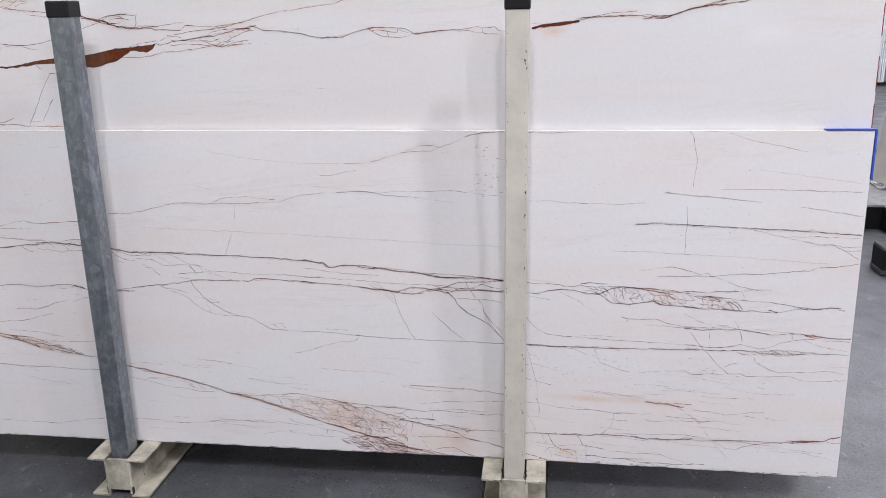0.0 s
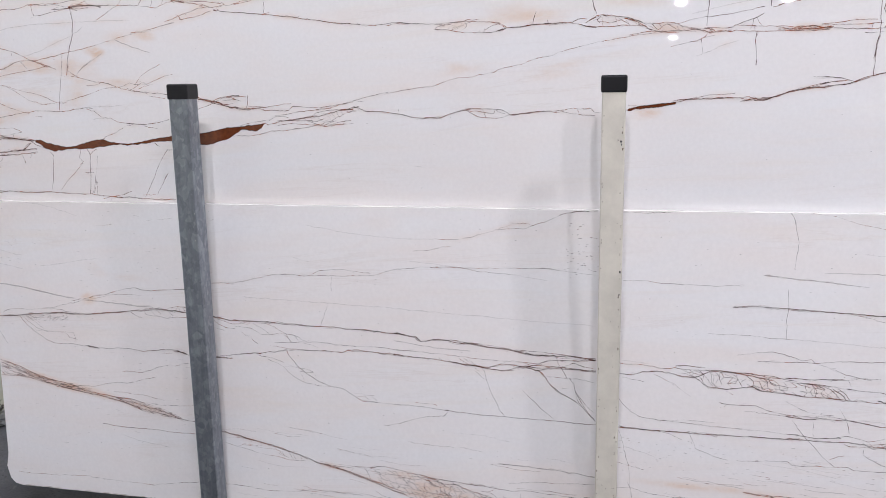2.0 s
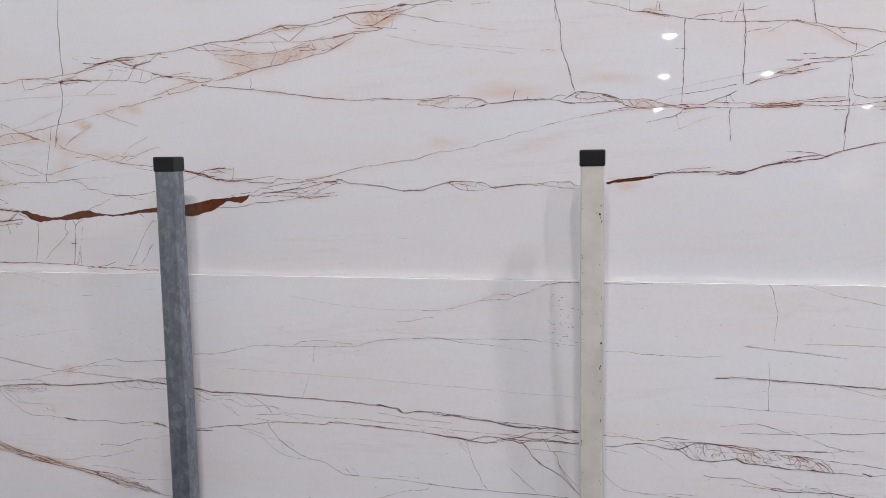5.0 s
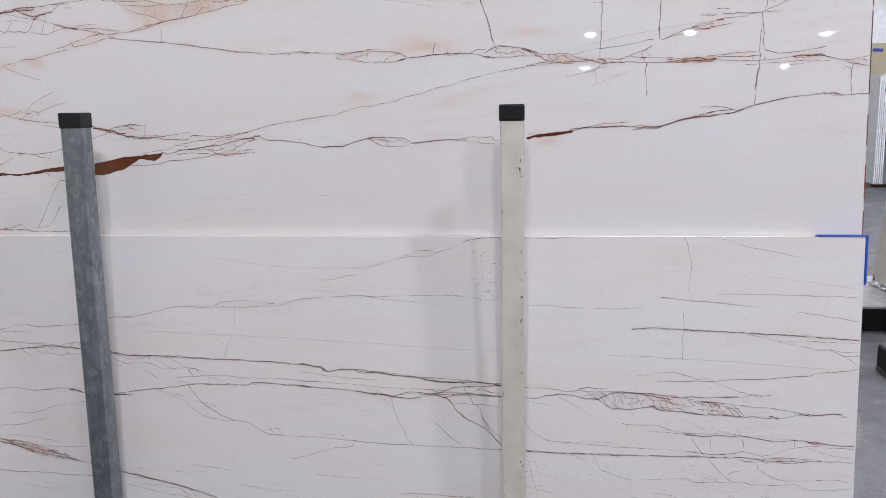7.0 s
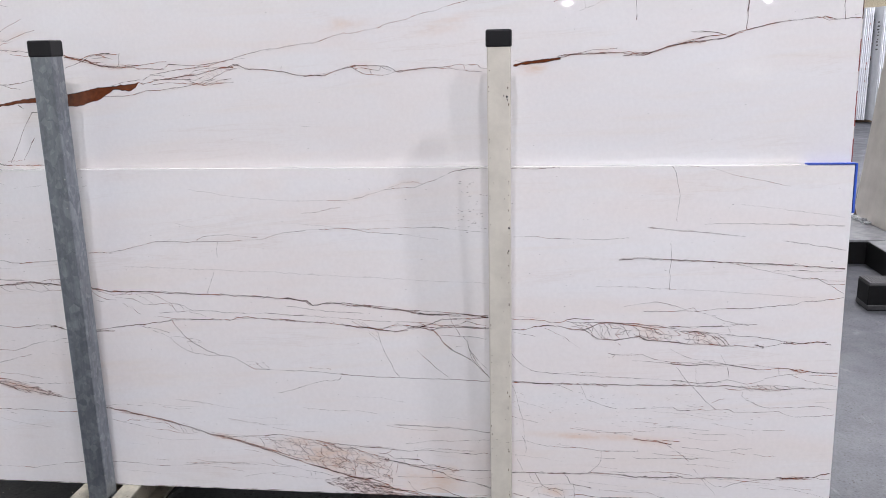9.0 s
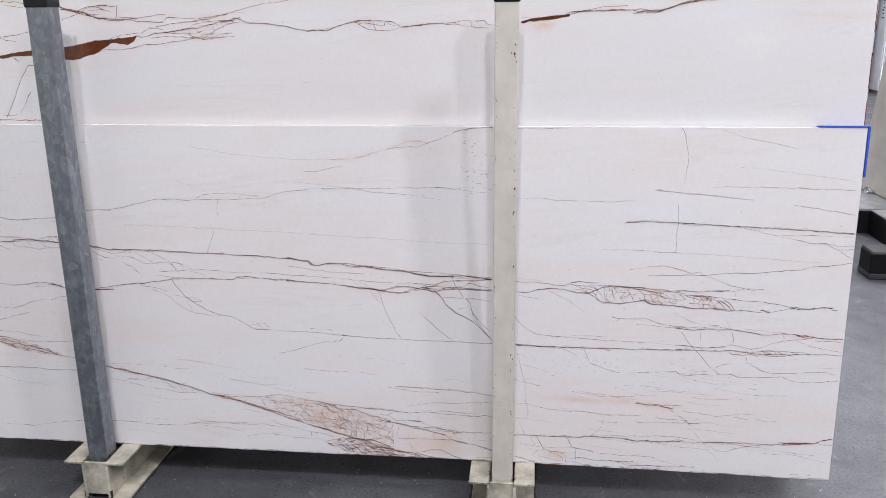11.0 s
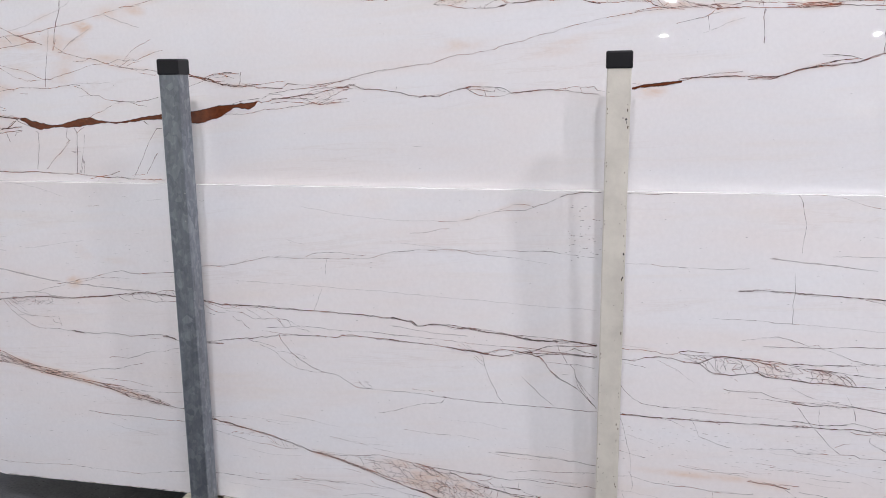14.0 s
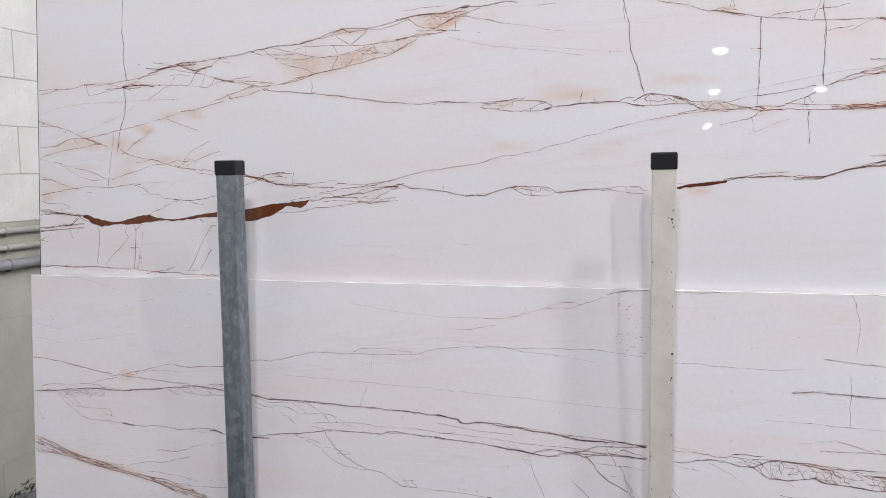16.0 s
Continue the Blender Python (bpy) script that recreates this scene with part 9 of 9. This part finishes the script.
scuff = [(half - 0.012 + rng.uniform(-0.006, 0.006), 1.380 + rng.uniform(-0.010, 0.010), 0.002, 0.005) for _ in range(4)]
tagged(marks(right_post, "scuffs", scuff, RUBBER, "grey scuff"), kind="stuff")
for n in ((half - 0.004, 1.170, 0.005, 0.006), (half - 0.008, 1.086, 0.004, 0.004)):
    marks(left_post, "bright_nick", [n], SHEET, "bright nick in the zinc")

# pits and flecks in the front slab
flecks = Ribbons()


def fleck(u, v, length, width, strength):
    tilt = rng.uniform(-0.25, 0.25)
    a = Vector((u, v))
    b = a + Vector((length, length * tilt))
    flecks.add([a, a.lerp(b, 0.5) + Vector((0, rng.uniform(-0.0006, 0.0006))), b], [width * 0.5, width, width * 0.5], [strength] * 3)


for _ in range(46):
    fleck(rng.uniform(2.00, 2.098), rng.uniform(0.84, 1.00), rng.uniform(0.002, 0.009), rng.uniform(0.0012, 0.0022), rng.uniform(0.5, 1.0))
for _ in range(260):
    fleck(rng.uniform(0.03, 3.08), rng.uniform(0.03, 1.02), rng.uniform(0.001, 0.006), rng.uniform(0.0010, 0.0018), rng.uniform(0.25, 0.8))
dashes = Ribbons()
flecks, pits = dashes, flecks
for _ in range(170):
    fleck(rng.uniform(0.02, 0.85), rng.uniform(0.04, 1.02), rng.uniform(0.004, 0.022), rng.uniform(0.0012, 0.0026), rng.uniform(0.1, 0.32))
for _ in range(110):
    fleck(rng.uniform(2.1, 2.9), rng.uniform(0.26, 0.36), rng.uniform(0.003, 0.012), rng.uniform(0.0010, 0.0020), rng.uniform(0.2, 0.6))
dashes.build("dashes", VEIN_FAINT, front_slab, "pale short dashes in the polish")
pits.build("pits", VEIN_DARK, front_slab, "tiny dark pits")
back_flecks = Ribbons()
flecks = back_flecks
for _ in range(90):
    fleck(rng.uniform(0.03, 3.06), rng.uniform(1.08, 2.0), rng.uniform(0.001, 0.005), rng.uniform(0.0010, 0.0016), rng.uniform(0.2, 0.7))
back_flecks.build("pits", VEIN_DARK, back_slab, "tiny dark pits")
# chipped white lip along the front slab's foot
lip = bmesh.new()
for _ in range(55):
    u = rng.uniform(0.05, 3.08)
    w = rng.uniform(0.006, 0.035)
    made = bmesh.ops.create_icosphere(lip, subdivisions=1, radius=0.5)["verts"]
    for v in made:
        v.co = Vector((u + v.co.x * w, 0.002 + v.co.y * 0.006, 0.004 + v.co.z * 0.007 * (1 + 0.5 * noise.noise((v.co.x * 4, u * 30, 0)))))
part("chipped_edge", lip, RAW_EDGE, front_slab, "rough chipped lower edge")
# broken dark line along the slab's lower edge
rim = Ribbons(0.0013)
u = 0.06
while u < 3.08:
    n = rng.uniform(0.01, 0.07)
    base = 0.004 - 0.011 * max(0.0, (u - 2.25) / 0.86)
    rim.add([Vector((u + n * k / 4, base + rng.uniform(-0.001, 0.0018))) for k in range(5)], [rng.uniform(0.0008, 0.003) for _ in range(5)], [0.0, 0.9, 1.0, 0.9, 0.0])
    u += n * rng.uniform(0.8, 2.6)
rim.build("dark_rim", VEIN_DARK, front_slab, "dark broken rim along the foot")
